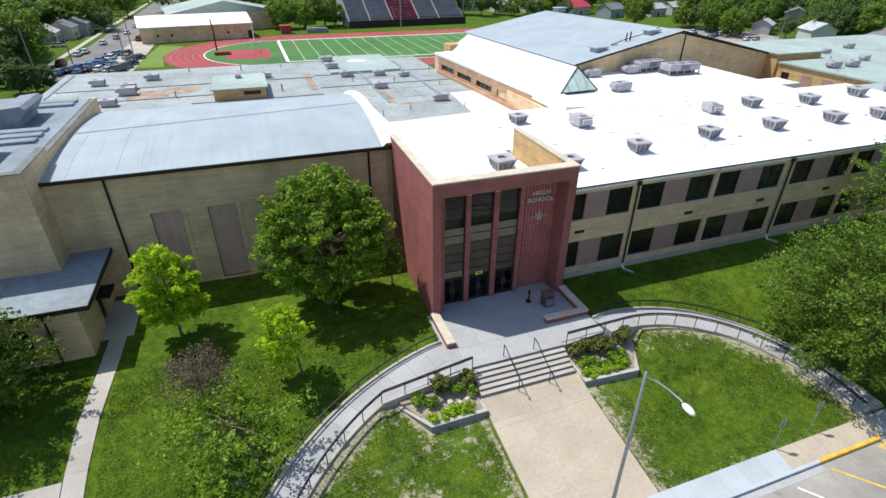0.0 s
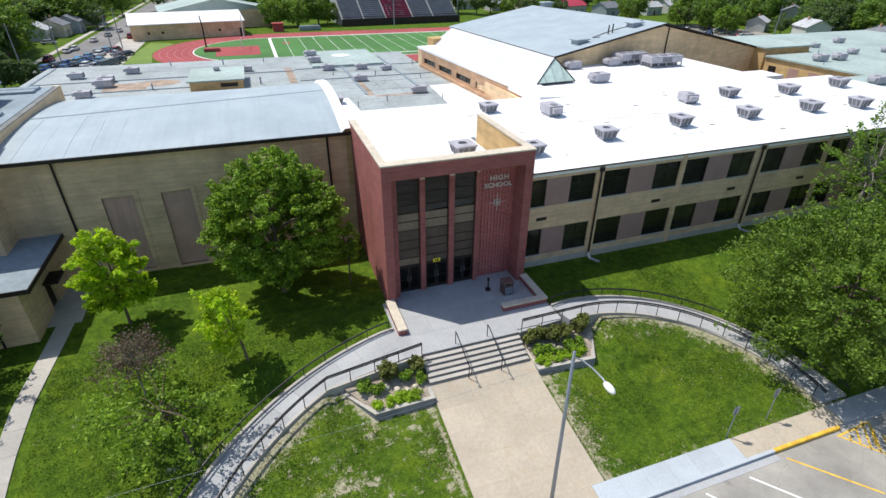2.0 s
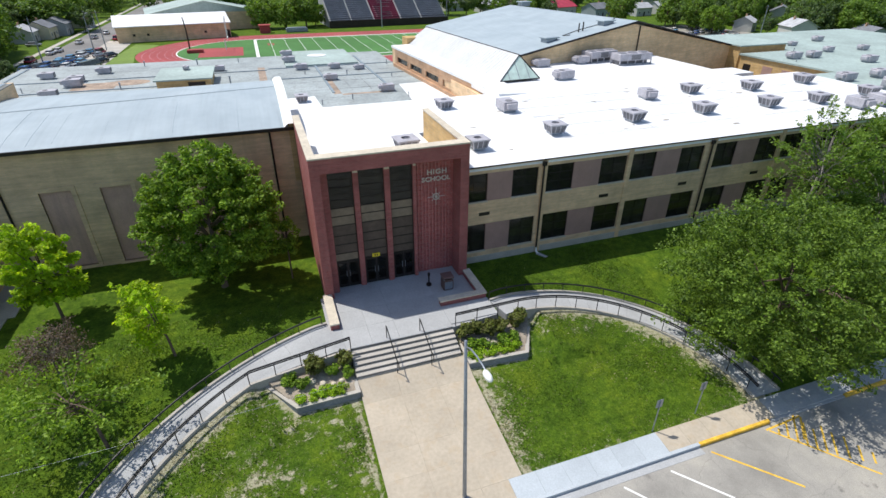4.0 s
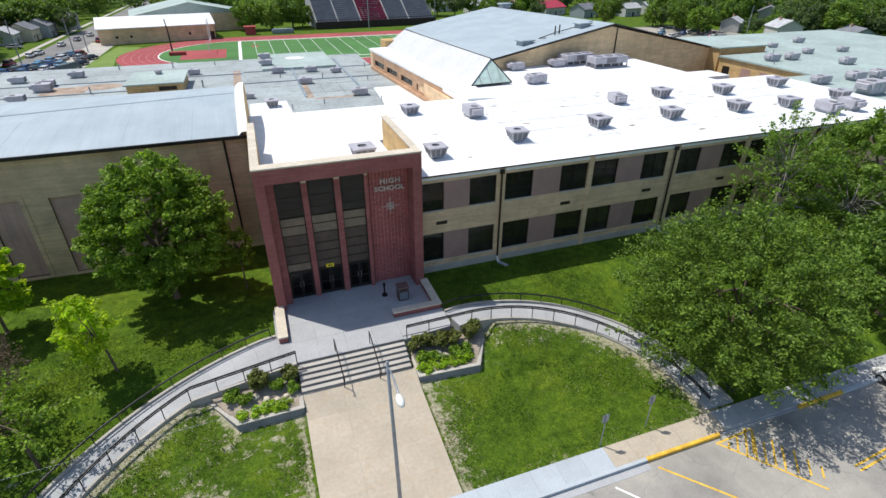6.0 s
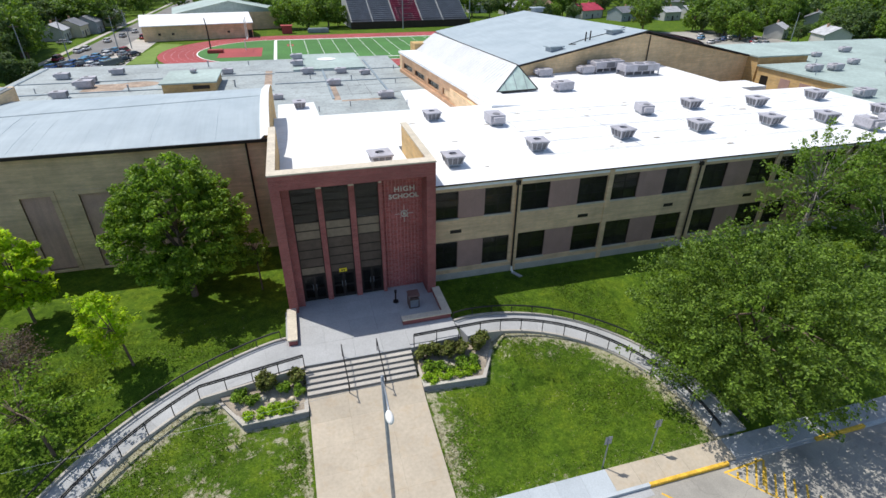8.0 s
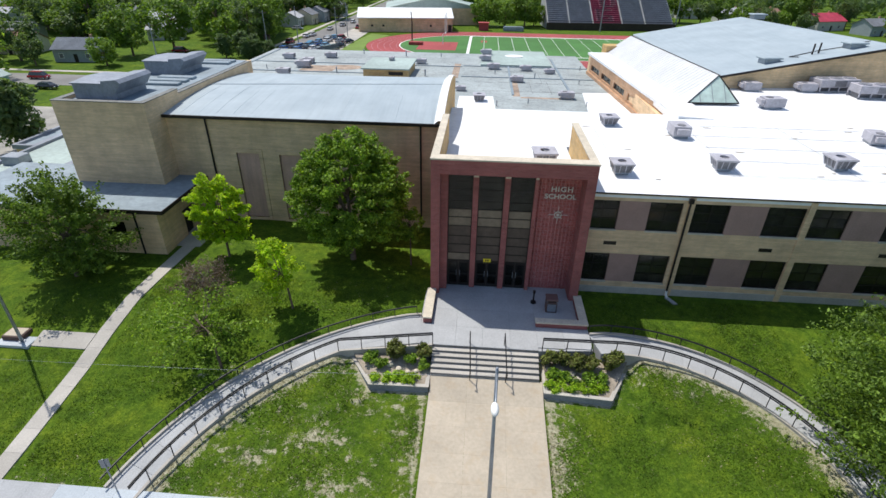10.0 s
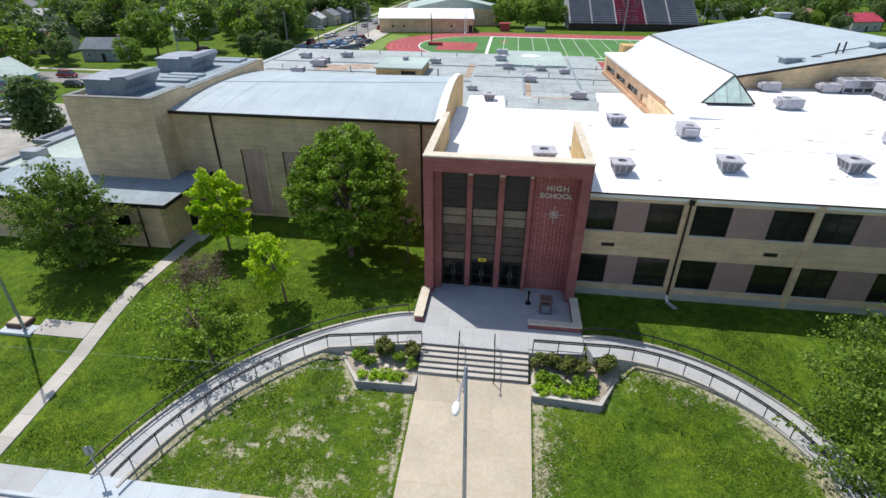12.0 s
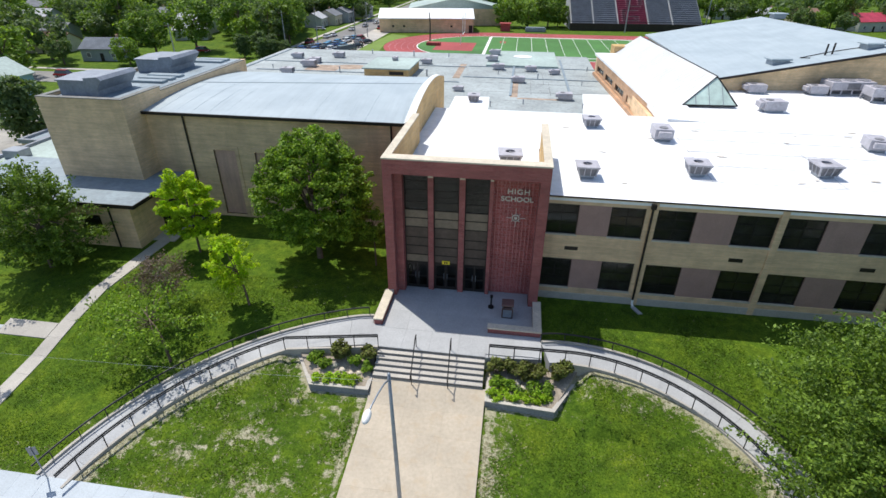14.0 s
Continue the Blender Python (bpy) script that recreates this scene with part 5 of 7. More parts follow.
# ---- rooftop air conditioners ----
def condenser():
    """A packaged rooftop unit: square top with a round fan, flared coil sides, on a curb."""
    ob = thing("rooftop_unit", (0, 0, 0), "grey metal rooftop air conditioner with round top fan", "air conditioner", "rooftop air conditioners")
    part("curb", boxes((-0.62, 0.62, -0.62, 0.62, 0.0, 0.22)), GALV, ob)
    bm = bmesh.new()
    lo = [bm.verts.new((x * 0.68, y * 0.68, 0.22)) for x, y in ((-1, -1), (1, -1), (1, 1), (-1, 1))]
    hi = [bm.verts.new((x * 0.86, y * 0.86, 1.0)) for x, y in ((-1, -1), (1, -1), (1, 1), (-1, 1))]
    for k in range(4):
        bm.faces.new((lo[k], lo[(k + 1) % 4], hi[(k + 1) % 4], hi[k]))
    bm.faces.new(lo)
    part("coil", bm, AC_DARK, ob, "dark finned coil")
    for x, y in ((-1, -1), (1, -1), (1, 1), (-1, 1)):
        part("corner_post", tube(bmesh.new(), [(x * 0.7, y * 0.7, 0.2), (x * 0.9, y * 0.9, 1.02)], 0.085, 4), AC_GREY, ob)
    for a in range(4):
        c, s = math.cos(a * math.pi / 2), math.sin(a * math.pi / 2)
        for w in (-0.3, 0.25):
            part("rib", tube(bmesh.new(), [(c * 0.71 - s * w, s * 0.71 + c * w, 0.22), (c * 0.9 - s * w, s * 0.9 + c * w, 1.0)], 0.05, 4), AC_GREY, ob)
    bm = bmesh.new()
    n = 24
    outer = []
    for k in range(n):
        a = math.tau * k / n
        m = 1.02 / max(abs(math.cos(a)), abs(math.sin(a)))
        outer.append((m * math.cos(a), m * math.sin(a)))
    inner = [(0.42 * math.cos(math.tau * k / n), 0.42 * math.sin(math.tau * k / n)) for k in range(n)]
    rings = [[bm.verts.new((x, y, z)) for x, y in r] for r, z in ((outer, 1.0), (outer, 1.14), (inner, 1.17), (inner, 1.0))]
    for r0, r1 in zip(rings, rings[1:] + rings[:1]):
        for k in range(n):
            bm.faces.new((r0[k], r0[(k + 1) % n], r1[(k + 1) % n], r1[k]))
    part("top", bm, AC_GREY, ob, "pale grey top panel")
    bm = bmesh.new()
    tube(bm, [(0, 0, 1.02), (0, 0, 1.1)], 0.1, 10)
    for k in range(4):
        a = math.tau * k / 4
        d, q = Vector((math.cos(a), math.sin(a), 0)), Vector((-math.sin(a), math.cos(a), 0))
        vs = [bm.verts.new(d * r + q * w + Vector((0, 0, 1.06 + w * 0.3))) for r, w in ((0.08, -0.06), (0.4, -0.14), (0.4, 0.14), (0.08, 0.06))]
        bm.faces.new(vs)
    part("fan", bm, AC_DARK, ob, "dark fan blades at rest")
    return ob


def box_unit():
    ob = thing("rooftop_unit", (0, 0, 0), "boxy grey metal rooftop air handler on a curb", "air conditioner", "rooftop air conditioners")
    part("curb", boxes((-0.95, 0.95, -0.7, 0.7, 0.0, 0.25)), GALV, ob)
    part("body", bevelled(boxes((-1.15, 1.15, -0.85, 0.85, 0.25, 1.2)), 0.03), AC_GREY, ob)
    for x in (-0.75, 0.0, 0.75):
        part("panel", boxes((x - 0.33, x + 0.33, -0.88, -0.85, 0.33, 1.1)), AC_GREY, ob)
    part("grille", boxes((1.15, 1.18, -0.65, 0.65, 0.35, 1.1)), AC_DARK, ob)
    part("fan", tube(bmesh.new(), [(-0.45, 0, 1.2), (-0.45, 0, 1.26)], 0.4, 16), AC_DARK, ob)
    part("hood", bevelled(boxes((-1.6, -1.15, -0.6, 0.6, 0.5, 1.05)), 0.05), AC_GREY, ob)
    return ob


first, second = condenser(), box_unit()
first.matrix_basis, second.matrix_basis = pose(8.1, 6.6, ROOF, 0, 0, 4) @ Matrix.Scale(0.88, 4), pose(20.8, 15.0, ROOF, 0, 0, 90) @ Matrix.Scale(0.88, 4)
for x, y, s, turn in ((13.6, 5.2, 1.0, 2), (21.5, 6.8, 1.05, -3), (30.5, 7.9, 1.08, 5), (38.9, 8.1, 1.1, 0), (47.2, 8.0, 1.1, 3), (53.6, 7.5, 1.1, -4), (15.2, 17.8, 1.0, 6), (43.8, 15.4, 1.1, 2), (51.6, 14.4, 1.12, 0), (60.9, 15.3, 1.15, 4), (62.0, 8.2, 1.1, 3)):
    copy_thing(first, pose(x, y, ROOF, 0, 0, turn) @ Matrix.Scale(s * 0.88, 4))
copy_thing(first, pose(*(2.72, 36.68), LOWER, 0, 0, 3) @ Matrix.Scale(0.9, 4))
for x, y, z, s, turn in ((37.5, 14.8, ROOF, 1.05, 80), (34.1, 26.4, ROOF, 1.2, 5), (35.5, 34.8, ROOF, 1.1, 0), (42.2, 35.2, ROOF, 1.1, 3), (55.6, 4.7, ROOF, 1.1, 88), (58.9, 4.8, ROOF, 1.1, 88), (14.48, 39.32, LOWER, 1.0, 0),
                         (8.32, 49.0, LOWER, 0.95, 0), (10.22, 58.03, LOWER, 0.9, 0), (13.9, 56.01, LOWER, 0.8, 10), (0.13, 42.12, LOWER, 0.7, 0), (-31.72, 63.04, LOWER, 1.0, 0), (-26.67, 55.58, LOWER, 1.2, 0), (-27.0, 59.09, LOWER, 1.0, 5), (-27.99, 49.56, LOWER, 1.0, 0), (-24.59, 65.01, LOWER, 1.0, 0), (3.5, 64.8, 7.25, 1.0, 0), (3.6, 71.5, 7.25, 1.0, 0), (4.9, 58.6, LOWER, 1.0, 0), (-7.71, 61.61, LOWER, 0.9, 0), (-11.8, 55.0, 8.58, 0.6, 90),
                         (80.5, 32.6, 8.85, 1.1, 0), (84.5, 32.4, 8.85, 1.1, 5), (89.0, 26.5, 8.85, 1.1, 0), (100.4, 35.5, 8.85, 0.9, 0), (92.6, 36.0, 8.85, 0.9, 8), (71.8, 17.6, 8.84, 1.15, 0), (78.5, 17.7, 8.84, 1.2, 0), (83.1, 17.7, 8.84, 1.2, 4), (72.2, 11.4, 8.84, 1.7, 2), (76.6, 11.2, 8.84, 1.7, 0), (93.8, 44.0, 8.7, 0.8, 0), (104.0, 47.0, 8.7, 1.0, 0)):
    copy_thing(second, pose(x, y, z, 0, 0, turn) @ Matrix.Scale(s * 0.88, 4))


def fan_bank(x, y, turn, long=5.4):
    """A long condenser bank on legs: slatted casing, open base and a row of fans."""
    ob = thing("condenser_bank", (x, y, ROOF), "long grey condenser bank on legs with a row of fans", "air conditioner", "rooftop air conditioners")
    ob.rotation_euler[2] = radians(turn)
    part("casing", bevelled(boxes((-long / 2, long / 2, -1.1, 1.1, 0.62, 1.5)), 0.04), AC_GREY, ob)
    part("skid", boxes((-long / 2, long / 2, -1.1, -0.95, 0.05, 0.2), (-long / 2, long / 2, 0.95, 1.1, 0.05, 0.2)), GALV, ob)
    part("core", boxes((-long / 2 + 0.3, long / 2 - 0.3, -0.5, 0.8, 0.05, 0.62)), AC_DARK, ob)
    for k in range(5):
        lx = -long / 2 + 0.08 + k * (long - 0.16) / 4
        for yy in (-1.05, 1.05):
            part("leg", boxes((lx - 0.07, lx + 0.07, yy - 0.05, yy + 0.05, 0.0, 0.64)), AC_GREY, ob)
    for k in range(3):
        fx = (k - 1) * long / 3
        part("fan_ring", tube(bmesh.new(), [(fx, 0, 1.48), (fx, 0, 1.62)], 0.72, 20), AC_GREY, ob)
        part("fan", tube(bmesh.new(), [(fx, 0, 1.6), (fx, 0, 1.63)], 0.6, 20), AC_DARK, ob, "dark fan opening")
        part("louvre_panel", boxes((fx - long / 6 + 0.12, fx + long / 6 - 0.12, -1.13, -1.1, 0.72, 1.38)), AC_DARK if k == 1 else AC_GREY, ob)
    return ob


fan_bank(48.9, 32.8, 0)
fan_bank(45.7, 36.0, 9, 5.0)


def stack(x, y, z, h=0.6, r=0.07):
    ob = thing("roof_pipe", (x, y, z), "short grey vent pipe on the roof", "pipe", "roof vent pipes")
    part("pipe", tube(bmesh.new(), [(0, 0, -0.05), (0, 0, h)], r, 8), GALV, ob)
    part("cap", tube(bmesh.new(), [(0, 0, h), (0, 0, h + 0.06)], r * 1.7, 8), GALV, ob)
    return ob


pipe = stack(5.0, 34.28, LOWER)
rng = random.Random(4)
for x, y, z in [(9.08, 35.96, LOWER), (16.4, 35.24, LOWER), (11.17, 52.09, LOWER), (5.0, 54.46, LOWER), (17.46, 48.53, LOWER), (19.24, 59.21, LOWER), (-5.96, 51.2, LOWER), (-11.44, 68.74, LOWER), (-20.21, 51.75, LOWER), (-32.26, 53.39, LOWER), (-19.66, 69.83, LOWER), (-4.86, 68.74, LOWER), (87.0, 38.0, 8.85), (78.0, 30.0, 8.85)]:
    copy_thing(pipe, pose(x, y, z) @ Matrix.Scale(rng.uniform(0.8, 1.6), 4))


# ---- laps, puddle stains and litter on the white roof ----
LAP = plain("white_roof_lap", (0.45, 0.46, 0.49), 0.7, amount=0.25)
GRIME = plain("roof_grime", (0.42, 0.38, 0.33), 0.95, fine=6, coarse=1.5, amount=0.35)
lap_long = finish(boxes((-22.0, 22.0, -0.035, 0.035, 0.0, 0.006)), "membrane_lap", LAP)
for k in range(5):
    piece("membrane_lap", lap_long, wing, (43.5, 5.5 + k * 3.2, ROOF + 0.02))
lap_short = finish(boxes((-0.02, 0.02, -7.0, 7.0, 0.0, 0.006)), "membrane_lap", LAP)
for k in range(7):
    piece("membrane_lap", lap_short, wing, (13.6 + k * 8.7, 12.4, ROOF + 0.02))
rng = random.Random(8)
for k in range(26):
    x, y = rng.uniform(2, 60), rng.uniform(4, 20)
    if 9 < x < 12:
        continue
    bm, n = bmesh.new(), 9
    s = rng.uniform(0.06, 0.2)
    ring = [(s * rng.uniform(0.3, 1.5) * math.cos(math.tau * i / n) * 2.4, s * rng.uniform(0.5, 1.3) * math.sin(math.tau * i / n)) for i in range(n)]
    prism(bm, ring, 0.0, 0.008)
    part("grime_patch", bm, GRIME, wing).location = (x, y, ROOF + 0.02 if y > 6 else ROOF - 0.04)

# ---- trees ----
def leaf_mesh(name, rng, centres, radii, per, size, material, flat=0.75, droop=0.0, spray=0.0, heart=None):
    """Many small folded leaves in clumps round the given centres, drawn out into sprays away from the heart."""
    n = len(centres)
    idx = np.repeat(np.arange(n), per)
    d = rng.normal(size=(len(idx), 3))
    d /= np.linalg.norm(d, axis=1)[:, None]
    rr = radii[idx] * rng.uniform(0.15, 1.0, len(idx)) ** 0.6
    off = d * rr[:, None] * np.array([1, 1, flat])
    if spray:
        out = centres - heart + rng.normal(size=centres.shape) * 0.5
        out /= np.linalg.norm(out, axis=1)[:, None]
        out[:, 2] = np.abs(out[:, 2]) * 0.6 - 0.05
        along = rng.uniform(-1, 1, len(idx)) * spray * (radii[idx] / radii.mean())
        off = off * (0.55 + 0.45 * (1 - np.abs(along) / along.max()))[:, None] + out[idx] * along[:, None]
    pos = centres[idx] + off
    pos[:, 2] -= droop * rr
    nrm = d * 0.7 + rng.normal(size=d.shape) * 0.6 + np.array([0, 0, 0.6])
    nrm /= np.linalg.norm(nrm, axis=1)[:, None]
    t = np.cross(nrm, rng.normal(size=d.shape))
    t /= np.linalg.norm(t, axis=1)[:, None]
    b = np.cross(nrm, t)
    s = (size * rng.uniform(0.6, 1.3, len(idx)))[:, None]
    v = np.stack([pos - t * s, pos + b * s * 0.55 + nrm * s * 0.12, pos + t * s, pos - b * s * 0.55 + nrm * s * 0.12], 1).reshape(-1, 3)
    k = np.arange(len(idx)) * 4
    me = bpy.data.meshes.new(name)
    me.from_pydata(v.tolist(), [], np.stack([k, k + 1, k + 2, k + 3], 1).tolist())
    me.materials.append(material)
    return me


def crown_centres(rng, count, radii, mid, ragged=0.25, hollow=0.45, lobes=5):
    """Clump centres in a lobed, uneven crown."""
    lobe = rng.normal(size=(lobes, 3))
    lobe /= np.linalg.norm(lobe, axis=1)[:, None]
    d = rng.normal(size=(count * 2, 3))
    d /= np.linalg.norm(d, axis=1)[:, None]
    bulge = 1 + ragged * (np.max(d @ lobe.T, axis=1) - 0.6) + rng.normal(size=len(d)) * ragged * 0.18
    r = bulge * rng.uniform(hollow, 1.0, len(d)) ** 0.55
    p = d * r[:, None]
    p = p[p[:, 2] > -0.85][:count]
    return p * np.array(radii) + np.array(mid)


def tree(name, at, height, radii, mid_z, leaf, label, clumps=150, per=70, size=0.16, clump_r=0.7, trunk_r=0.2, seed=1, ragged=0.25, hollow=0.45, lean=(0, 0), limbs=9, category="tree", droop=0.0, lobes=5, group="", shift=(0, 0), spray=0.0, bark=None):
    rng = np.random.default_rng(seed)
    ob = thing(name, at, label, category, group)
    mid = (shift[0], shift[1], mid_z)
    cs = crown_centres(rng, clumps, radii, mid, ragged, hollow, lobes)
    fork = max(0.5, mid_z - radii[2] * 0.75)
    bm = bmesh.new()
    top = Vector((lean[0] + shift[0] * 0.6, lean[1] + shift[1] * 0.6, mid_z + radii[2] * 0.45))
    tube(bm, [(0, 0, -0.3), (0, 0, 0.15), (lean[0] * 0.3, lean[1] * 0.3, fork), tuple(top)], [trunk_r * 1.5, trunk_r, trunk_r * 0.75, trunk_r * 0.15], 9)
    slim = min(1.0, (16 / limbs) ** 0.7)
    for i in rng.choice(len(cs), min(limbs, len(cs)), replace=False):
        c = Vector(cs[i])
        s = rng.uniform(0.15, 0.7)
        base = Vector((lean[0] * 0.3, lean[1] * 0.3, fork)).lerp(top, s)
        knee = base.lerp(c, 0.5) + Vector((0, 0, 0.12 * (c - base).length))
        tube(bm, [base, knee, c], [trunk_r * 0.42 * slim, trunk_r * 0.25 * slim, trunk_r * 0.07 * slim], 6)
    part("trunk", bm, bark or BARK, ob, smooth=True)
    rc = clump_r * rng.uniform(0.65, 1.25, len(cs))
    me = leaf_mesh("crown", rng, cs, rc, per, size, leaf, droop=droop, spray=spray, heart=np.array(mid) - np.array((0, 0, radii[2] * 0.4)))
    crown = new("crown", me)
    crown.parent = ob
    return ob


GREY_BARK = plain("grey_bark", (0.24, 0.22, 0.2), 0.95, fine=14, coarse=1.5, amount=0.3, bump=0.5)
tree("maple_tree", (-6.9, 4.4, 1.4), 10.6, (4.1, 3.6, 4.4), 5.9, LEAF_MID, "large round green maple on the lawn before the auditorium", 560, 84, 0.13, 0.5, 0.26, 3, 0.35, 0.45, spray=0.4, lobes=9)
tree("young_tree", (-17.2, 3.7, 1.3), 7.5, (2.0, 1.9, 3.1), 4.4, LEAF_LIME, "young tree with bright lime-green leaves", 150, 58, 0.15, 0.42, 0.11, 5, 0.4, 0.3, spray=0.3)
tree("young_tree", (-9.7, -2.6, 1.2), 6, (1.35, 1.3, 2.5), 3.6, LEAF_LIME, "slender young tree with sparse lime-green leaves", 80, 38, 0.13, 0.36, 0.09, 8, 0.6, 0.3, spray=0.4, shift=(-0.75, -0.1), lean=(-0.4, 0.0))
tree("ornamental_tree", (-15.4, -3.5, 0.9), 4.2, (1.9, 1.8, 1.3), 3.1, LEAF_PURPLE, "purple-brown thin leaved ornamental tree", 150, 34, 0.065, 0.4, 0.07, 11, 0.3, 0.3, limbs=60, spray=0.4, bark=GREY_BARK)
tree("small_tree", (-12.8, -7.8, 0.15), 6, (3.9, 3.1, 1.4), 3.2, LEAF_MID, "small leaning tree with thin pale green leaves", 100, 32, 0.115, 0.36, 0.1, 13, 0.45, 0.2, lean=(-0.5, 0.3), limbs=26, spray=1.0, shift=(-1.3, 0.4))
tree("sapling", (-2.0, 3.9, 1.4), 5, (1.25, 1.1, 1.4), 3.7, LEAF_MID, "small green sapling beside the tower", 34, 40, 0.14, 0.4, 0.07, 19, 0.4, 0.3, spray=0.3)
tree("layered_tree", (-27.7, -0.2, 1.3), 9.2, (3.4, 2.9, 4.2), 4.3, LEAF_ELM, "dark green layered tree by the annex", 330, 70, 0.12, 0.4, 0.2, 17, 0.5, 0.3, spray=1.25, shift=(0.2, 0.3))
tree("elm_tree", (28.3, -12.5, -0.45), 12, (7.0, 6.5, 5.0), 5.1, LEAF_ELM, "large spreading green elm by the parking lot", 1120, 62, 0.105, 0.48, 0.2, 23, 0.34, 0.25, spray=0.85, lobes=11, limbs=14, shift=(0.0, 0.25))
tree("thin_tree", (41.8, -3.0, 0.9), 13, (3.9, 3.4, 4.8), 7.3, LEAF_OLIVE, "thin open tree with bare grey branches near the wall", 150, 44, 0.13, 0.45, 0.2, 29, 0.6, 0.2, limbs=60, spray=1.0, bark=GREY_BARK)
tree("thin_tree", (46.0, -6.4, 0.4), 12, (4.2, 3.8, 3.6), 5.4, LEAF_DARK, "half-bare dark green tree beside the lot", 160, 44, 0.13, 0.48, 0.22, 33, 0.5, 0.2, limbs=55, spray=1.0, bark=GREY_BARK)
tree("elm_tree", (52.5, -4.6, 0.8), 12, (5.6, 5.2, 4.6), 6.4, LEAF_OLIVE, "broad light green elm beside the classroom wing", 380, 60, 0.17, 0.7, 0.3, 35, 0.3, 0.45, spray=0.6)
tree("elm_tree", (43.5, -12.8, -0.4), 12, (4.4, 4.2, 3.4), 4.4, LEAF_DARK, "low dark green elm shading the parking lot", 240, 55, 0.16, 0.65, 0.26, 38, 0.3, 0.4, spray=0.6)


def grass_tufts():
    """Short blades over the front lawns, straw coloured where the ground is worn."""
    rng = np.random.default_rng(77)
    n = 190000
    x, y = rng.uniform(-27, 24, n), rng.uniform(-15.9, 0.9, n)
    keep = ~((x > -0.5) & (x < 11.2) & (y > -9.0)) & ~((x > 0.7) & (x < 7.8)) & ~((x > -22.5) & (x < -20.8)) & ~((x < -22.3) & (y > -7.3) & (y < -5.4))
    keep &= ~((x > -4.2) & (x < 0.8) & (y > -8.8) & (y < -5.6)) & ~((x > 7.6) & (x < 13.2) & (y > -8.9) & (y < -5.6))
    for cx, cy, r0, r1, s in ((1.9, -20.7, 15.9, 18.2, -1), (14.1, -15.4, 9.7, 12.0, 1)):
        r = np.hypot(x - cx, y - cy)
        keep &= ~((r > r0) & (r < r1) & (s * (x - cx) > -4.5))
    x, y = x[keep], y[keep]
    z = np.array([lawn_z(a, b) for a, b in zip(x, y)])
    w = np.array([worn(a, b) for a, b in zip(x, y)])
    chance = rng.uniform(0, 1, len(x))
    for name, pick, mat, label in (("lawn_grass", chance > w * 1.4 + 0.08, BLADES, "short green grass blades on the front lawn"), ("dry_grass", (chance < w * 0.8 + 0.005), STRAW, "dry straw tufts in the worn lawn")):
        px, py, pz = x[pick], y[pick], z[pick]
        m = len(px)
        a = rng.uniform(0, math.tau, m)
        wd, ht = rng.uniform(0.02, 0.05, m), rng.uniform(0.03, 0.07, m)
        lx, ly = rng.normal(0, 0.06, m), rng.normal(0, 0.06, m)
        base = np.stack([px, py, pz - 0.02], 1)
        side = np.stack([np.cos(a) * wd, np.sin(a) * wd, 0 * a], 1)
        tip = base + np.stack([lx, ly, ht + 0.02], 1)
        v = np.stack([base - side, base + side, tip], 1).reshape(-1, 3)
        me = bpy.data.meshes.new(name)
        me.from_pydata(v.tolist(), [], np.arange(3 * m).reshape(-1, 3).tolist())
        me.materials.append(mat)
        tagged(new(name, me), label, "grass", kind="stuff")


grass_tufts()

# ---- sports ground ----
GZ = 1.5
FC = Vector((-0.8, 121.8))


def oval(r, straight, n=24):
    pts = [(FC.x - r * math.sin(math.pi * k / n), FC.y + r * math.cos(math.pi * k / n)) for k in range(n + 1)]
    pts += [(FC.x + straight + r * math.sin(math.pi * k / n), FC.y - r * math.cos(math.pi * k / n)) for k in range(n + 1)]
    return pts


PINK_PAINT = plain("pale_pink_paint", (0.5, 0.25, 0.3), 0.6, fine=3, coarse=0.4, amount=0.1, bump=0.0)
track = solid("running_track", prism(bmesh.new(), oval(29.2, 100), GZ - 0.3, GZ + 0.03), TRACK_RED, "red oval running track round the football field", "track", "structure")
for i in range(5):
    r = 27.8 - i * 1.7
    bm = bmesh.new()
    a = [bm.verts.new((*p, GZ + 0.036)) for p in oval(r, 100)]
    b = [bm.verts.new((*p, GZ + 0.036)) for p in oval(r - 0.07, 100)]
    for k in range(len(a)):
        bm.faces.new((a[k], a[(k + 1) % len(a)], b[(k + 1) % len(b)], b[k]))
    part("lane_line", bm, PINK_PAINT, track)
infield = solid("infield", prism(bmesh.new(), oval(19.8, 100), GZ - 0.2, GZ + 0.05), TURF_GREEN, "green turf infield", "turf", "structure")
part("border", prism(bmesh.new(), oval(20.1, 100), GZ - 0.2, GZ + 0.044), WHITE_PAINT, infield)
field = solid("football_field", boxes((-1.2, 90.0, 106.2, 140.6, GZ - 0.1, GZ + 0.06)), TURF_GREEN, "bright green football field with white yard lines", "football field", "structure")
for k in range(20):
    x = -1.2 + 4.12 * k
    w = 0.4 if k == 0 else 0.05
    part("yard_line", boxes((x - w, x + w, 106.2, 140.6, GZ + 0.05, GZ + 0.066)), WHITE_PAINT, field)
    if k % 2 == 1:
        part("turf_band", boxes((x, x + 4.1, 106.3, 140.5, GZ + 0.05, GZ + 0.062)), TURF_PALE, field)
for y in (105.6, 140.6):
    part("side_line", boxes((-1.2, 90.0, y, y + 0.6, GZ + 0.04, GZ + 0.068)), WHITE_PAINT, field)
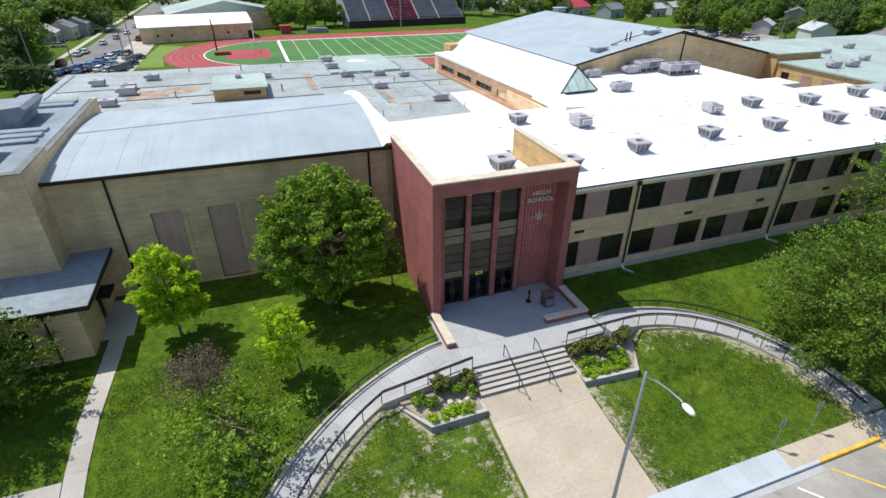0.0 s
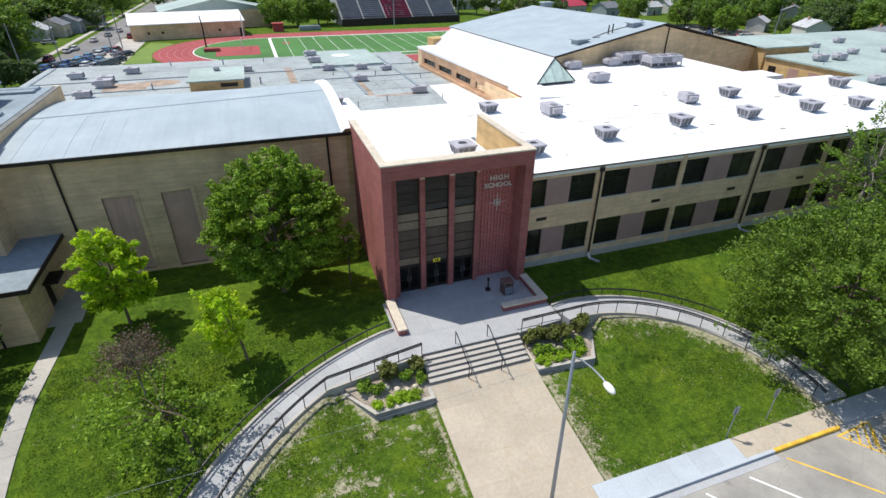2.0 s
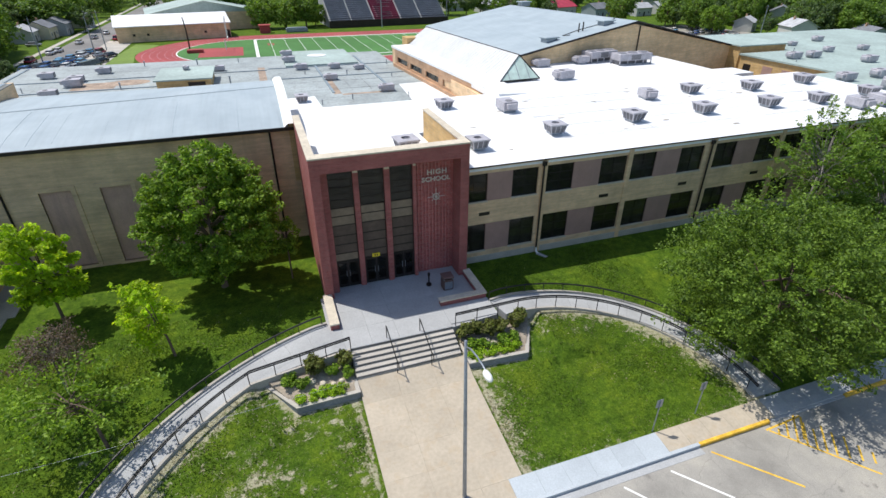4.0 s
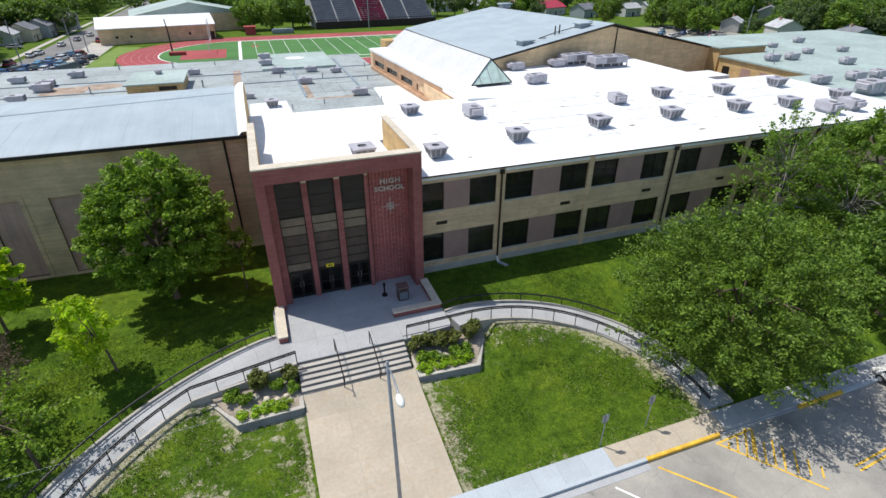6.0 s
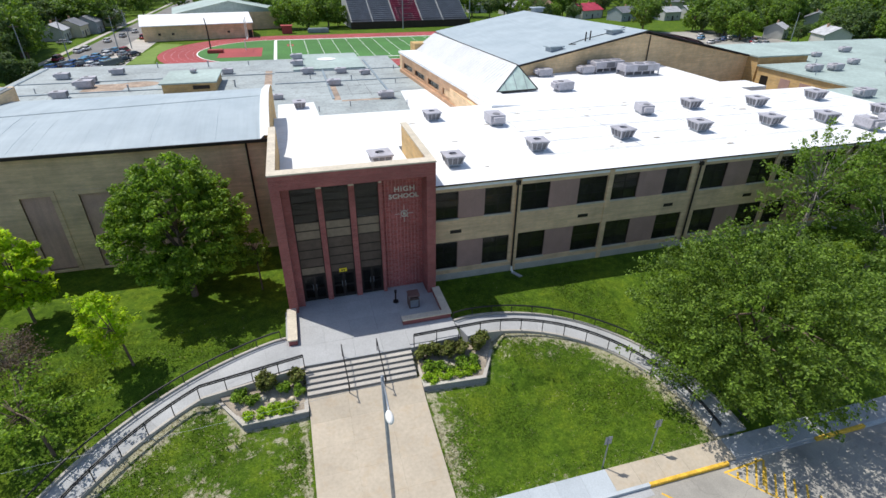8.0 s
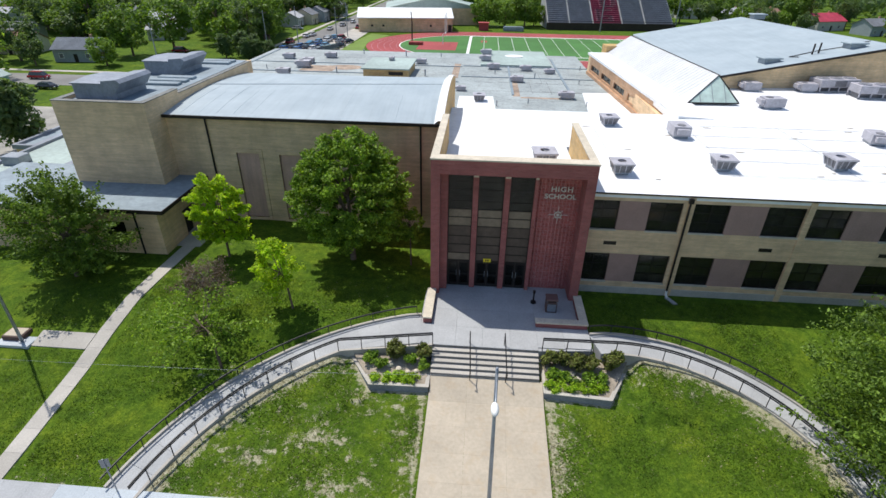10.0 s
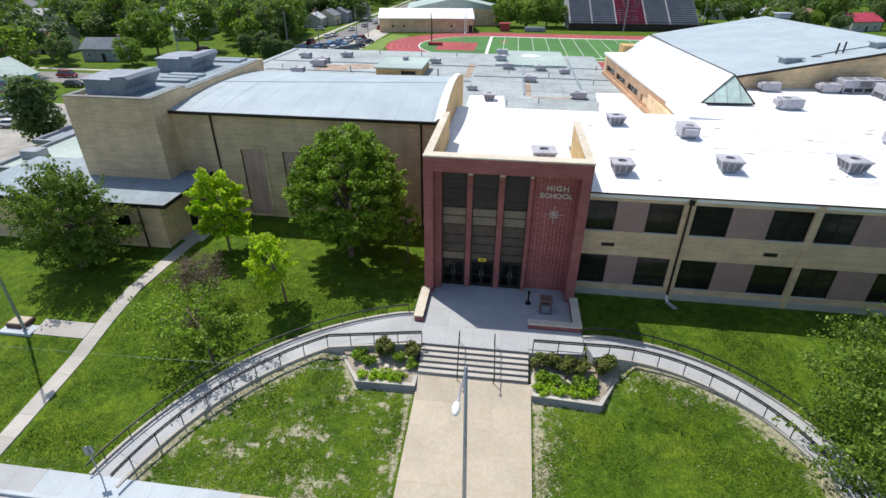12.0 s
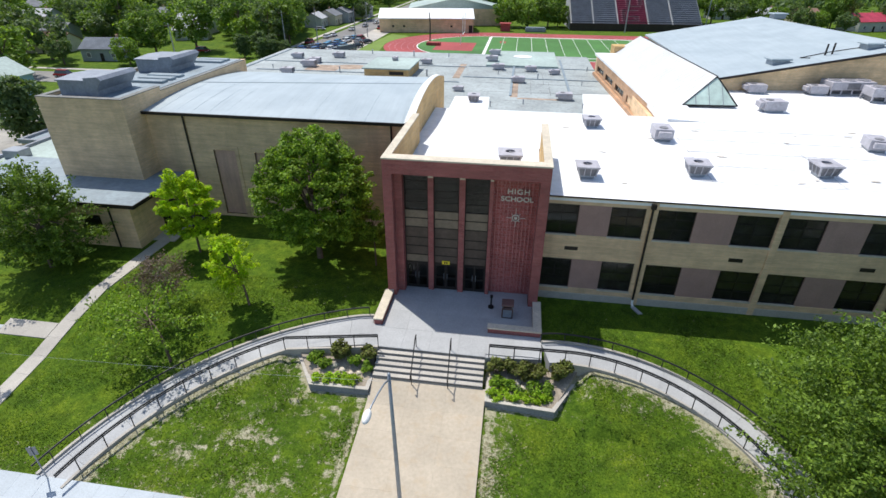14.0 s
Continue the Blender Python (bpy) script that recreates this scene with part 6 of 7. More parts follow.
part("numeral_block", boxes((2.0, 2.5, 128.0, 131.0, GZ + 0.05, GZ + 0.07), (3.2, 3.7, 128.0, 131.0, GZ + 0.05, GZ + 0.07), (1.8, 3.9, 131.2, 131.7, GZ + 0.05, GZ + 0.07)), TRACK_RED, field)
solid("jump_apron", boxes((-15.2, -4.6, 112.4, 127.0, GZ - 0.1, GZ + 0.075)), TRACK_RED, "flat red running apron inside the curve", "apron", "structure")
solid("curve_lawn", prism(bmesh.new(), [(-35.4, 108.0), (-28.6, 108.0), (-30.3, 122.0), (-26.5, 138.0), (-33.0, 141.5)], GZ - 0.2, GZ + 0.025), plain("sunny_grass", (0.14, 0.22, 0.03), 0.9, fine=2, coarse=0.15, amount=0.2), "strip of bright grass beside the track", "grass", "structure")
mat = thing("landing_mat", (-16.2, 121.0, GZ + 0.05), "thick red high-jump landing mat", "sports mat")
part("pad", bevelled(boxes((-1.9, 1.9, -1.3, 1.3, 0.0, 0.8)), 0.12, 2), TRACK_RED, mat)
post = thing("light_post", (-17.6, 123.5, GZ), "dark tall post beside the landing mat", "post")
part("pole", tube(bmesh.new(), [(0, 0, 0), (0.05, 0, 5.5), (-0.2, 0, 8.2)], [0.2, 0.16, 0.12], 7), DARK_METAL, post)
goal = thing("goal_post", (-8.0, 123.4, GZ), "white football goal post", "goal post")
part("upright", tube(bmesh.new(), [(0, -2.8, 3.0), (0, -2.8, 8.0)], 0.09, 6), WHITE_PAINT, goal)
part("upright", tube(bmesh.new(), [(0, 2.8, 3.0), (0, 2.8, 8.0)], 0.09, 6), WHITE_PAINT, goal)
part("crossbar", tube(bmesh.new(), [(0, -2.8, 3.0), (0, 2.8, 3.0)], 0.09, 6), WHITE_PAINT, goal)
part("stem", tube(bmesh.new(), [(-0.8, 0, 0), (-0.8, 0, 2.6), (0, 0, 3.0)], 0.12, 6), WHITE_PAINT, goal)

SEAT_GREY = plain("grey_bench", (0.17, 0.185, 0.22), 0.6, 0.2, fine=3, coarse=0.4, amount=0.15, bump=0.0)
SEAT_RED = plain("maroon_bench", (0.2, 0.02, 0.055), 0.6, fine=3, coarse=0.4, amount=0.15, bump=0.0)
stand = thing("grandstand", (24.6, 162.0, GZ), "steep grey grandstand with maroon middle section", "grandstand")
stand.rotation_euler[2] = radians(4.0)
part("base", boxes((-0.5, 44.0, 0.0, 0.6, 0.0, 2.3)), DARK_METAL, stand, "dark front wall")
part("front_rail", tube(bmesh.new(), [(-0.5, 0.0, 2.9), (44.0, 0.0, 2.9)], 0.08, 5), BLACK_RAIL, stand)
part("deck", prism(bmesh.new(), [(0.0, 0.7), (43.5, 0.7), (43.5, 19.0), (0.0, 19.0)], 0.0, lambda px, py: 1.8 + (py - 0.7) * 0.66), CONCRETE_GREY, stand)
SECTIONS = ((0.2, 7.2, SEAT_GREY), (7.8, 15.4, SEAT_GREY), (16.0, 25.4, SEAT_RED), (26.0, 33.4, SEAT_GREY), (34.0, 43.2, SEAT_GREY))
for xa, xb, mt in SECTIONS:
    bench = finish(boxes((0, xb - xa, -0.3, 0.3, -0.25, 0.42)), "bench", mt)
    for r in range(21):
        y = 1.1 + r * 0.85
        piece("bench", bench, stand, (xa, y, 1.85 + (y - 0.7) * 0.66))
for x in (7.5, 15.7, 25.7, 33.7):
    bm = bmesh.new()
    for r in range(21):
        y = 1.1 + r * 0.85
        box(bm, x - 0.1, x + 0.1, y - 0.3, y + 0.25, 1.8 + (y - 0.7) * 0.66, 2.3 + (y - 0.7) * 0.66)
    part("aisle", bm, WHITE_PAINT, stand)
bm, rim = bmesh.new(), bmesh.new()
for xa, xb, r0, r1 in ((17.2, 22.6, 1, 2), (17.2, 18.4, 2, 7), (18.4, 22.6, 6, 7), (21.4, 22.6, 2, 4), (19.6, 21.4, 3, 4), (19.2, 20.4, 8, 14), (20.4, 23.6, 8, 9), (20.4, 23.6, 13, 14), (23.2, 24.4, 9, 13)):
    for r in range(r0, r1):
        y = 1.1 + r * 0.85
        z = 1.85 + (y - 0.7) * 0.66 + 0.5
        box(bm, xa, xb, y - 0.29, y + 0.42, z - 0.1, z + 0.1)
        box(rim, xa - 0.35, xb + 0.35, y - 0.33, y + 0.3, z - 0.14, z - 0.02)
part("emblem_rim", rim, PINK_PAINT, stand, "pale pink edging round the block shapes")
part("emblem_block", bm, BLACK_RAIL, stand, "dark block shapes on the maroon seats")
for x, y in ((42.0, 160.0), (72.5, 178.0)):
    ob = thing("floodlight_pole", (x, y, GZ), "tall slim stadium light pole", "light pole", "light poles")
    part("pole", tube(bmesh.new(), [(0, 0, 0), (0, 0, 24)], [0.22, 0.1], 6), GALV, ob)
    part("lamp_bar", boxes((-1.5, 1.5, -0.2, 0.2, 23.4, 24.2)), GALV, ob)

fh = thing("field_house", (-37.8, 145.0, GZ), "tan brick field house with white metal roof", "building")
fh.rotation_euler[2] = radians(9.0)
part("wall", boxes((0, 30.4, 0, 16, -0.5, 4.3)), TAN_BRICK, fh)
bm = bmesh.new()
vs = [bm.verts.new(c) for c in ((-0.4, -0.5, 4.3), (30.8, -0.5, 4.3), (30.8, 8.0, 6.6), (-0.4, 8.0, 6.6), (-0.4, -0.5, 4.05), (30.8, -0.5, 4.05), (30.8, 16.5, 4.05), (-0.4, 16.5, 4.05))]
for q in ((0, 1, 2, 3), (0, 1, 5, 4), (2, 3, 7, 6), (0, 3, 7, 4), (1, 2, 6, 5)):
    bm.faces.new([vs[i] for i in q])
part("roof", bm, WHITE_ROOF, fh, "white metal roof")
for x in (4.0, 7.6, 23.0):
    part("wall_vent", boxes((x, x + 0.7, -0.06, 0, 1.6, 2.2)), DARK_METAL, fh)
part("door", boxes((29.0, 30.2, -0.06, 0, -0.2, 2.2)), DARK_METAL, fh)
hall = thing("sports_hall", (-32.0, 166.0, GZ), "large sports hall with grey gable roof", "building")
hall.rotation_euler[2] = radians(9.0)
part("wall", boxes((0, 34, 0, 26, -0.5, 5.6)), TAN_BRICK, hall)
bm = bmesh.new()
for xa, za, xb, zb in ((-0.6, 5.5, 17, 9.0), (17, 9.0, 34.6, 5.5)):
    v = [bm.verts.new(c) for c in ((xa, -0.5, za), (xb, -0.5, zb), (xb, 26.5, zb), (xa, 26.5, za))]
    bm.faces.new(v)
bm.faces.new([bm.verts.new(c) for c in ((-0.2, -0.1, 5.5), (17, -0.1, 8.95), (34.2, -0.1, 5.5))])
part("roof", bm, TEAL_ROOF, hall, "grey-green gable roof")
shed = thing("ticket_shed", (2.5, 156.5, GZ), "small dark red shed by the track", "shed")
part("body", boxes((-1.6, 1.6, -1.2, 1.2, 0, 2.3)), TRACK_RED, shed)
part("roof", bevelled(boxes((-1.9, 1.9, -1.5, 1.5, 2.3, 2.5)), 0.05), TRACK_RED, shed)
solid("storage_tarp", bevelled(boxes((-3.4, 3.4, -1.2, 1.2, -0.1, 1.4)), 0.3, 2), BLUE_ROOF, "grey covered equipment stack beside the track", "equipment", at=(12.5, 156.5, GZ))

# ---- streets, lots and houses around ----
street = solid("street", boxes((-51.0, -41.5, 94.0, 420.0, GZ - 0.3, GZ + 0.03)), ROAD, "grey asphalt side street with parked cars", "road", "structure")
part("cross_street", boxes((-420.0, -57.5, 60.5, 69.5, GZ - 0.3, GZ + 0.03)), ROAD, street)
part("car_park", boxes((-41.5, -34.6, 94.0, 152.0, GZ - 0.3, GZ + 0.026)), CONCRETE, street, "pale concrete parking strip")
part("west_car_park", boxes((-100.0, -53.5, 14.0, 46.0, GZ - 0.3, GZ + 0.03)), ASPHALT, street)
part("east_car_park", boxes((118.0, 154.0, 95.0, 132.0, GZ - 0.3, GZ + 0.03)), ASPHALT, street)
for x in (-54.2, -40.8):
    part("street_walk", boxes((x, x + 1.4, 100.0 if x < -50 else 153.0, 300.0, GZ - 0.2, GZ + 0.06)), CONCRETE, street)
part("street_walk", boxes((-420.0, -63.0, 72.0, 73.4, GZ - 0.2, GZ + 0.06)), CONCRETE, street)

WALLS = [plain("siding_%s" % n, c, 0.8, fine=3, coarse=0.5, amount=0.08) for n, c in (("white", (0.5, 0.5, 0.48)), ("grey", (0.3, 0.34, 0.37)), ("cream", (0.55, 0.5, 0.38)), ("blue", (0.25, 0.42, 0.5)))]
SHINGLES = [plain("shingle_%s" % n, c, 0.9, fine=5, coarse=0.6, amount=0.2) for n, c in (("grey", (0.17, 0.18, 0.2)), ("brown", (0.25, 0.15, 0.11)), ("pale", (0.42, 0.43, 0.45)), ("red", (0.42, 0.04, 0.08)), ("slate", (0.12, 0.14, 0.17)))]


def house(x, y, w, d, h, wall, roof, turn, label, pitch=0.5, porch=True):
    ob = thing("house", (x, y, GZ), label, "house", "houses of the neighbourhood")
    ob.rotation_euler[2] = radians(turn)
    ob.scale = (0.82, 0.82, 0.82)
    part("wall", boxes((-w / 2, w / 2, -d / 2, d / 2, -0.5, h)), wall, ob)
    r = h + d / 2 * pitch
    for s in (-1, 1):
        bm = bmesh.new()
        lo = [bm.verts.new(c) for c in ((-w / 2 - 0.4, s * (d / 2 + 0.5), h - 0.25), (w / 2 + 0.4, s * (d / 2 + 0.5), h - 0.25), (w / 2 + 0.4, 0, r), (-w / 2 - 0.4, 0, r))]
        hi = [bm.verts.new((v.co.x, v.co.y, v.co.z + 0.15)) for v in lo]
        bm.faces.new(lo); bm.faces.new(hi)
        for k in range(4):
            bm.faces.new((lo[k], lo[(k + 1) % 4], hi[(k + 1) % 4], hi[k]))
        part("roof", bm, roof, ob)
    for s in (-1, 1):
        bm = bmesh.new()
        v0 = [bm.verts.new((s * w / 2, yy, zz)) for yy, zz in ((-d / 2, h), (d / 2, h), (0, r - 0.05))]
        v1 = [bm.verts.new((s * (w / 2 - 0.2), v.co.y, v.co.z)) for v in v0]
        bm.faces.new(v0); bm.faces.new(v1)
        part("gable", bm, wall, ob)
    for wx in (-w * 0.32, w * 0.28):
        win = part("window", boxes((wx - 0.6, wx + 0.6, -d / 2 - 0.05, -d / 2, 1.0, 2.3)), WHITE_PAINT, ob)
        part("pane", boxes((wx - 0.5, wx + 0.5, -d / 2 - 0.07, -d / 2 - 0.05, 1.1, 2.2)), AC_DARK, win)
    part("door", boxes((-0.5, 0.5, -d / 2 - 0.05, -d / 2, 0.0, 2.1)), DARK_METAL, ob)
    part("chimney", boxes((w * 0.2, w * 0.2 + 0.6, 0.5, 1.1, h, r + 0.8)), ORANGE_BRICK, ob)
    return ob


W, S = WALLS, SHINGLES
for spec in ((-88.5, 86, 11.5, 9, 3.4, W[1], S[4], 8, "grey bungalow with dark slate roof"), (-110, 93, 12, 9, 3.2, W[2], S[1], 5, "cream bungalow with brown roof"), (-88, 120, 11, 8, 3.6, W[0], S[2], 20, "white house with pale grey roof"),
             (-94, 133, 12, 9, 5, W[0], S[2], 10, "tall white house among trees"), (-150, 134, 12, 9, 5, W[0], S[2], 0, "white house with pale roof"), (-150, 122, 13, 9, 3.5, W[2], S[1], 4, "cream house with brown roof"),
             (-63.5, 156, 8.5, 7.5, 3.6, W[0], S[2], 92, "white house with pale grey roof"), (-61, 163.5, 8.5, 8, 4.0, W[2], S[0], 88, "cream house with grey roof"), (-59, 172, 9, 8, 4.2, W[1], S[0], 90, "grey house with grey roof"), (-57, 192, 9, 8, 4.2, W[0], S[0], 90, "white house with grey roof"),
             (-125, 112, 11, 8, 3.5, W[1], S[0], 0, "grey bungalow under trees"), (-120, 152, 11, 9, 4.5, W[0], S[0], 0, "white house with grey roof"), (-178, 165, 12, 9, 5, W[2], S[0], 0, "cream house with grey roof"),
             (155, 92, 9, 9, 4.6, W[0], S[2], 70, "small white house with pale roof"), (165, 77, 12, 9, 3.6, W[1], S[0], 60, "grey house with grey roof"), (156, 112, 8, 7, 3.8, W[0], S[2], 30, "white house among trees"), (126, 183, 15, 11, 4.0, W[0], S[3], 20, "white house with bright red roof"),
             (156, 168, 11, 8, 4, W[0], S[2], 10, "white house with pale roof"), (170, 172, 10, 8, 4, W[0], S[2], 10, "white house with pale roof"), (190, 128, 11, 9, 5, W[0], S[0], 40, "white house with grey roof"), (205, 100, 11, 9, 5, W[2], S[1], 40, "cream house with brown roof"), (185, 205, 12, 9, 5, W[0], S[0], 0, "white house with grey roof"), (136, 170, 12, 9, 4, W[1], S[0], 20, "grey house with dark roof"), (101, 203, 12, 9, 4, W[0], S[2], 8, "white house with pale roof"), (113, 199, 11, 9, 4.4, W[2], S[1], 14, "cream house with brown roof"), (88, 214, 12, 9, 4.2, W[0], S[0], 4, "white house with grey roof")):
    house(*spec)
teal = thing("teal_building", (-81.6, 49.4, GZ), "pale blue metal building with red stripe", "building")
teal.scale = (1.3, 1.3, 1.3)
part("wall", boxes((-3.4, 3.4, -2.2, 2.2, -0.5, 2.7)), W[3], teal)
bm = bmesh.new()
for s in (-1, 1):
    lo = [bm.verts.new(c) for c in ((s * 3.7, -2.5, 2.55), (0, -2.5, 4.5), (0, 2.5, 4.5), (s * 3.7, 2.5, 2.55))]
    hi = [bm.verts.new((v.co.x, v.co.y, v.co.z + 0.12)) for v in lo]
    bm.faces.new(lo); bm.faces.new(hi)
    for k in range(4):
        bm.faces.new((lo[k], lo[(k + 1) % 4], hi[(k + 1) % 4], hi[k]))
part("roof", bm, TEAL_ROOF, teal, "teal-grey metal roof")
bm = bmesh.new()
g0 = [bm.verts.new((x, y, z)) for y in (-2.22, -2.0) for x, z in ((-3.4, 2.7), (3.4, 2.7), (0, 4.45))]
bm.faces.new(g0[:3]); bm.faces.new(g0[3:])
part("gable_end", bm, W[3], teal)
part("stripe", boxes((-3.42, 3.42, -2.26, -2.2, 0.7, 1.2)), TRACK_RED, teal, "red painted stripe")
part("window", boxes((1.9, 2.7, -2.25, -2.2, 1.5, 2.4)), AC_DARK, teal)

# ---- cars ----
TYRE = plain("tyre_rubber", (0.02, 0.02, 0.02), 0.9, amount=0.2, bump=0.0)
CAR_GLASS = plain("car_window", (0.025, 0.03, 0.035), 0.08, fine=2, amount=0.1, bump=0.0, spec=0.8)
RIM = plain("wheel_rim", (0.5, 0.5, 0.52), 0.35, 0.8, amount=0.1, bump=0.0)


def car(colour, word, long=4.6, tall=1.45, cab=(-1.35, 1.0)):
    paint = plain("car_paint_" + word, colour, 0.25, 0.1, fine=1, amount=0.05, bump=0.0, spec=0.7)
    ob = thing("car", (0, 0, 0), word + " car parked beside the street", "car", "parked cars")
    bm = bmesh.new()
    side = [(-long / 2, 0.35), (-long / 2, 0.8), (-long / 2 + 0.3, 0.92), (long / 2 - 1.1, 0.95), (long / 2 - 0.1, 0.78), (long / 2, 0.4)]
    ringl = [bm.verts.new((x, -0.88, z)) for x, z in side]
    ringr = [bm.verts.new((x, 0.88, z)) for x, z in side]
    bm.faces.new(ringl); bm.faces.new(ringr)
    for k in range(6):
        bm.faces.new((ringl[k], ringl[(k + 1) % 6], ringr[(k + 1) % 6], ringr[k]))
    part("body", bevelled(bm, 0.08, 2), paint, ob, smooth=True)
    bm = bmesh.new()
    lo = [bm.verts.new(c) for c in ((cab[0] - 0.45, -0.8, 0.92), (cab[1] + 0.6, -0.8, 0.92), (cab[1] + 0.6, 0.8, 0.92), (cab[0] - 0.45, 0.8, 0.92))]
    hi = [bm.verts.new(c) for c in ((cab[0], -0.64, tall - 0.06), (cab[1] - 0.2, -0.64, tall - 0.06), (cab[1] - 0.2, 0.64, tall - 0.06), (cab[0], 0.64, tall - 0.06))]
    bm.faces.new(lo); bm.faces.new(hi)
    for k in range(4):
        bm.faces.new((lo[k], lo[(k + 1) % 4], hi[(k + 1) % 4], hi[k]))
    part("window", bm, CAR_GLASS, ob, "dark car windows")
    part("car_roof", bevelled(boxes((cab[0] - 0.03, cab[1] - 0.17, -0.66, 0.66, tall - 0.07, tall)), 0.03), paint, ob)
    for x in (-long / 2 + 0.85, long / 2 - 0.85):
        for y in (-0.82, 0.82):
            w = part("wheel", tube(bmesh.new(), [(x, y - 0.1, 0.33), (x, y + 0.1, 0.33)], 0.33, 14), TYRE, ob)
            part("rim", tube(bmesh.new(), [(x, y - 0.112, 0.33), (x, y + 0.112, 0.33)], 0.19, 10), RIM, w)
    for y in (-0.62, 0.62):
        part("headlight", bevelled(boxes((long / 2 - 0.08, long / 2 + 0.01, y - 0.18, y + 0.18, 0.55, 0.7)), 0.02), WHITE_PAINT, ob)
        part("tail_light", boxes((-long / 2 - 0.012, -long / 2 + 0.05, y - 0.18, y + 0.18, 0.6, 0.75)), SEAT_RED, ob)
    return ob


fleet = [car((0.72, 0.72, 0.72), "white"), car((0.03, 0.1, 0.3), "blue"), car((0.02, 0.02, 0.025), "black"), car((0.35, 0.37, 0.4), "silver"), car((0.3, 0.015, 0.02), "dark red", 4.9, 1.75, (-1.6, 1.2)), car((0.12, 0.14, 0.12), "grey-green", 4.9, 1.8, (-1.7, 1.2)), car((0.1, 0.3, 0.5), "light blue")]
spots = [(-48.4, 104.6, 1, 80), (-46.9, 107.2, 2, 80), (-44.9, 104.6, 1, 82), (-43.6, 107.6, 2, 80), (-45.9, 110.4, 1, 80), (-44.0, 111.8, 6, 80), (-42.6, 114.6, 1, 80), (-44.6, 115.2, 6, 82), (-43.4, 119.0, 6, 80), (-41.6, 121.6, 0, 80), (-42.4, 124.6, 3, 80), (-41.2, 127.8, 6, 78), (-41.4, 107.2, 0, 80), (-39.8, 112.6, 6, 80),
         (-37.2, 104.8, 5, 60), (-36.4, 108.2, 5, 60), (-35.8, 112.6, 2, 62), (-35.4, 120.6, 2, 62), (-39.0, 105.2, 3, 60), (-38.6, 125.4, 4, 80), (-38.2, 121.8, 3, 80), (-51.0, 117.0, 4, 86), (-50.2, 129.0, 0, 88), (-49.4, 132.8, 0, 88), (-48.0, 147.5, 0, 90), (-46.4, 158.0, 3, 90), (-45.2, 168.5, 0, 92), (-39.6, 152.5, 4, 90), (-39.2, 156.5, 4, 90), (-58.5, 146, 3, 0), (-45.0, 185, 0, 90),
         (-72.4, 98, 4, 0), (-83, 65, 4, 2), (-75.5, 57.5, 2, 0), (-74, 42, 0, 8), (-71, 37.5, 0, 8), (-70.5, 32, 3, 8), (-68, 28, 0, 8), (-64.7, 32.8, 0, 8), (-80, 43, 2, 5), (126, 106, 0, 30), (130, 108, 3, 30), (134, 110, 1, 30), (138, 112, 0, 30), (129, 114, 6, 30), (140, 104, 4, 30), (133, 119, 0, 30), (150, 128, 0, 30), (147.5, 122, 3, 30), (145, 116.5, 6, 30), (143, 111, 0, 30), (140.5, 100, 3, 30), (137, 100.5, 0, 30), (147, 113, 1, 30), (64.5, 37.5, 0, 30)]
used = set()
for x, y, k, turn in spots:
    z = 4.6 if x == 64.5 else (-1.05 if y < 0 else GZ + 0.03)
    m = pose(x, y, z, 0, 0, turn) @ Matrix.Scale(0.9, 4)
    if k in used:
        copy_thing(fleet[k], m)
    else:
        fleet[k].matrix_basis = m
        used.add(k)
copy_thing(fleet[0], pose(37.4, -18.9, -1.05, 0, 0, 84))
for x, y in ((-52.4, 104.0), (-49.0, 118.0), (-38.6, 133.0), (-38.0, 118.5), (-64.0, 74.5), (143.0, 94.0)):
    ob = thing("utility_pole", (x, y, GZ), "slim grey utility pole beside the street", "pole", "utility poles")
    part("pole", tube(bmesh.new(), [(0, 0, -0.3), (0, 0, 9.5)], [0.16, 0.1], 6), GALV, ob)
    part("crossarm", boxes((-0.9, 0.9, -0.06, 0.06, 8.9, 9.05)), BARK, ob)

# ---- far trees ----
kinds = [tree("street_tree", (-101.0, 82.0, GZ), 10, (4.6, 4.6, 4.2), 6.0, LEAF_HAZE, "green street tree in the neighbourhood", 60, 40, 0.42, 1.5, 0.28, 31, 0.35, 0.4, group="neighbourhood trees"),
         tree("street_tree", (-69.0, 113.0, GZ), 13, (5.2, 5.0, 5.4), 7.6, LEAF_STREET, "tall green street tree", 75, 40, 0.45, 1.6, 0.32, 37, 0.35, 0.4, group="neighbourhood trees"),
         tree("street_tree", (10.0, 167.0, GZ), 9, (4.8, 4.2, 3.8), 5.0, LEAF_OLIVE, "broad light green tree", 60, 40, 0.42, 1.5, 0.26, 41, 0.4, 0.4, group="neighbourhood trees"),
         tree("street_tree", (-53.4, 26.2, GZ), 9, (2.4, 2.4, 4.3), 4.7, LEAF_HAZE, "dense dark green evergreen", 70, 60, 0.32, 1.1, 0.25, 43, 0.3, 0.4, group="neighbourhood trees")]
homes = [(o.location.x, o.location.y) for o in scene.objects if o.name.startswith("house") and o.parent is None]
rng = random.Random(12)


def off_sightline(x, y):
    """False between the camera and a house, so that trees leave the houses in view."""
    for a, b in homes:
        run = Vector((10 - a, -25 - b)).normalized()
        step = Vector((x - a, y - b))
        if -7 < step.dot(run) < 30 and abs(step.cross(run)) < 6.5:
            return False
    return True


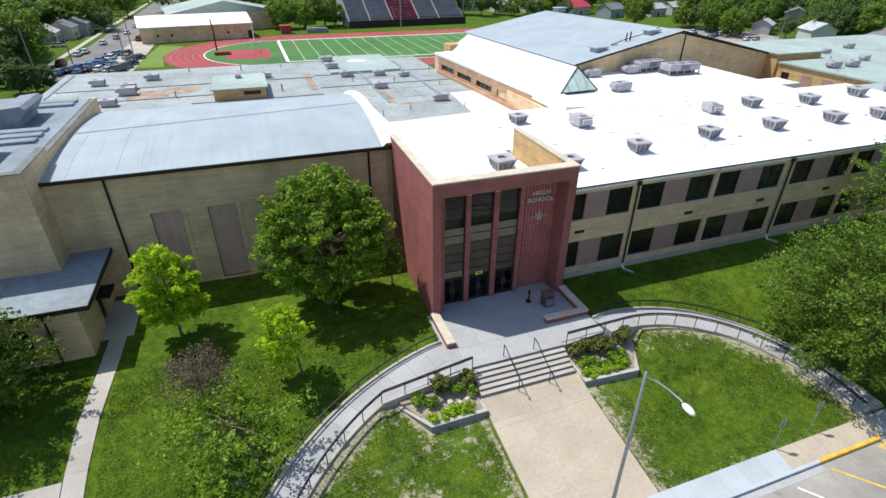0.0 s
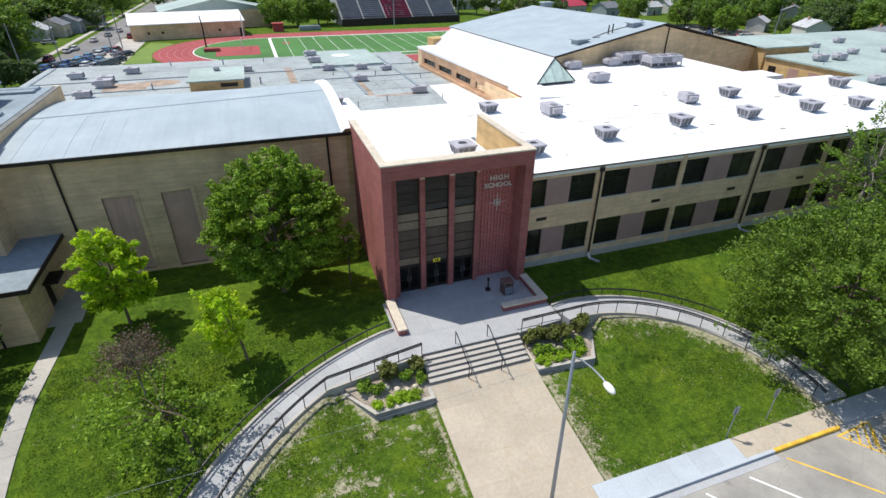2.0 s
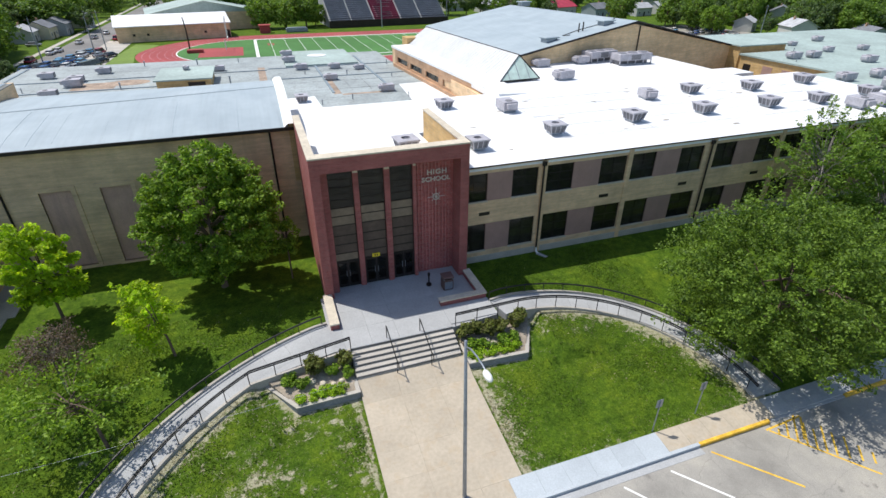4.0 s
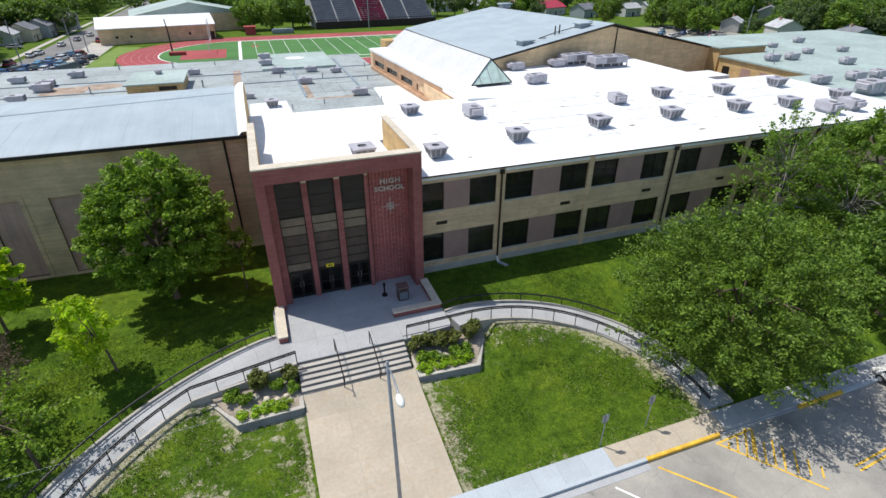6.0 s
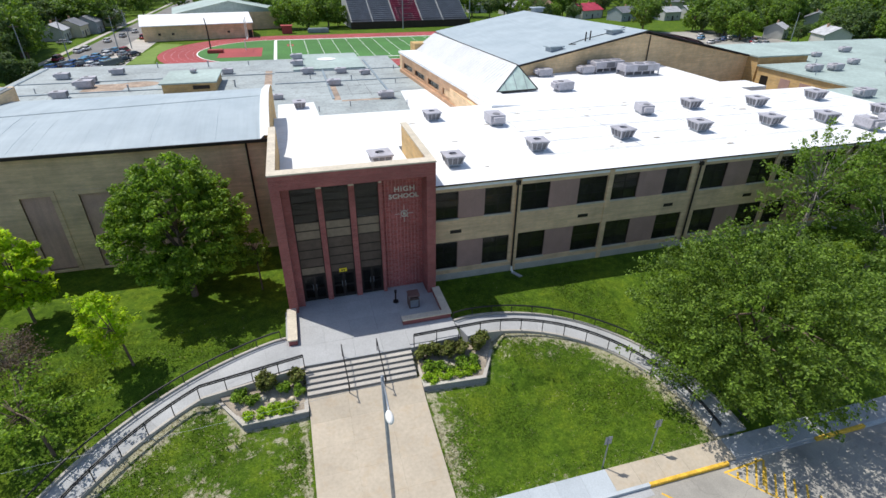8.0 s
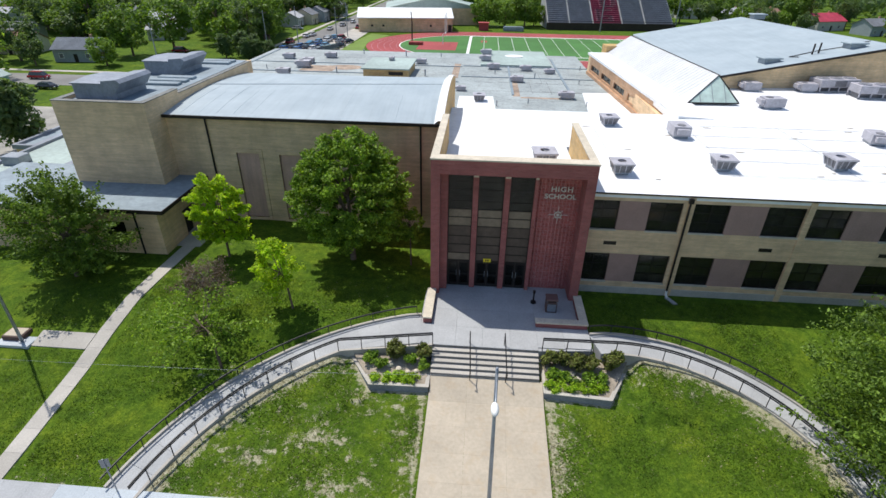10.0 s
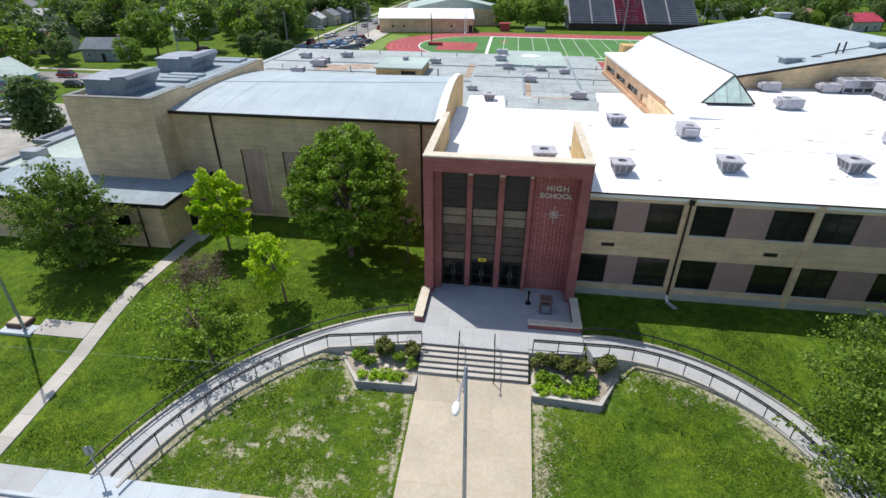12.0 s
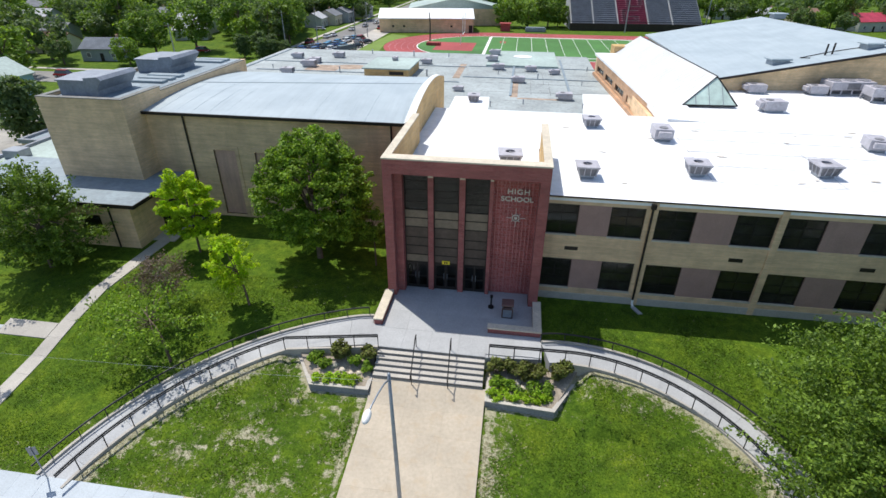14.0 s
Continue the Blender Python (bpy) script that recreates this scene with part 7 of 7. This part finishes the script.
fixed = [(3.0, 168.0, 2, 1.1), (84.0, 186.0, 0, 0.9), (92.5, 191.0, 1, 0.85), (97.0, 184.0, 2, 0.8), (106.0, 188.0, 0, 0.75), (109.5, 178.0, 2, 0.7), (116.5, 186.0, 1, 0.7), (79.0, 194.0, 1, 0.9), (114.0, 170.0, 0, 0.65), (103.0, 176.0, 0, 0.7), (17.0, 169.5, 1, 0.95), (20.5, 172.0, 2, 0.8), (-58.0, 92.4, 3, 0.62), (-55.0, 94.9, 3, 0.66), (-53.2, 97.9, 3, 0.55), (-50.8, 88.4, 3, 0.6), (-48.4, 89.2, 3, 0.55), (-46.6, 91.2, 3, 0.5), (-56.2, 115.4, 1, 0.98), (-59.6, 111.0, 0, 1.05), (-61.0, 124.0, 1, 0.9), (-66.5, 131.0, 1, 1.1), (-70.0, 140.0, 0, 1.2), (-80.6, 91.6, 1, 0.85), (-93.4, 77.0, 0, 0.62), (-112.0, 80.0, 0, 1.0), (-92.6, 62.1, 2, 1.1), (-104.0, 55.0, 2, 1.0), (-74.8, 99.7, 1, 1.0), (-79.0, 79.5, 2, 0.66), (-57.5, 182.0, 1, 1.0), (-66.0, 204.0, 0, 1.1), (-52.5, 176.0, 0, 0.7)]
fixed += [(140.4, 119.0, 1, 0.9), (146.0, 114.6, 0, 0.85), (143.5, 124.0, 0, 0.9), (152.8, 100.2, 0, 0.62), (158.6, 98.3, 1, 0.55), (165.0, 93.0, 0, 0.8), (171.0, 86.0, 1, 0.9), (176.0, 94.0, 0, 1.0), (182.0, 86.0, 1, 1.0), (168.0, 104.0, 0, 0.9), (190.0, 92.0, 0, 1.0), (178.0, 78.0, 0, 0.8)]
for k in range(44):
    spot = (rng.uniform(138, 215), rng.uniform(104, 190))
    if off_sightline(*spot):
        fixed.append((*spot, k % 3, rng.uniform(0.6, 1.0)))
for x, y, k, s in fixed:
    copy_thing(kinds[k], pose(x, y, GZ, 0, 0, rng.uniform(0, 360)) @ Matrix.Scale(s, 4))


def free(x, y):
    if not off_sightline(x, y):
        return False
    if -112 < x < -58 and y < 104:
        return False
    if -60 < x < -33 and y < 212 or 57 < y < 75 and x < -50:
        return False
    if -36 < x < 112 and y < 190 or -110 < x < -58 and y < 60:
        return False
    if 100 < x < 152 and 60 < y < 132:
        return False
    return True


made, tries, far = 0, 0, []
while made < 240 or len(far) < 560:
    zone = rng.random()
    if zone < 0.3:
        x, y = rng.uniform(-270, -62), rng.uniform(74, 380)
    elif zone < 0.5:
        x, y = rng.uniform(-150, -62), rng.uniform(74, 330)
    elif zone < 0.7:
        x, y = rng.uniform(-70, 130), rng.uniform(192, 380)
    else:
        x, y = rng.uniform(112, 330), rng.uniform(55, 300)
    if not free(x, y):
        continue
    if made < 240 and math.hypot(x, y + 30) < 255:
        copy_thing(kinds[rng.choice((0, 0, 1, 1, 2))], pose(x, y, GZ, 0, 0, rng.uniform(0, 360)) @ Matrix.Diagonal((*(rng.uniform(0.75, 1.25),) * 2, rng.uniform(0.7, 1.15), 1)))
        made += 1
    elif math.hypot(x, y + 30) > 170 and len(far) < 560:
        far.append((x, y))
# the woods farther off
wrng = np.random.default_rng(5)
verts, faces = [], []
for x, y in far:
    rad, tall = wrng.uniform(3.4, 5.8), wrng.uniform(8, 13)
    d = wrng.normal(size=(150, 3))
    d /= np.linalg.norm(d, axis=1)[:, None]
    lump = 1 + 0.22 * np.sin(d[:, 0] * 5 + x) * np.sin(d[:, 1] * 5 + y)
    pos = d * (wrng.uniform(0.7, 1.0, 150) * lump)[:, None] * np.array((rad, rad, tall * 0.4)) + np.array((x, y, GZ + tall * 0.58))
    nr = d + wrng.normal(size=d.shape) * 0.4
    a = np.cross(nr, wrng.normal(size=d.shape))
    a /= np.linalg.norm(a, axis=1)[:, None]
    b = np.cross(nr / np.linalg.norm(nr, axis=1)[:, None], a)
    s = wrng.uniform(0.5, 1.1, 150)[:, None]
    k = len(verts)
    verts += np.stack([pos - a * s, pos + b * s * 0.7, pos + a * s, pos - b * s * 0.7], 1).reshape(-1, 3).tolist()
    faces += [(k + 4 * i, k + 4 * i + 1, k + 4 * i + 2, k + 4 * i + 3) for i in range(150)]
me = bpy.data.meshes.new("far_woods")
me.from_pydata(verts, [], faces)
me.materials.append(LEAF_HAZE)
tagged(new("far_woods", me), "dense green trees of the farther neighbourhood", "woods", kind="stuff")

# ---- planting in the two beds ----
def shrub(x, y, z, r, h, leaf, label, seed, per=60, size=0.09):
    rng = np.random.default_rng(seed)
    ob = thing("shrub", (x, y, z), label, "shrub", "planter shrubs")
    n = max(7, int(26 * r * h))
    p = rng.normal(size=(n, 3))
    p /= np.linalg.norm(p, axis=1)[:, None]
    p *= rng.uniform(0.2, 1.0, n)[:, None] ** 0.5
    cs = p * np.array((r * 0.75, r * 0.75, h * 0.42)) + np.array((0, 0, h * 0.5))
    bm = bmesh.new()
    for k in range(5):
        tube(bm, [(0, 0, -0.1), tuple(cs[k])], [0.03, 0.012], 5)
    part("stem", bm, BARK, ob)
    me = leaf_mesh("foliage", rng, cs, np.full(n, 0.24), per, size, leaf)
    f = new("foliage", me)
    f.parent = ob
    return ob


LEAF_BRIGHT = leafage("bright_groundcover", (0.18, 0.33, 0.012), (0.38, 0.54, 0.035), 0.45)
rng = random.Random(3)
beds = ((-2.7, 0.3, -8.2, -6.1), (8.2, 11.7, -8.1, -6.0))
for b, (xa, xb, ya, yb) in enumerate(beds):
    x = xa + 0.1
    while x < xb:
        shrub(x, ya + rng.uniform(0, 0.2), 0.42, rng.uniform(0.5, 0.62), 0.5, LEAF_BRIGHT, "low bright green ground cover", rng.randint(0, 9999), 70, 0.075)
        x += rng.uniform(0.55, 0.7)
for x, y, r, h, leaf, label in ((-3.1, -6.9, 0.6, 0.7, LEAF_MID, "rounded green shrub in pale mulch"), (-2.4, -7.2, 0.4, 0.5, LEAF_MID, "rounded green shrub in pale mulch"), (-1.6, -6.4, 0.75, 1.2, LEAF_BRONZE, "bronze-green upright shrub in the bed"), (-0.7, -6.7, 0.5, 0.65, LEAF_MID, "rounded green shrub in pale mulch"), (0.2, -6.3, 0.6, 1.05, LEAF_BRONZE, "bronze-green upright shrub in the bed"), (0.25, -7.1, 0.45, 0.6, LEAF_MID, "rounded green shrub in pale mulch"),
                              (8.3, -6.4, 0.65, 1.15, LEAF_BRONZE, "bronze-green upright shrub in the bed"), (8.4, -7.2, 0.5, 0.6, LEAF_MID, "rounded green shrub in pale mulch"), (9.2, -7.2, 0.5, 0.6, LEAF_MID, "rounded green shrub in pale mulch"), (10.0, -6.4, 0.8, 1.1, LEAF_BRONZE, "bronze-green upright shrub in the bed"), (10.8, -6.5, 0.6, 0.95, LEAF_BRONZE, "bronze-green upright shrub in the bed"), (10.6, -7.3, 0.45, 0.55, LEAF_MID, "rounded green shrub in pale mulch"), (11.4, -7.3, 0.45, 0.55, LEAF_MID, "rounded green shrub in pale mulch"), (12.0, -6.3, 0.6, 1.0, LEAF_BRONZE, "bronze-green upright shrub in the bed"), (12.5, -6.0, 0.6, 1.0, LEAF_BRONZE, "bronze-green upright shrub in the bed"), (9.1, -6.2, 0.5, 1.0, LEAF_BRONZE, "bronze-green upright shrub in the bed"), (9.7, -7.6, 0.3, 0.35, LEAF_DARK, "small dark shrub in the bed")):
    shrub(x, y, 0.45 + 0.2 * (y + 8.2), r * 1.02, h * 1.15, leaf, label, rng.randint(0, 9999))


def rock(x, y, z, s, seed):
    bm = bmesh.new()
    bmesh.ops.create_icosphere(bm, subdivisions=2, radius=s)
    for v in bm.verts:
        v.co *= 1 + 0.3 * noise.noise(v.co * 3 / s + Vector((seed, 0, 0)))
        v.co.z *= 0.65
    return solid("rock", bm, STONE, "pale weathered boulder among the mulch", "rock", group="planter rocks", at=(x, y, z))


for k, (x, y) in enumerate(((-0.2, -7.4), (-1.3, -7.3), (-1.9, -7.0), (-0.7, -7.5), (10.0, -7.2), (9.6, -6.9), (11.0, -7.0), (11.6, -6.8), (8.9, -6.8))):
    rock(x, y, 0.5 + 0.2 * (y + 8.2), 0.16 + 0.05 * (k % 3), k)

# ---- things on the plaza ----
bin_ = thing("litter_bin", (8.75, -1.35, PLAZA), "square brown and grey litter bin with hooded top", "litter bin")
part("body", bevelled(boxes((-0.38, 0.38, -0.38, 0.38, 0.0, 0.85)), 0.04), plain("bin_brown", (0.12, 0.07, 0.06), 0.7), bin_)
part("hood", bevelled(boxes((-0.42, 0.42, -0.42, 0.42, 0.98, 1.12)), 0.04), plain("bin_hood", (0.16, 0.09, 0.08), 0.6), bin_)
part("front_panel", boxes((-0.3, 0.3, -0.4, -0.375, 0.12, 0.72)), GALV, bin_)
for sx in (-0.34, 0.34):
    part("hood_post", boxes((sx - 0.04, sx + 0.04, -0.36, 0.36, 0.85, 0.98)), AC_DARK, bin_)
ash = thing("ash_post", (7.58, -0.6, PLAZA), "black cylindrical ash receptacle post", "ash receptacle")
part("base", tube(bmesh.new(), [(0, 0, 0), (0, 0, 0.12)], 0.2, 12), DARK_METAL, ash)
part("stem", tube(bmesh.new(), [(0, 0, 0.12), (0, 0, 0.9)], 0.06, 8), DARK_METAL, ash)
part("head", tube(bmesh.new(), [(0, 0, 0.85), (0, 0, 1.05)], 0.1, 8), DARK_METAL, ash)


def sign_post(x, y, label, turn=0):
    ob = thing("sign_post", (x, y, ground_z(y)), label, "sign", "kerbside signs")
    ob.rotation_euler[2] = radians(turn)
    part("post", boxes((-0.025, 0.025, -0.025, 0.025, -0.1, 2.55)), GALV, ob)
    plate = part("plate", bevelled(boxes((-0.22, 0.22, -0.045, -0.025, 1.9, 2.5)), 0.01), GALV, ob, "grey metal plate seen from behind")
    return ob


sign_post(16.2, -15.85, "grey steel sign post at the lawn's edge", 180)
sign_post(19.5, -15.6, "grey steel sign post at the lawn's edge", 180)
sign_post(-14.7, -16.1, "grey steel sign post beside the ramp", 200)
pad = solid("lamp_pad", bevelled(boxes((-1.2, 1.2, -0.9, 0.9, -0.3, 0.12)), 0.02), CONCRETE_NEW, "pale concrete pad on the lawn", "pad", "structure", at=(-27.5, -6.5, 0.42))
mon = thing("marker_block", (-27.75, -6.4, 0.54), "low dark brick marker block with buff stone top on a pad", "marker")
part("base", bevelled(boxes((-0.7, 0.7, -0.52, 0.52, -0.05, 0.32)), 0.02), plain("dark_brown_brick", (0.1, 0.06, 0.05), 0.85), mon)
part("top", bevelled(boxes((-0.6, 0.6, -0.42, 0.42, 0.32, 0.36)), 0.01), CONCRETE_TAN, mon, "buff stone top")
pl = thing("flag_pole", (-27.0, -6.95, 0.5), "tall grey steel flag pole beside a marker block", "flag pole")
part("pole", tube(bmesh.new(), [(0, 0, 0), (0, 0, 13.6)], [0.1, 0.055], 8), GALV, pl, smooth=True)
part("collar", tube(bmesh.new(), [(0, 0, 0), (0, 0, 0.12)], 0.2, 10), GALV, pl)
bm = bmesh.new()
bmesh.ops.create_uvsphere(bm, u_segments=10, v_segments=6, radius=0.1)
bmesh.ops.translate(bm, verts=bm.verts, vec=(0, 0, 13.66))
part("finial", bm, GALV, pl, smooth=True)
bm = bmesh.new()
cols = [[bm.verts.new((0.06 + 0.11 * i, 0.12 * math.sin(i * 1.1 + j * 0.25), 13.4 - 0.16 * j - 0.13 * i)) for j in range(8)] for i in range(9)]
for a, b in zip(cols, cols[1:]):
    for j in range(7):
        bm.faces.new((a[j], a[j + 1], b[j + 1], b[j]))
part("flag", bm, SHINGLES[2], pl, "plain flag hanging slack in folds", True)
# a service cable from the street lamp along the kerb
wire = thing("overhead_cable", (4.4, -16.1, 9.0), "thin pale overhead cable running to the street lamp", "cable")
part("cable", tube(bmesh.new(), [(-46.0 * k / 24, -0.2 * k / 24, -3.4 * (k / 24) * (1 - k / 24)) for k in range(25)], 0.0045, 5), VENT_GREY, wire)
